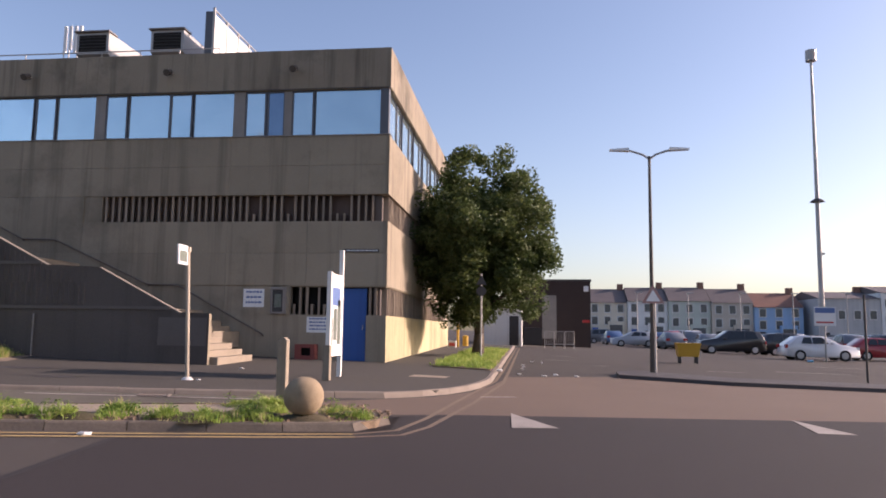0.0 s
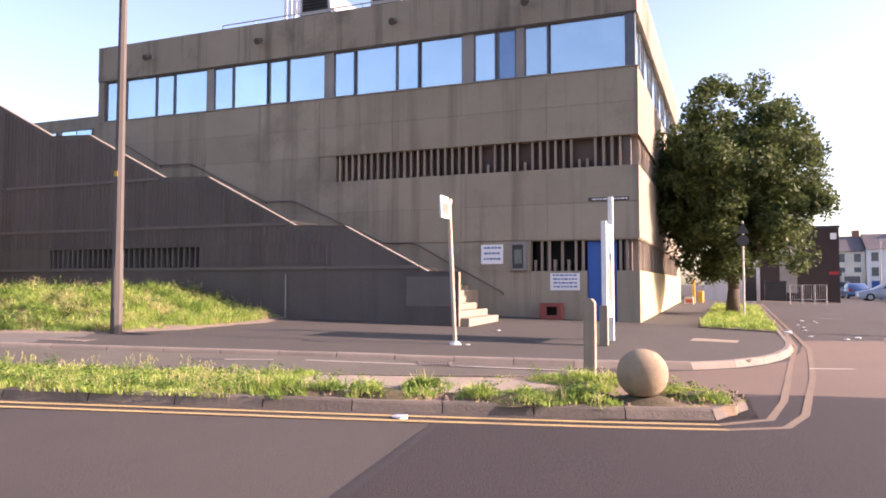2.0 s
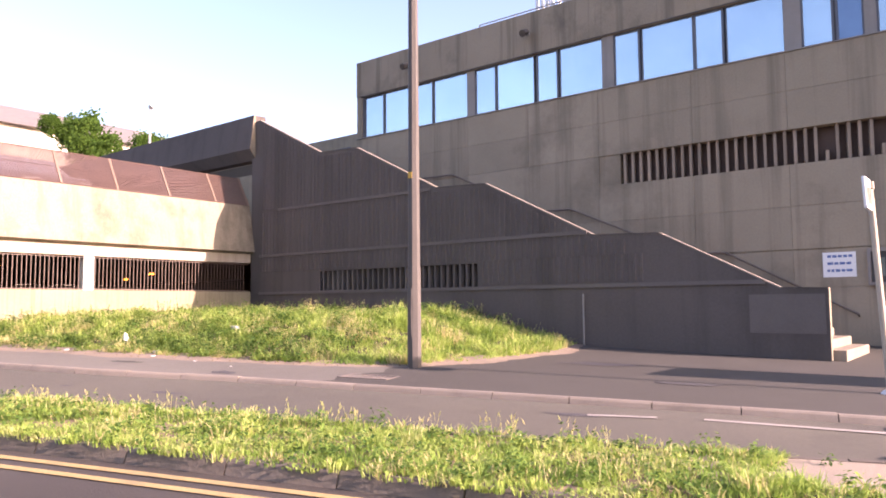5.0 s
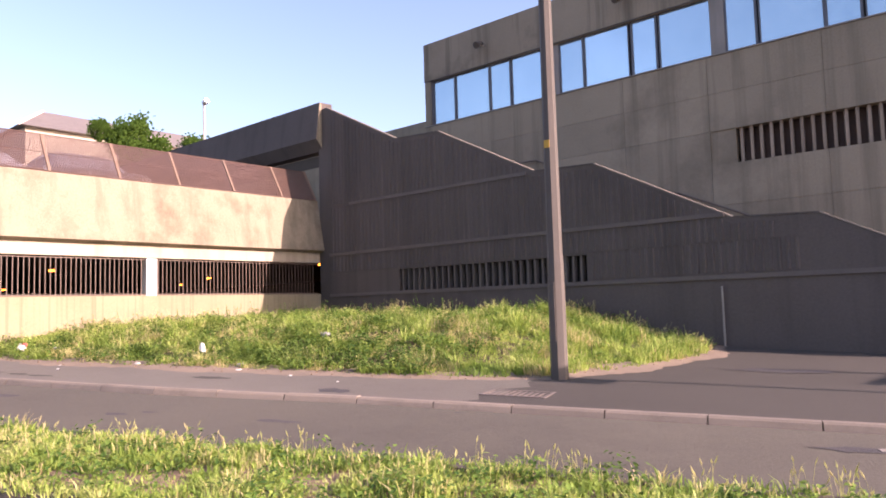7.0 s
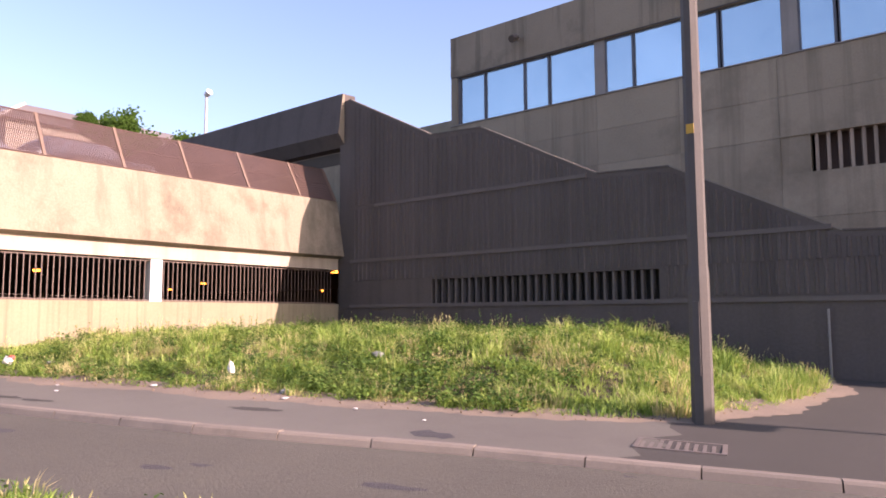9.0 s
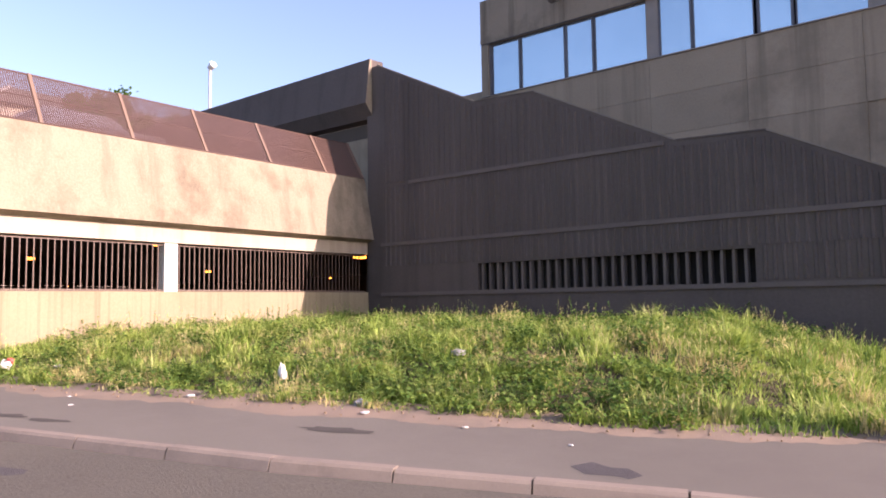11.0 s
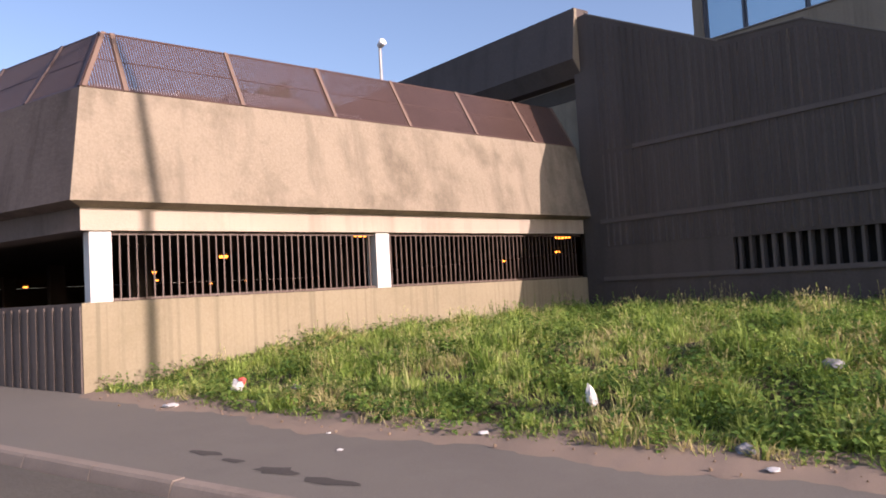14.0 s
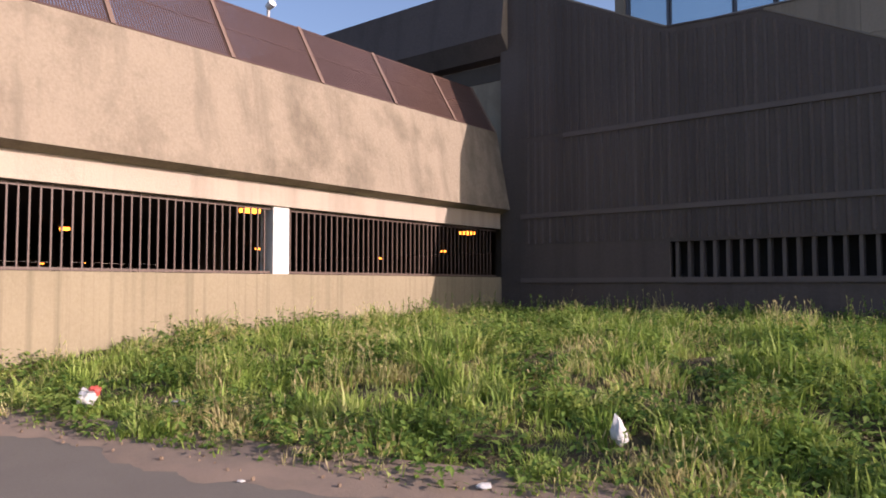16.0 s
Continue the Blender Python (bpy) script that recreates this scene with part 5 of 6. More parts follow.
flower_stems("tall_weeds", scatter(BANK, 240, bank_z, 1.1, back_zone), weed_mat, "tall thin weeds standing above the grass", 14)

ISL = ISL_FRONT[1:] + ISL_BACK[:-1]
CLUMPS = [(-6.75, 8.35, 0.5), (-6.15, 8.5, 0.28), (-5.75, 8.55, 0.26), (-5.3, 9.2, 0.3), (-5.2, 8.75, 0.2), (-4.55, 8.95, 0.32), (-4.1, 9.05, 0.42), (-3.65, 9.3, 0.36), (-4.2, 10.5, 0.3), (-3.75, 10.45, 0.36), (-3.4, 10.75, 0.26), (-3.35, 9.2, 0.16), (-2.6, 10.25, 0.36), (-2.35, 9.95, 0.26), (-3.5, 9.95, 0.16)]


def isl_cover(x, y):
    """1 inside the growth, 0 on bare ground."""
    if x < -6.9:
        return 1.0 if lump(x, y) > -0.42 else 0.25
    return max([0.0] + [1.0 - math.hypot(x - a, (y - b2) * 1.15) / (r * (1.0 + 0.35 * noise.noise((x * 5, y * 5, 3.0)))) for a, b2, r in CLUMPS])


def isl_z(x, y):
    k = min(1.0, 1.6 * isl_cover(x, y)) if x > -6.9 else 1.0
    if x < -6.9:
        return road_z(x, y) + 0.1 + 0.03 * max(0.0, lump(x, y))
    return road_z(x, y) + 0.1 + 0.05 * k + 0.07 * max(0.0, lump(x, y)) * k


def isl_thin(x, y, c):
    k = isl_cover(x, y)
    return 0.012 if k <= 0 else min(1.0, 0.45 + 1.2 * k)


def isl_grow(x, y):
    return (0.72 if x < -6.9 else 1.0) * min(1.0, 0.55 + 0.9 * isl_cover(x, y)) * min(1.3, max(0.45, 0.95 + 0.8 * lump(x, y)))


ISL_NEAR = [p for p in ISL if p[0] > -20] + [(-19.0, 5.1), (-19.0, 3.8)]
blades("island_grass", tufts(scatter(ISL_NEAR, 5200, isl_z, 1.1, isl_thin), 12, 0.075, 7, isl_grow), grass_lush, "lush bright green grass on the traffic island", 0.05, 0.135, 0.011, 1.1, 5)
blades("island_dry_grass", tufts(scatter(ISL_NEAR, 520, isl_z, 1.1, isl_thin), 8, 0.07, 8, isl_grow), straw_mat, "pale dry grass among the green on the island", 0.07, 0.18, 0.009, 0.9, 7)
weeds("island_weeds", [(x, y, z, 0.6 * k) for x, y, z, k in scatter(ISL_NEAR, 420, isl_z, 1.3, isl_thin)], weed_mat, "low broad-leaved weeds on the traffic island", 0.04, 9)
seed_heads("island_seed_heads", tufts(scatter([p for p in ISL_NEAR if p[0] < -7] + [(-7.0, 9.3), (-7.0, 8.0)], 260, isl_z, 1.2), 4, 0.12, 18), seed_mat, "pale seed heads above the island grass", 0.07, 0.14, 19)
rn = random.Random(61)
spots = []
for x, y in polyline_points([(-7.2, 7.95), (-5.7, 8.45), (-3.4, 9.22), (-2.2, 9.9), (-2.2, 10.6), (-3.2, 11.1)], 0.012):
    x, y = x + rn.gauss(-0.05, 0.14), y + abs(rn.gauss(0.0, 0.16))
    spots.append((x, y, road_z(x, y) + 0.105))
clods("island_rubble", spots, soil, "loose soil and rubble along the broken island edge", 0.008, 0.045, 62)
soil_heaps = bmesh.new()
for x, y, r in ((-2.99, 9.62, 0.42), (-3.5, 9.5, 0.35), (-4.3, 8.98, 0.45), (-5.6, 8.62, 0.4), (-6.5, 8.4, 0.45), (-2.5, 10.15, 0.35)):
    ring = [[soil_heaps.verts.new((x + r * q * math.cos(a * 0.6283) * (1 + 0.2 * noise.noise((x + a, y, q))), y + 0.7 * r * q * math.sin(a * 0.6283), road_z(x, y) + 0.106 + 0.075 * (1 - q * q) - (0.02 if q == 1.0 else 0))) for a in range(10)] for q in (1.0, 0.7, 0.35)]
    for r0, r1 in zip(ring, ring[1:]):
        for k in range(10):
            soil_heaps.faces.new((r0[k], r0[(k + 1) % 10], r1[(k + 1) % 10], r1[k]))
    soil_heaps.faces.new(ring[-1])
smooth(setting("soil_heaps", soil_heaps, bank_soil, "low dark heaps of earth on the island", "ground"), 80)

# verge under the street tree
VERGE = [(-2.85, 21.6), (-1.1, 21.1), (-1.08, 24.0), (-1.05, 37.0), (-2.7, 37.0)]
bm = bmesh.new()
prism(bm, [(x, y, g(x, y) - 0.1) for x, y in VERGE], (0, 0, 0.14))
bmesh.ops.triangulate(bm, faces=bm.faces[:])
setting("verge", bm, soil, "grassed verge round the street tree", "verge")
blades("verge_grass", tufts(scatter(VERGE, 1500, lambda x, y: g(x, y) + 0.04, 0.8), 8, 0.1, 10), grass_lush, "short sunlit grass round the street tree", 0.06, 0.18, 0.02, 0.6, 6)

# ---- kerbs ----
pk = thing("pavement_kerb", Matrix.Identity(4), "row of worn concrete kerbstones along the pavement", "kerb")
pk["kind"] = "structure"
kerb_run([(-34.0, 3.02)] + KERB[1:7], pk, 0.14, 0.114, 1)
kerb_run(KERB[6:], pk, 0.14, 0.114, 1, kerb_pale)
ik = thing("island_kerb", Matrix.Identity(4), "dark worn kerbstones round the traffic island", "kerb")
ik["kind"] = "structure"
kerb_run([(-24.0, 2.0)] + ISL_FRONT[2:] + ISL_BACK[:-2], ik, 0.13, 0.112, 1, kerb_dirty)


# ---- street furniture ----
def lamp_column():
    x, y = -12.95, 12.2
    s = thing("street_lamp", pose(x, y, g(x, y) - 0.02), "tall weathered grey-brown street lamp column", "street lamp")
    def shaft_piece(z0, r0, z1, r1):
        sides = [radians(-87 + 22.5 + 45 * k) for k in range(8)]
        return loft(bmesh.new(), [(r0 * math.cos(a), r0 * math.sin(a), z0) for a in sides], [(r1 * math.cos(a), r1 * math.sin(a), z1) for a in sides])

    part("base", shaft_piece(0, 0.113, 1.5, 0.107), lamp_paint, s)
    part("shoulder", shaft_piece(1.5, 0.109, 1.6, 0.1), lamp_paint, s)
    part("shaft", shaft_piece(1.6, 0.098, 10.0, 0.062), lamp_paint, s)
    b = bmesh.new()
    tube(b, (0, 0, 9.9), (-0.2, -0.9, 10.35), 0.04, 0.035)
    part("arm", b, lamp_paint, s)
    b = bmesh.new()
    box(b, -0.36, -0.08, -1.5, -0.8, 10.3, 10.44, bevel=0.04)
    part("lamp_head", b, galv, s)
    part("access_door", boxed(-0.035, 0.035, -0.112, -0.095, 0.5, 1.25, bevel=0.004), lamp_paint, s)
    part("number_tag", boxed(-0.04, 0.04, -0.094, -0.086, 3.0, 3.1), yellow_plastic, s)


lamp_column()

bus = thing("stop_flag_post", pose(-6.78, 14.03, g(-6.78, 14.03), 0, -2.5, 0), "slightly leaning white stop post with a small flag sign", "sign post")
b = bmesh.new()
tube(b, (0, 0, 0), (0, 0, 2.62), 0.04, 0.04, 12)
part("pole", b, cream_paint, bus)
part("flag", boxed(-0.02, 0.02, -0.44, -0.045, 2.28, 2.68, bevel=0.012), sign_white, bus)
part("flag_print", boxed(0.0205, 0.025, -0.4, -0.09, 2.34, 2.56), poster_dark, bus, "faded grey print")
part("flag_bracket", boxed(-0.05, 0.05, -0.045, 0.045, 2.56, 2.66, bevel=0.01), cream_paint, bus)
b = bmesh.new()
tube(b, (0, 0, -0.01), (0, 0, 0.05), 0.13, 0.07, 10)
part("footing", b, litter_white, bus, "white cement collar")

bx, by = -4.3, 15.42
board = thing("notice_board", pose(bx, by, g(bx, by)), "tall white framed poster board on two posts", "notice board")
H = 2.4 - g(bx, by)
part("near_post", boxed(-0.05, 0.05, -0.06, 0.06, 0.75, H, bevel=0.012), white_paint, board)
part("post_base", boxed(-0.09, 0.06, -0.1, 0.07, 0, 0.75, bevel=0.01), wood_post, board, "grey wooden base")
b = bmesh.new()
box(b, -0.1, 0.0, 1.1, 1.2, 0, 3.0 - g(bx, by + 1.1), bevel=0.012)
part("far_post", b, white_paint, board)
for z0, z1 in ((0.5, 0.62), (H - 0.14, H - 0.02)):
    part("rail", boxed(-0.07, 0.0, 0.062, 1.098, z0, z1, bevel=0.006), white_paint, board)
part("backing", boxed(-0.055, -0.02, 0.062, 1.098, 0.622, H - 0.142), sign_white, board)
for k in range(3):
    part("poster", boxed(-0.019, -0.014, 0.12 + 0.32 * k, 0.38 + 0.32 * k, 0.75 + 0.1 * (k % 2), 1.35 + 0.2 * k), poster_dark, board, "dark printed poster")
part("poster", boxed(-0.019, -0.014, 0.15, 0.95, 1.62, 2.02), sign_blue, board, "pale blue poster")

wp = thing("wooden_post", pose(-3.81, 11.1, g(-3.81, 11.1) - 0.01), "square weathered grey wooden bollard post", "bollard")
b = bmesh.new()
box(b, -0.075, 0.075, -0.075, 0.075, 0, 0.98, bevel=0.012)
part("post", b, wood_post, wp)
b = bmesh.new()
loft(b, [(-0.075, -0.075, 0.98), (0.075, -0.075, 0.98), (0.075, 0.075, 0.98), (-0.075, 0.075, 0.98)], [(-0.03, -0.075, 1.03), (0.03, -0.075, 1.03), (0.03, 0.075, 1.03), (-0.03, 0.075, 1.03)])
part("cap", b, wood_post, wp)

bm = bmesh.new()
bmesh.ops.create_uvsphere(bm, u_segments=40, v_segments=24, radius=0.268)
for v in bm.verts:
    v.co.z *= 0.97
    v.co *= 1 + 0.012 * noise.noise(v.co * 6)
    v.co.z = max(v.co.z, -0.231)
ball = part("ball_bollard", bm, ball_stone)
ball.matrix_world = pose(-2.99, 9.6, g(-2.99, 9.6) + 0.303)
tagged(smooth(ball, 60), "round cast stone ball bollard on bare soil", "bollard")


worn_iron = material("worn_cast_iron", ((0.16, 0.13, 0.115), (0.12, 0.1, 0.088), (0.21, 0.175, 0.155)), 4, 40, 0.7, 0.1)


def cover(name, m, w, d, bars_n, label, cat):
    s = thing(name, m, label, cat)
    b = holed(0, w, 0, d, [(0.04, w - 0.04, 0.04, d - 0.04)], lambda u, v, q: (u, v, 0.012 - q), 0.03)
    part("cover_frame", b, worn_iron, s)
    for k in range(bars_n):
        x = 0.05 + (w - 0.1) * k / bars_n
        part("slat", boxed(x, x + 0.45 * (w - 0.1) / bars_n, 0.042, d - 0.042, -0.01, 0.008), worn_iron, s)


cover("manhole_cover", pose(-12.95, 10.55, g(-12.95, 10.55) + 0.003, 0, 1.7, 18), 0.75, 0.5, 9, "cast iron ribbed cover set in the pavement", "manhole cover")
cover("drain_grate", pose(-6.45, 11.55, road_z(-6.45, 11.55) + lane_rise(-6.45) + 0.01, 0, 1.7, 18), 0.5, 0.36, 8, "rusty iron gully grate beside the kerb", "drain")

# verge pole with a warning sign
px, py = -1.72, 26.3
pole = thing("warning_sign", pose(px, py, g(px, py)), "grey pole with a triangular sign, darkened for tree shade", "road sign")
b = bmesh.new()
tube(b, (0, 0, 0), (0, 0, 3.1), 0.035)
part("pole", b, galv, pole)
# both plates are coloured near-black, painting the tree's shade onto them
b = bmesh.new()
prism(b, [(-0.2, -0.05, 2.7), (0.2, -0.05, 2.7), (0, -0.05, 3.05)], (0, 0.012, 0))
part("triangle", b, steel_dark, pole)
b = bmesh.new()
tube(b, (0, -0.05, 2.48), (0, -0.038, 2.48), 0.18, 0.18, 20)
part("round_plate", b, steel_dark, pole)

# double-armed lamp on the corner of the car park
lx, ly = 3.9, 24.0
dl = thing("double_street_lamp", pose(lx, ly, g(lx, ly) - 0.05), "grey street lamp with two curved arms", "street lamp")
b = bmesh.new()
tube(b, (0, 0, 0), (0, 0, 1.3), 0.1, 0.095)
part("base", b, lamp_paint, dl)
b = bmesh.new()
tube(b, (0, 0, 1.3), (0, 0, 7.05), 0.07, 0.045)
part("shaft", b, lamp_paint, dl)
for sg in (-1, 1):
    b = bmesh.new()
    pts = [(0, 0, 6.95), (0.2 * sg, 0, 7.1), (0.55 * sg, 0, 7.22), (0.75 * sg, 0, 7.26)]
    for p, q in zip(pts, pts[1:]):
        tube(b, p, q, 0.035, seg=8)
    part("arm", b, galv, dl)
    b = bmesh.new()
    loft(b, [(0.65 * sg, -0.12, 7.22), (0.65 * sg, 0.12, 7.22), (0.65 * sg, 0.1, 7.33), (0.65 * sg, -0.1, 7.33)],
         [(1.27 * sg, -0.07, 7.24), (1.27 * sg, 0.07, 7.24), (1.27 * sg, 0.05, 7.3), (1.27 * sg, -0.05, 7.3)])
    part("lamp_head", b, sign_white, dl)
faded_red = material("faded_sign_red", ((0.34, 0.2, 0.18), (0.28, 0.17, 0.15), (0.4, 0.27, 0.25)), 3, 30, 0.6, 0.0)
tri = thing("give_way_sign", pose(lx, ly - 0.15, g(lx, ly) - 0.02), "triangular road sign on the lamp column with white post", "road sign")
b = bmesh.new()
tube(b, (0.06, 0, 0), (0.06, 0, 2.4), 0.03)
part("pole", b, galv, tri)
b = bmesh.new()
prism(b, [(-0.36, -0.06, 2.2), (0.36, -0.06, 2.2), (0, -0.06, 2.8)], (0, 0.015, 0))
part("border", b, faded_red, tri)
b = bmesh.new()
prism(b, [(-0.22, -0.066, 2.27), (0.22, -0.066, 2.27), (0, -0.066, 2.64)], (0, 0.005, 0))
part("face", b, sign_white, tri)

flat("corner_island", [(2.6, 22.0), (5.6, 21.2), (9.7, 21.5), (19.8, 24.4), (19.8, 25.6), (10.5, 23.6), (6.0, 23.2), (3.5, 24.7), (2.7, 23.6)], 0.11, asphalt_new, "low dark kerbed island at the car park corner", "traffic island", 0.16)
rs = thing("sign_pole", pose(10.3, 24.0, g(10.3, 24)), "thin bare grey sign pole", "sign post")
b = bmesh.new()
tube(b, (0, 0, 0), (0, 0, 2.7), 0.038)
part("pole", b, steel_dark, rs)

board_sign = thing("site_sign", pose(17.1, 45.0, road_z(17.1, 45.0)), "white board sign with blue heading on a grey pole", "sign")
b = bmesh.new()
tube(b, (0, 0, 0), (0, 0, 3.2), 0.05)
part("pole", b, galv, board_sign)
part("board", boxed(-0.6, 0.6, -0.08, -0.052, 2.05, 3.15, bevel=0.01), sign_white, board_sign)
part("heading", boxed(-0.55, 0.55, -0.09, -0.082, 2.8, 3.1), sign_blue, board_sign, "blue heading bar")
part("lower_bar", boxed(-0.5, 0.45, -0.09, -0.082, 2.2, 2.3), sign_red, board_sign, "red printed bar")

# yellow grit bin on legs
sk = thing("grit_bin", pose(6.5, 33.5, road_z(6.5, 33.5)), "yellow plastic grit bin on short dark legs", "bin")
b = bmesh.new()
loft(b, [(0.06, 0.06, 0.3), (0.92, 0.06, 0.3), (0.92, 0.55, 0.3), (0.06, 0.55, 0.3)], [(0, 0, 0.82), (1.0, 0, 0.82), (1.0, 0.6, 0.82), (0, 0.6, 0.82)])
part("bin_body", b, yellow_plastic, sk)
part("lid", boxed(-0.03, 1.03, -0.03, 0.63, 0.822, 0.9, bevel=0.02), yellow_plastic, sk)
for x in (0.1, 0.82):
    for y in (0.1, 0.45):
        part("leg", boxed(x, x + 0.08, y, y + 0.08, 0, 0.3), steel_dark, sk)

# tall floodlight mast
mast = thing("floodlight_mast", pose(30.2, 80.0, road_z(30, 80)), "very tall slim floodlight mast above the car park", "floodlight mast")
b = bmesh.new()
tube(b, (0, 0, 0), (0, 0, 31.0), 0.3, 0.13, 12)
part("mast", b, galv, mast)
b = bmesh.new()
tube(b, (0, 0, 31.0), (0, 0, 32.2), 0.55, 0.55, 12)
part("lamp_ring", b, galv, mast)
b = bmesh.new()
tube(b, (0, 0, 15.6), (0, 0, 15.9), 0.75, 0.4, 12)
part("collar", b, steel_dark, mast)
part("bracket", boxed(-0.1, 0.5, -0.1, 0.1, 10.0, 10.2), galv, mast)


# ---- street tree ----
def street_tree():
    tx, ty = -2.05, 29.4
    z0 = g(tx, ty)
    s = thing("street_tree", pose(tx, ty, z0), "leafy dark green street tree on a grass verge", "tree")
    rn = random.Random(21)
    b = bmesh.new()
    pts = [Vector((0, 0, 0)), Vector((0.05, 0.0, 0.9)), Vector((0.0, 0.05, 1.9)), Vector((0.08, 0, 2.7)), Vector((0.0, 0, 4.2)), Vector((0.1, 0, 6.4))]
    rad = [0.27, 0.2, 0.17, 0.15, 0.1, 0.03]
    for i in range(5):
        tube(b, pts[i], pts[i + 1], rad[i], rad[i + 1], 10)
    smooth(part("trunk", b, bark, s))
    tips = []
    for k in range(15):
        a = k * 2.4 + rn.uniform(-0.3, 0.3)
        h = 1.8 + 3.6 * k / 15
        r = 2.6 * (1 - 0.4 * k / 15) * rn.uniform(0.75, 1.0)
        start = Vector((0.03, 0, h))
        mid = Vector((math.cos(a) * r * 0.5, math.sin(a) * r * 0.5, h + rn.uniform(0.35, 0.9)))
        end = Vector((math.cos(a) * r, math.sin(a) * r, h + rn.uniform(0.6, 2.1)))
        b = bmesh.new()
        tube(b, start, mid, 0.07, 0.045, 6), tube(b, mid, end, 0.045, 0.012, 6)
        part("limb", b, bark, s)
        tips += [mid, end]
    # clumps of leaves with gaps between them, in an uneven egg-shaped crown
    verts, faces = [], []
    centre, R = Vector((0.2, 0, 4.6)), Vector((3.5, 3.4, 3.85))
    clumps = []
    while len(clumps) < 470:
        u = Vector((rn.gauss(0, 1), rn.gauss(0, 1), rn.gauss(0, 1))).normalized()
        rad_ = (rn.random() ** 0.42)
        wob = 0.88 + 0.3 * noise.noise(u * 2.3 + Vector((5, 1, 2)))
        c = centre + Vector((u.x * R.x, u.y * R.y, u.z * R.z)) * rad_ * wob
        if c.z < 1.45:
            continue
        if c.x < -2.4 and rn.random() < 0.4:
            continue
        clumps.append((c, rn.uniform(0.35, 0.75)))
    for c, cr in clumps:
        for _ in range(230):
            d = Vector((rn.gauss(0, 1), rn.gauss(0, 1), rn.gauss(0, 0.75)))
            if d.length > 1.7:
                d *= 1.7 / d.length * rn.uniform(0.7, 1.0)
            p = c + d * cr * 0.5
            ax = Vector((rn.uniform(-1, 1), rn.uniform(-1, 1), rn.uniform(-0.9, 0.3))).normalized()
            sd = ax.cross(Vector((rn.uniform(-1, 1), rn.uniform(-1, 1), rn.uniform(-0.2, 1)))).normalized()
            ln = rn.uniform(0.055, 0.1)
            i = len(verts)
            verts += [p - ax * ln, p + sd * ln * 0.5, p + ax * ln, p - sd * ln * 0.5]
            faces.append((i, i + 1, i + 2, i + 3))
    me = bpy.data.meshes.new("crown")
    me.from_pydata([tuple(v) for v in verts], [], faces)
    me.materials.append(leaf_mat)
    cr = new("crown", me)
    cr.parent = s
    cr["kind"] = "stuff"


street_tree()


# ---- cars ----
tyre_mat = material("tyre_rubber", ((0.02, 0.02, 0.02), (0.016, 0.016, 0.016), (0.03, 0.03, 0.03)), 5, 40, 0.85, 0.1)
rim_mat = material("alloy_rim", ((0.4, 0.4, 0.42), (0.35, 0.35, 0.37), (0.45, 0.45, 0.47)), 5, 40, 0.35, 0.0, metal=0.8)
car_glass = material("dark_car_glass", ((0.02, 0.024, 0.028), (0.018, 0.02, 0.024), (0.025, 0.03, 0.034)), 2, 20, 0.08, 0.0, spec=0.6)
tail_mat = material("red_tail_lamp", ((0.4, 0.02, 0.02), (0.35, 0.02, 0.02), (0.45, 0.04, 0.04)), 5, 30, 0.2, 0.0)


def car_paint(name, c):
    m = material(name, (c, tuple(0.93 * v for v in c), tuple(0.85 * v for v in c)), 0.8, 30, 0.28, 0.0, spec=0.6, fine_mix=0.12)
    m.node_tree.nodes["Principled BSDF"].inputs["Coat Weight"].default_value = 0.6
    return m


PAINT = {"white": car_paint("white_car_paint", (0.72, 0.72, 0.74)), "black": car_paint("black_car_paint", (0.02, 0.021, 0.024)), "red": car_paint("red_car_paint", (0.34, 0.025, 0.03)), "silver": car_paint("silver_car_paint", (0.4, 0.42, 0.45)), "blue": car_paint("blue_car_paint", (0.05, 0.1, 0.22)), "grey": car_paint("grey_car_paint", (0.14, 0.15, 0.17))}
SHAPES = {
    "hatchback": (4.1, 1.75, [(0, 0.45), (0.05, 0.78), (0.2, 0.98), (0.75, 1.42), (1.3, 1.47), (2.2, 1.42), (3.0, 0.98), (3.85, 0.82), (4.08, 0.6), (4.1, 0.35)]),
    "estate": (4.6, 1.85, [(0, 0.5), (0.05, 1.0), (0.35, 1.6), (1.3, 1.7), (2.5, 1.66), (3.3, 1.12), (4.35, 0.95), (4.58, 0.7), (4.6, 0.4)]),
    "van": (4.9, 1.95, [(0, 0.5), (0.02, 1.6), (0.15, 1.92), (3.2, 1.95), (4.0, 1.3), (4.75, 1.05), (4.9, 0.7), (4.9, 0.4)]),
}
car_cache = {}


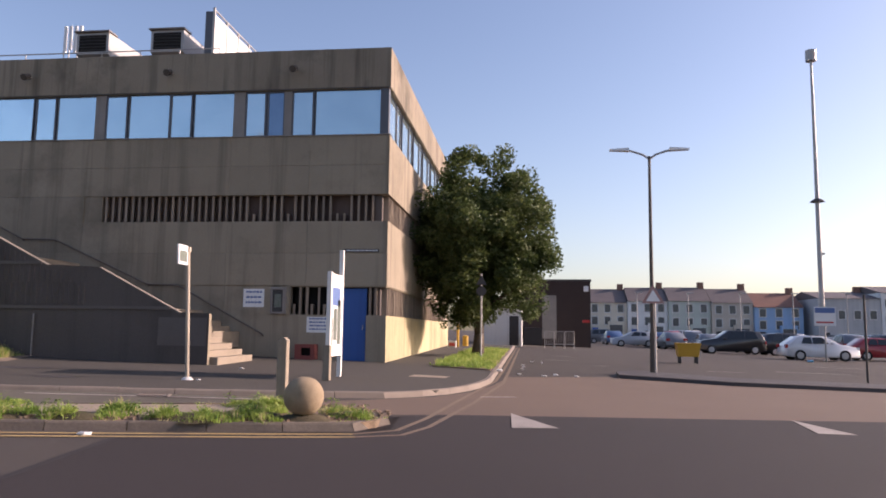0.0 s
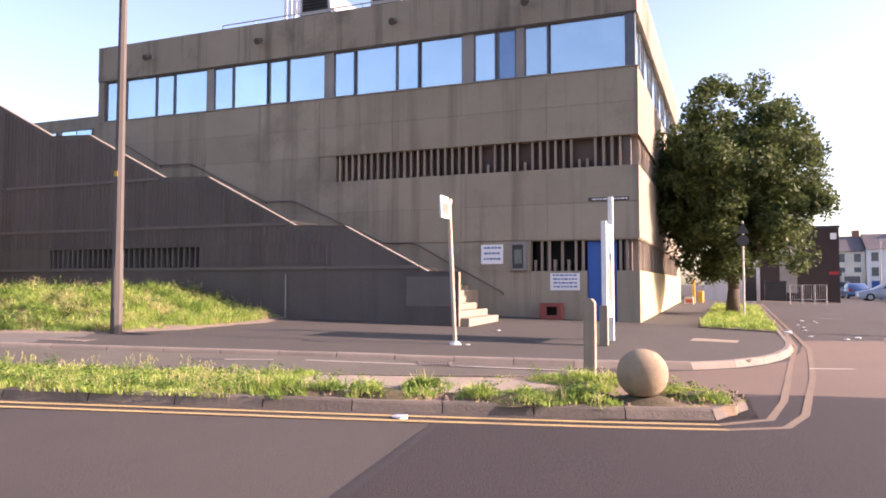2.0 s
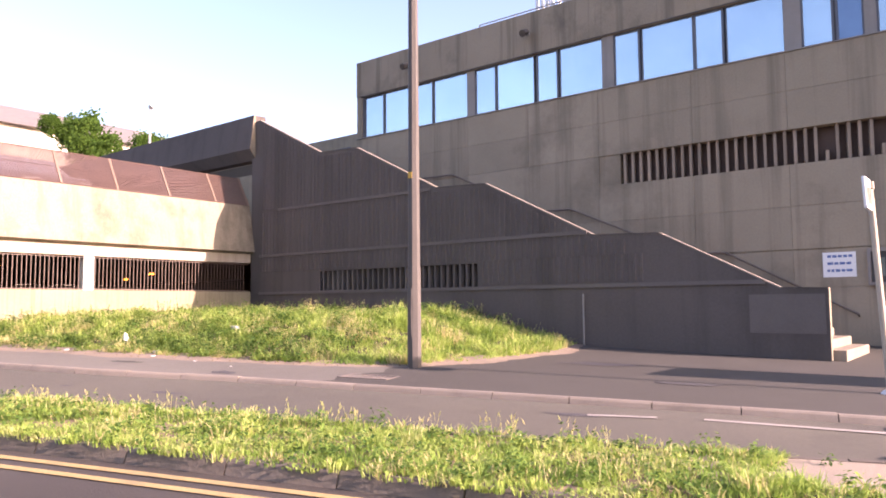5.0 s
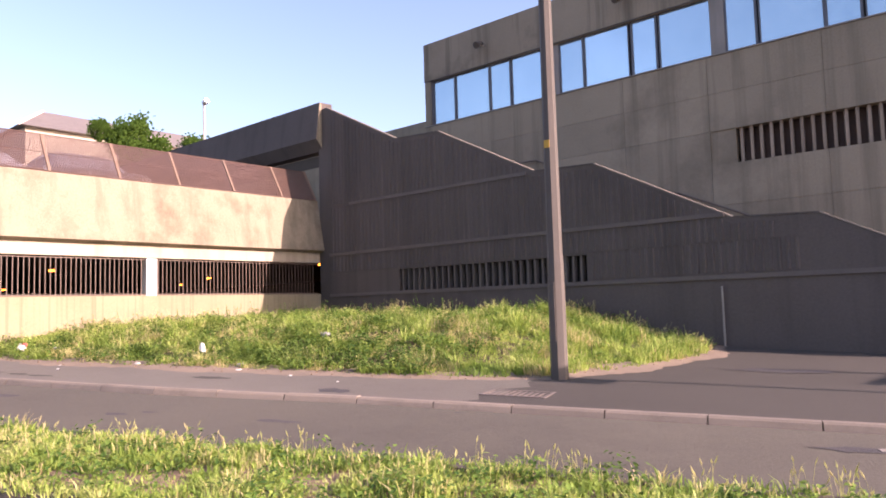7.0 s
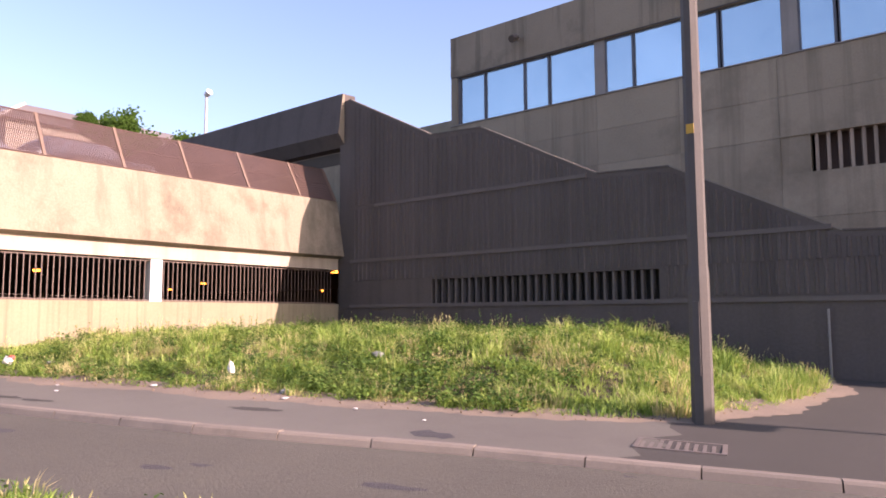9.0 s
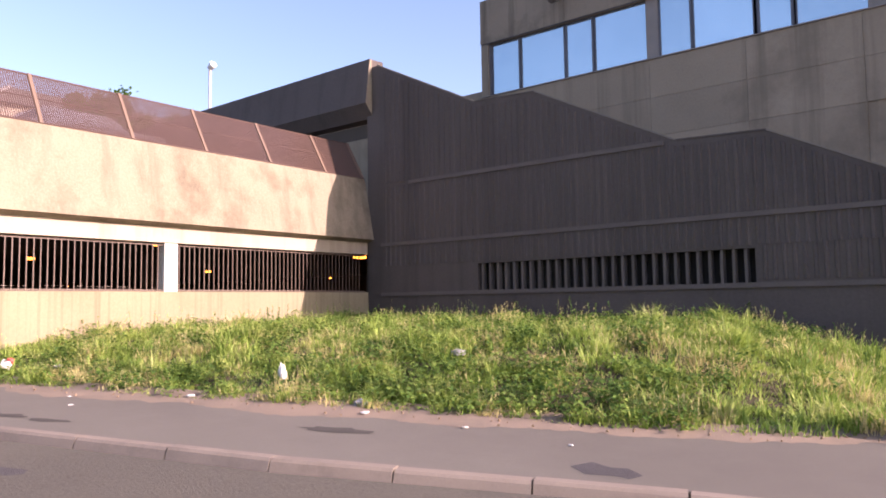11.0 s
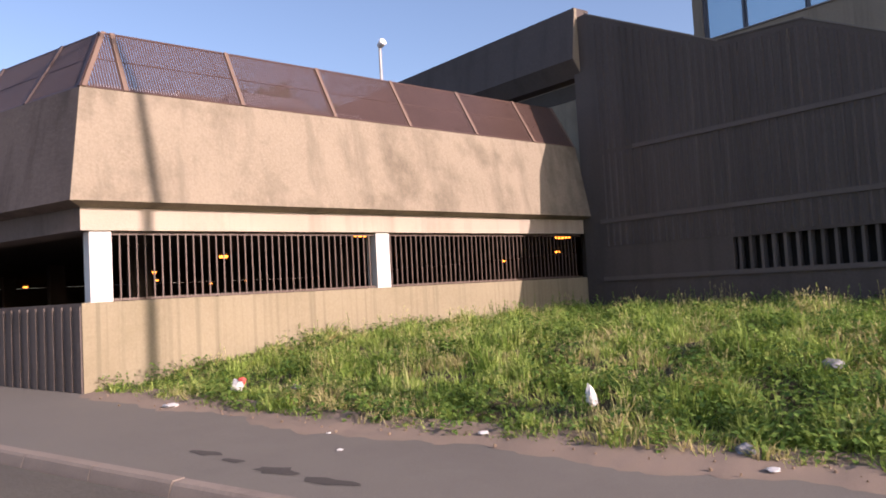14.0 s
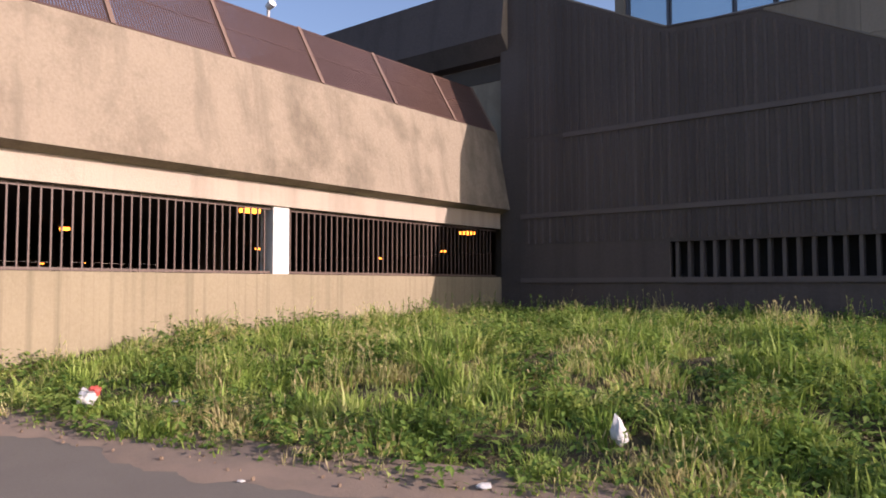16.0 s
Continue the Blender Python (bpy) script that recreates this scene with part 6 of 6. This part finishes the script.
def build_car(kind, colour, x, y, yaw, label, z=None):
    key = (kind, colour)
    z = road_z(x, y) if z is None else z
    m = pose(x, y, z, 0, 0, yaw)
    if key in car_cache:
        c = copy_thing(car_cache[key], m)
        return tagged(c, label)
    ln, wd, prof = SHAPES[kind]
    s = thing(kind + "_car", m, label, "car", "parked cars")
    car_cache[key] = s
    belt = min(p[1] for p in prof[2:4]) if kind == "hatchback" else prof[1][1] + 0.05
    belt = {"hatchback": 0.95, "estate": 1.05, "van": 1.15}[kind]
    hw = wd / 2
    b = bmesh.new()
    loops = []
    for yy, inset in ((-hw, 0), (-hw + 0.05, 0), (hw - 0.05, 0), (hw, 0)):
        edge = abs(yy) == hw
        lp = [(0.02, yy, 0.3)] + [(px_ + (0.03 if edge and px_ < 1 else -0.03 if edge else 0), yy * (0.8 if pz > belt + 0.1 else 1.0), pz - (0.03 if edge else 0)) for px_, pz in prof] + [(ln - 0.02, yy, 0.22), (0.3, yy, 0.22)]
        loops.append([b.verts.new(Vector(p) - Vector((ln / 2, 0, 0))) for p in lp])
    n = len(loops[0])
    for l0, l1 in zip(loops, loops[1:]):
        for i in range(n):
            b.faces.new((l0[i], l0[(i + 1) % n], l1[(i + 1) % n], l1[i]))
    b.faces.new(loops[0][::-1]), b.faces.new(loops[-1])
    smooth(part("body", b, PAINT[colour], s), 35)
    top = [p for p in prof if p[1] > belt + 0.1]
    xa, xb = top[0][0], top[-1][0]
    zt = max(p[1] for p in prof) - 0.1
    for sg in (-1, 1):
        for wa, wb in ((0.12, 0.48), (0.52, 0.97)):
            x0, x1 = xa + (xb - xa) * wa - ln / 2, xa + (xb - xa) * wb - ln / 2
            b = bmesh.new()
            yb, yt = sg * (hw * 0.985 + 0.004), sg * (hw * 0.8 + 0.012)
            ti = 0.12 if wa < 0.2 else 0.0
            tj = 0.22 if wb > 0.9 else 0.0
            prism(b, [(x0 - ti * 0.5, yb * 0.985, belt + 0.06), (x1 + tj, yb * 0.985, belt + 0.06), (x1 - tj * 0.4, yt, zt), (x0 + ti, yt, zt)], (0, 0.012 * sg, 0))
            part("side_window", b, car_glass, s)
        part("wing_mirror", boxed(xb + 0.25 - ln / 2, xb + 0.42 - ln / 2, sg * hw if sg > 0 else -hw - 0.14, hw + 0.14 if sg > 0 else -hw, belt + 0.02, belt + 0.16, bevel=0.02), PAINT[colour], s)
        part("headlight", boxed(ln / 2 - 0.3, ln / 2 - 0.03, (hw - 0.45) if sg > 0 else -hw + 0.02, hw - 0.02 if sg > 0 else -hw + 0.45, 0.66, 0.8, bevel=0.02), sign_white, s)
        part("tail_light", boxed(-ln / 2 - 0.012, -ln / 2 + 0.1, (hw - 0.3) if sg > 0 else -hw + 0.0, hw if sg > 0 else -hw + 0.3, 0.75, 0.95, bevel=0.015), tail_mat, s)
        for wx in (0.78 - ln / 2, ln / 2 - 0.85):
            b = bmesh.new()
            tube(b, (wx, sg * (hw - 0.2), 0.32), (wx, sg * (hw + 0.008), 0.32), 0.32, 0.32, 20)
            w = part("wheel", b, tyre_mat, s)
            b = bmesh.new()
            tube(b, (wx, sg * (hw + 0.009), 0.32), (wx, sg * (hw + 0.016), 0.32), 0.2, 0.19, 14)
            part("rim", b, rim_mat, w)
    return s


rest = [("hatchback", "white", 17.0, 46.0, 0, "white parked hatchback on the car park asphalt"),
        ("estate", "black", 14.3, 55.0, 180, "black parked four-wheel drive car"), ("estate", "black", 19.4, 58.0, 10, "black parked estate car beside another"),
        ("hatchback", "red", 22.6, 50.5, 0, "red parked hatchback on asphalt"), ("hatchback", "silver", 9.6, 70.0, 180, "silver parked hatchback in a far row"),
        ("hatchback", "blue", 12.5, 72.0, 95, "dark blue parked hatchback in a far row"), ("estate", "grey", 15.5, 73.0, 85, "grey parked estate car in a far row"),
        ("hatchback", "silver", 18.5, 72.0, 92, "silver parked hatchback in a far row"), ("hatchback", "white", 21.5, 73.0, 90, "white parked hatchback in a far row"),
        ("estate", "silver", 24.5, 72.5, 88, "silver parked estate car in a far row"), ("hatchback", "black", 27.5, 73.0, 92, "black parked hatchback in a far row"),
        ("hatchback", "grey", 30.5, 72.0, 90, "grey parked hatchback in a far row"), ("hatchback", "red", 33.5, 73.0, 90, "red parked hatchback in a far row"),
        ("van", "white", 17.5, 90.0, 180, "white parked van in front of the terrace"), ("estate", "grey", 9.0, 88.0, 0, "grey parked estate car before the terrace"),
        ("hatchback", "silver", 24.0, 90.0, 180, "silver parked hatchback before the terrace"), ("hatchback", "blue", 29.5, 90.0, 0, "blue parked hatchback before the terrace"),
        ("estate", "black", 35.0, 90.0, 0, "black parked estate car before the terrace"), ("hatchback", "white", 40.0, 88.0, 180, "white parked hatchback before the shops"),
        ("hatchback", "grey", 36.5, 72.5, 90, "grey parked hatchback in a far row"), ("hatchback", "silver", 39.5, 73.0, 90, "silver parked hatchback in a far row")]
for c in rest:
    build_car(*c)
build_car("hatchback", "white", -27.75, 9.75, 0, "white parked hatchback behind the deck screen", 3.9)
build_car("estate", "silver", -27.95, 12.3, 0, "silver parked estate car behind the deck screen", 3.9)
rr = random.Random(77)
names = ["silver", "grey", "blue", "black", "grey", "black", "red", "grey", "blue", "white"]
for row, (y, x0, n) in enumerate(((67.0, 12.5, 9), (81.0, 9.0, 14))):
    for k in range(n):
        c = rr.choice(names)
        kind = rr.choice(("hatchback", "hatchback", "estate"))
        build_car(kind, c, x0 + 2.9 * k + rr.uniform(-0.2, 0.2), y + rr.uniform(-0.5, 0.5), 90 + rr.uniform(-4, 4), "%s parked %s in the middle rows" % (c, "estate car" if kind == "estate" else kind))


# ---- terraced houses across the car park ----
slate = material("slate_roof", ((0.13, 0.11, 0.11), (0.1, 0.088, 0.09), (0.17, 0.145, 0.14)), 1, 20, 0.8, 0.2)
tile_red = material("red_tile_roof", ((0.22, 0.11, 0.08), (0.17, 0.09, 0.07), (0.27, 0.15, 0.11)), 1, 20, 0.85, 0.2)
brick_far = material("far_brick", ((0.26, 0.14, 0.1), (0.21, 0.115, 0.085), (0.31, 0.18, 0.13)), 1, 20, 0.9, 0.2)
house_glass = material("house_window_glass", ((0.06, 0.08, 0.1), (0.05, 0.065, 0.08), (0.08, 0.1, 0.12)), 1, 10, 0.1, 0.0, spec=0.7)


def render_paint(name, c):
    return material(name, (c, tuple(0.88 * v for v in c), tuple(0.8 * v for v in c)), 0.6, 15, 0.85, 0.1, streak=0.3)


WALLS = {"cream": render_paint("cream_render", (0.72, 0.66, 0.54)), "white": render_paint("white_render", (0.82, 0.81, 0.78)), "blue": render_paint("pale_blue_render", (0.33, 0.5, 0.72)), "grey": render_paint("grey_render", (0.5, 0.5, 0.5)), "green": render_paint("pale_green_render", (0.55, 0.6, 0.54)), "stone": render_paint("stone_render", (0.58, 0.52, 0.44))}


def house(x, y, w, h, colour, roof_mat, label, floors=3, depth=8.0, ridge=2.2, bay=True):
    s = thing("terraced_house", pose(x, y, road_z(x, y)), label, "house", "terraced houses")
    part("wall", boxed(0, w - 0.02, 0, depth, -0.2, h), WALLS[colour], s)
    b = bmesh.new()
    loft(b, [(0.0, -0.25, h + 0.002), (0.0, depth / 2, h + ridge), (0.0, depth + 0.25, h + 0.002)], [(w - 0.02, -0.25, h + 0.002), (w - 0.02, depth / 2, h + ridge), (w - 0.02, depth + 0.25, h + 0.002)])
    roof = part("roof", b, roof_mat, s)
    part("chimney", boxed(w - 0.9, w - 0.1, depth / 2 - 0.4, depth / 2 + 0.4, h + ridge - 0.5, h + ridge + 0.75), brick_far, roof)
    n = max(2, int(w / 1.75))
    for f in range(floors):
        for k in range(n):
            if f == 0 and k == 0:
                d = part("door", boxed(0.5, 1.4, -0.03, -0.004, 0, 2.0), blue_paint if colour in ("white", "cream") else steel_dark, s)
                continue
            wx = w * (k + 0.5) / n - 0.4
            z0 = 0.7 + f * (h - 0.3) / floors
            win = part("window", boxed(wx - 0.1, wx + 0.9, -0.05, -0.003, z0 - 0.1, z0 + 1.22), white_paint, s)
            part("pane", boxed(wx, wx + 0.8, -0.058, -0.052, z0, z0 + 1.1), house_glass, win)
    if bay:
        bay_ = part("bay", boxed(w * 0.5, w * 0.5 + 2.2, -0.8, -0.06, -0.2, 2.9), WALLS[colour], s)
        part("pane", boxed(w * 0.5 + 0.2, w * 0.5 + 2.0, -0.82, -0.805, 0.9, 2.4), house_glass, bay_)


x = 8.5
for k, (w, h, c, r, lab) in enumerate(((5.5, 5.6, "cream", slate, "cream rendered terraced house with slate roof"), (5.6, 6.0, "white", slate, "white rendered terraced house with slate roof"), (5.8, 6.2, "green", slate, "pale green terraced house with bay window"), (5.6, 6.0, "stone", slate, "stone coloured terraced house with chimney"), (6.5, 5.4, "blue", tile_red, "bright blue rendered terraced house"))):
    house(x, 108.0 - 0.4 * k, w, h, c, r, lab)
    x += w + 0.05
for k, (w, h, c, lab) in enumerate(((8.0, 6.6, "grey", "long grey three storey block with shops"), (9.0, 7.4, "white", "large white rendered block with flat eaves"), (9.0, 7.4, "stone", "large stone coloured block beside the white one"), (12.0, 7.8, "grey", "large grey block at the end of the street"))):
    house(x + 1.0, 104.0, w, h, c, slate, lab, 3 if k else 2, 12.0, 1.2, False)
    x += w + 0.05
for k in range(6):
    s = thing("street_lamp", pose(14.0 + 6.5 * k, 98.0, road_z(20, 98)), "slim far grey street lamp before the terrace", "street lamp", "terrace lamps")
    b = bmesh.new()
    tube(b, (0, 0, 0), (0, 0, 6.8), 0.09, 0.06, 8)
    part("shaft", b, galv, s)
    part("lamp_head", boxed(-0.2, 0.7, -0.12, 0.12, 6.8, 6.95, bevel=0.03), galv, s)

# dark brick hut, sheds and bits at the end of the side road
hut_brick = material("dark_clad_wall", ((0.045, 0.03, 0.026), (0.035, 0.024, 0.022), (0.06, 0.042, 0.036)), 1, 20, 0.85, 0.15)
hut = thing("dark_hut", pose(-1.2, 55.0, road_z(0, 55)), "windowless dark brown flat-roofed building", "building")
part("wall", boxed(0, 5.7, 0, 7.0, -0.2, 4.75), hut_brick, hut)
part("roof", boxed(-0.06, 5.76, -0.06, 7.06, 4.752, 4.9), steel_dark, hut)
part("door", boxed(2.15, 3.2, -0.05, -0.003, 0.5, 3.7), pier_grey, hut)
part("alarm_box", boxed(5.2, 5.55, -0.12, -0.003, 4.0, 4.4), sign_white, hut)
part("sign", boxed(5.1, 5.65, -0.04, -0.003, 1.7, 1.9), sign_red, hut)
shed = thing("pale_shed", pose(-3.6, 48.0, road_z(-3, 48)), "low pale rendered shed beside dark bins", "building")
part("wall", boxed(0, 3.1, 0, 5.0, -0.2, 2.4), WALLS["white"], shed)
part("roof", boxed(-0.08, 3.18, -0.08, 5.08, 2.402, 2.5), steel_dark, shed)
part("doorway", boxed(2.3, 2.9, -0.02, -0.003, 0, 1.9), steel_dark, shed)
wb = thing("waste_bin", pose(-0.3, 46.5, road_z(0, 46)), "dark wheeled commercial waste bin", "bin")
part("bin_body", boxed(0, 1.1, 0, 0.9, 0.15, 1.15, bevel=0.03), steel_dark, wb)
part("lid", boxed(-0.03, 1.13, -0.03, 0.93, 1.152, 1.25, bevel=0.02), steel_dark, wb)
for k in range(3):
    fb = thing("fence_barrier", pose(0.95 + 0.62 * k, 46.2, road_z(1, 46)), "thin grey metal crowd barrier", "barrier", "crowd barriers")
    b = bmesh.new()
    for p, q in (((0, 0, 0), (0, 0, 1.05)), ((0.56, 0, 0), (0.56, 0, 1.05)), ((0, 0, 1.05), (0.56, 0, 1.05)), ((0, 0, 0.25), (0.56, 0, 0.25))):
        tube(b, p, q, 0.022, seg=6)
    part("frame", b, galv, fb)
    for i in range(4):
        b = bmesh.new()
        tube(b, (0.11 + 0.11 * i, 0, 0.25), (0.11 + 0.11 * i, 0, 1.05), 0.01, seg=5)
        part("bar", b, galv, fb)
for x, y, h in ((-3.75, 38.6, 1.15), (-3.5, 40.3, 0.55)):
    yb = thing("yellow_post", pose(x, y, g(x, y)), "yellow painted protective post beside the wall", "bollard", "yellow posts")
    b = bmesh.new()
    tube(b, (0, 0, 0), (0, 0, h), 0.07 if h > 1 else 0.16, 0.07 if h > 1 else 0.16, 12)
    part("post", b, yellow_plastic, yb)
    b = bmesh.new()
    tube(b, (0, 0, h), (0, 0, h + 0.04), 0.07 if h > 1 else 0.16, 0.04, 12)
    part("cap", b, yellow_plastic, yb)
wcrate = thing("white_crate", pose(-4.1, 37.0, g(-4, 37)), "small white and red cardboard box by the wall", "box")
part("carton", boxed(0, 0.4, 0, 0.4, 0, 0.35, bevel=0.01), litter_white, wcrate)
part("print", boxed(0.05, 0.35, -0.006, -0.002, 0.08, 0.25), litter_red, wcrate)


# ---- beyond the car park deck: roof, bushes, lamp post ----
far_roof = thing("pitched_roof", pose(-72.0, 27.0, 0.4), "long pale ribbed hipped roof beyond the deck", "building")
part("wall", boxed(-8, 8, -4.0, 20, 0, 14.5), WALLS["stone"], far_roof)
roof_sheet = material("pale_sheet_roof", ((0.196, 0.166, 0.153), (0.162, 0.138, 0.128), (0.23, 0.196, 0.18)), 0.5, 6, 0.65, 0.1, streak=0.5)
b = bmesh.new()
rv = [b.verts.new(p) for p in ((0, 0, 17.9), (0, 13, 17.9), (8.6, -4.6, 14.5), (8.6, 20.6, 14.5), (-8.6, -4.6, 14.5), (-8.6, 20.6, 14.5))]
for f in ((0, 1, 3, 2), (0, 2, 4), (0, 4, 5, 1), (1, 5, 3), (2, 3, 5, 4)):
    b.faces.new([rv[i] for i in f])
part("roof", b, roof_sheet, far_roof)
b = bmesh.new()
tube(b, (0, 0, 17.95), (8.6, -4.6, 14.55), 0.12, seg=6)
part("hip_capping", b, white_paint, far_roof)


def bush(x, y, z0, z1, r, seed):
    s = thing("bush", pose(x, y, z0), "bright green leafy bush rising behind the deck", "bush", "bushes beyond the deck")
    rn = random.Random(seed)
    b = bmesh.new()
    tube(b, (0, 0, 0), (0, 0, (z1 - z0) * 0.6), 0.2, 0.08, 7)
    part("trunk", b, bark, s)
    verts, faces = [], []
    for _ in range(46):
        u = Vector((rn.gauss(0, 1), rn.gauss(0, 1), rn.gauss(0, 1))).normalized() * rn.random() ** 0.4
        c = Vector((u.x * r, u.y * r, z1 - z0 - r * 0.9 + u.z * r * 0.9))
        for _ in range(90):
            p = c + Vector((rn.gauss(0, 1), rn.gauss(0, 1), rn.gauss(0, 1))) * r * 0.16
            ax = Vector((rn.gauss(0, 1), rn.gauss(0, 1), rn.gauss(0, 1))).normalized() * r * 0.065
            sd = ax.orthogonal() * 0.6
            i = len(verts)
            verts += [p - ax, p + sd, p + ax, p - sd]
            faces.append((i, i + 1, i + 2, i + 3))
    me = bpy.data.meshes.new("crown")
    me.from_pydata([tuple(v) for v in verts], [], faces)
    me.materials.append(bush_mat)
    o = new("crown", me)
    o.parent = s
    o["kind"] = "stuff"


bush(-55.5, 27.15, 0.9, 14.4, 1.9, 1)
bush(-55.5, 24.6, 0.9, 14.0, 0.7, 2)
bush(-55.5, 31.7, 0.9, 14.0, 1.35, 3)
fp = thing("deck_lamp", pose(-34.25, 19.7, 5.88), "thin grey lamp post on the upper deck", "street lamp")
b = bmesh.new()
tube(b, (0, 0, 0), (0, 0, 3.85), 0.06, 0.05, 8)
part("shaft", b, galv, fp)
b = bmesh.new()
tube(b, (-0.02, 0, 3.85), (0.2, 0, 3.95), 0.1, 0.13, 10)
part("lamp_head", b, sign_white, fp)


# ---- litter ----
def crumple(name, x, y, z, size, mats, label, seed, tall=1.0, taper=0.0):
    rn = random.Random(seed)
    s = thing(name, pose(x, y, z, 0, 0, rn.uniform(0, 360)), label, "litter", "")
    for k, mt in enumerate(mats):
        b = bmesh.new()
        bmesh.ops.create_icosphere(b, subdivisions=2, radius=size * (1.0 if k == 0 else 0.6))
        for v in b.verts:
            v.co *= 0.65 + 0.6 * abs(noise.noise(v.co * (2.2 / size) + Vector((seed, k, 0))))
            k_up = 0.5 + 0.5 * v.co.z / size
            v.co.x, v.co.y = v.co.x * (1 - taper * k_up) + taper * size * 0.5 * k_up, v.co.y * (1 - taper * k_up)
            v.co.z *= tall * 0.7
            v.co += Vector((size * 0.5 * k, 0, size * tall * (0.5 + 0.35 * k)))
        part("wrapper", b, mt, s)


crumple("crisp_bag", -22.55, 9.14, bank_z(-22.55, 9.14) + 0.1, 0.1, [litter_white, litter_red], "crumpled white and red bag in the grass", 1, 1.3)
crumple("paper_scrap", -22.85, 8.52, g(-22.85, 8.52) + 0.008, 0.11, [litter_white], "flattened white paper on the pavement edge", 2, 0.35)
crumple("carrier_bag", -17.5, 10.5, bank_z(-17.5, 10.5) + 0.0, 0.1, [litter_grey], "grey plastic bag caught in the weeds", 31, 0.9)
crumple("paper_scrap", -17.2, 10.25, g(-17.2, 10.25) + 0.02, 0.06, [litter_white], "torn white paper strip on the soil", 32, 0.3)
crumple("paper_scrap", -19.3, 9.75, g(-19.3, 9.75) + 0.02, 0.06, [litter_white], "white scrap of paper under the weeds", 33, 0.5)
crumple("paper_scrap", -21.9, 9.5, bank_z(-21.9, 9.5) + 0.12, 0.07, [litter_grey], "pale grey scrap caught in the grass", 34, 0.7)
crumple("carrier_bag", -17.6, 12.2, bank_z(-17.6, 12.2) + 0.06, 0.12, [litter_grey], "torn pale plastic bag in the weeds", 3, 0.7)
crumple("paper_scrap", -5.1, 8.05, road_z(-5.1, 8.05), 0.1, [litter_white], "white wrapper in the gutter", 4, 0.4)
crumple("paper_scrap", -6.97, 17.3, g(-7, 17.3), 0.07, [litter_white], "white scrap of paper on the pavement", 5, 0.4)
crumple("paper_scrap", -0.84, 20.9, g(-0.9, 20.9), 0.12, [litter_white], "white wrapper on the kerb", 6, 0.6)
crumple("paper_scrap", -0.3, 21.6, road_z(-0.3, 21.6), 0.09, [litter_white], "white scrap beside the kerb", 7, 0.4)
rn = random.Random(40)
for k in range(9):
    x, y = rn.uniform(-0.5, 1.6), rn.uniform(21.0, 29.0)
    crumple("paper_scrap", x, y, road_z(x, y), rn.uniform(0.05, 0.1), [litter_white], "white scrap of litter beside the kerb", 50 + k, 0.4)
for k in range(4):
    x = rn.uniform(-22.0, -15.0)
    y = 9.5 + (x + 19.95) * 0.34 - rn.uniform(0.25, 0.9)
    crumple("paper_scrap", x, y, g(x, y) + 0.005, rn.uniform(0.025, 0.045), [litter_white], "tiny pale scrap of litter on the pavement", 70 + k, 0.4)
crumple("blue_bag", 15.3, 42.5, road_z(15.3, 42.5), 0.22, [litter_blue], "bright blue plastic bag on the asphalt", 8, 0.5)
crumple("paper_scrap", -6.5, 13.95, g(-6.5, 13.95), 0.06, [litter_white], "white scrap beside the stop post", 9, 0.5)
crumple("plastic_bag", -18.95, 10.7, bank_z(-18.95, 10.7) + 0.06, 0.088, [litter_white], "crumpled white plastic bag standing in the grass", 12, 2.1, 0.75)
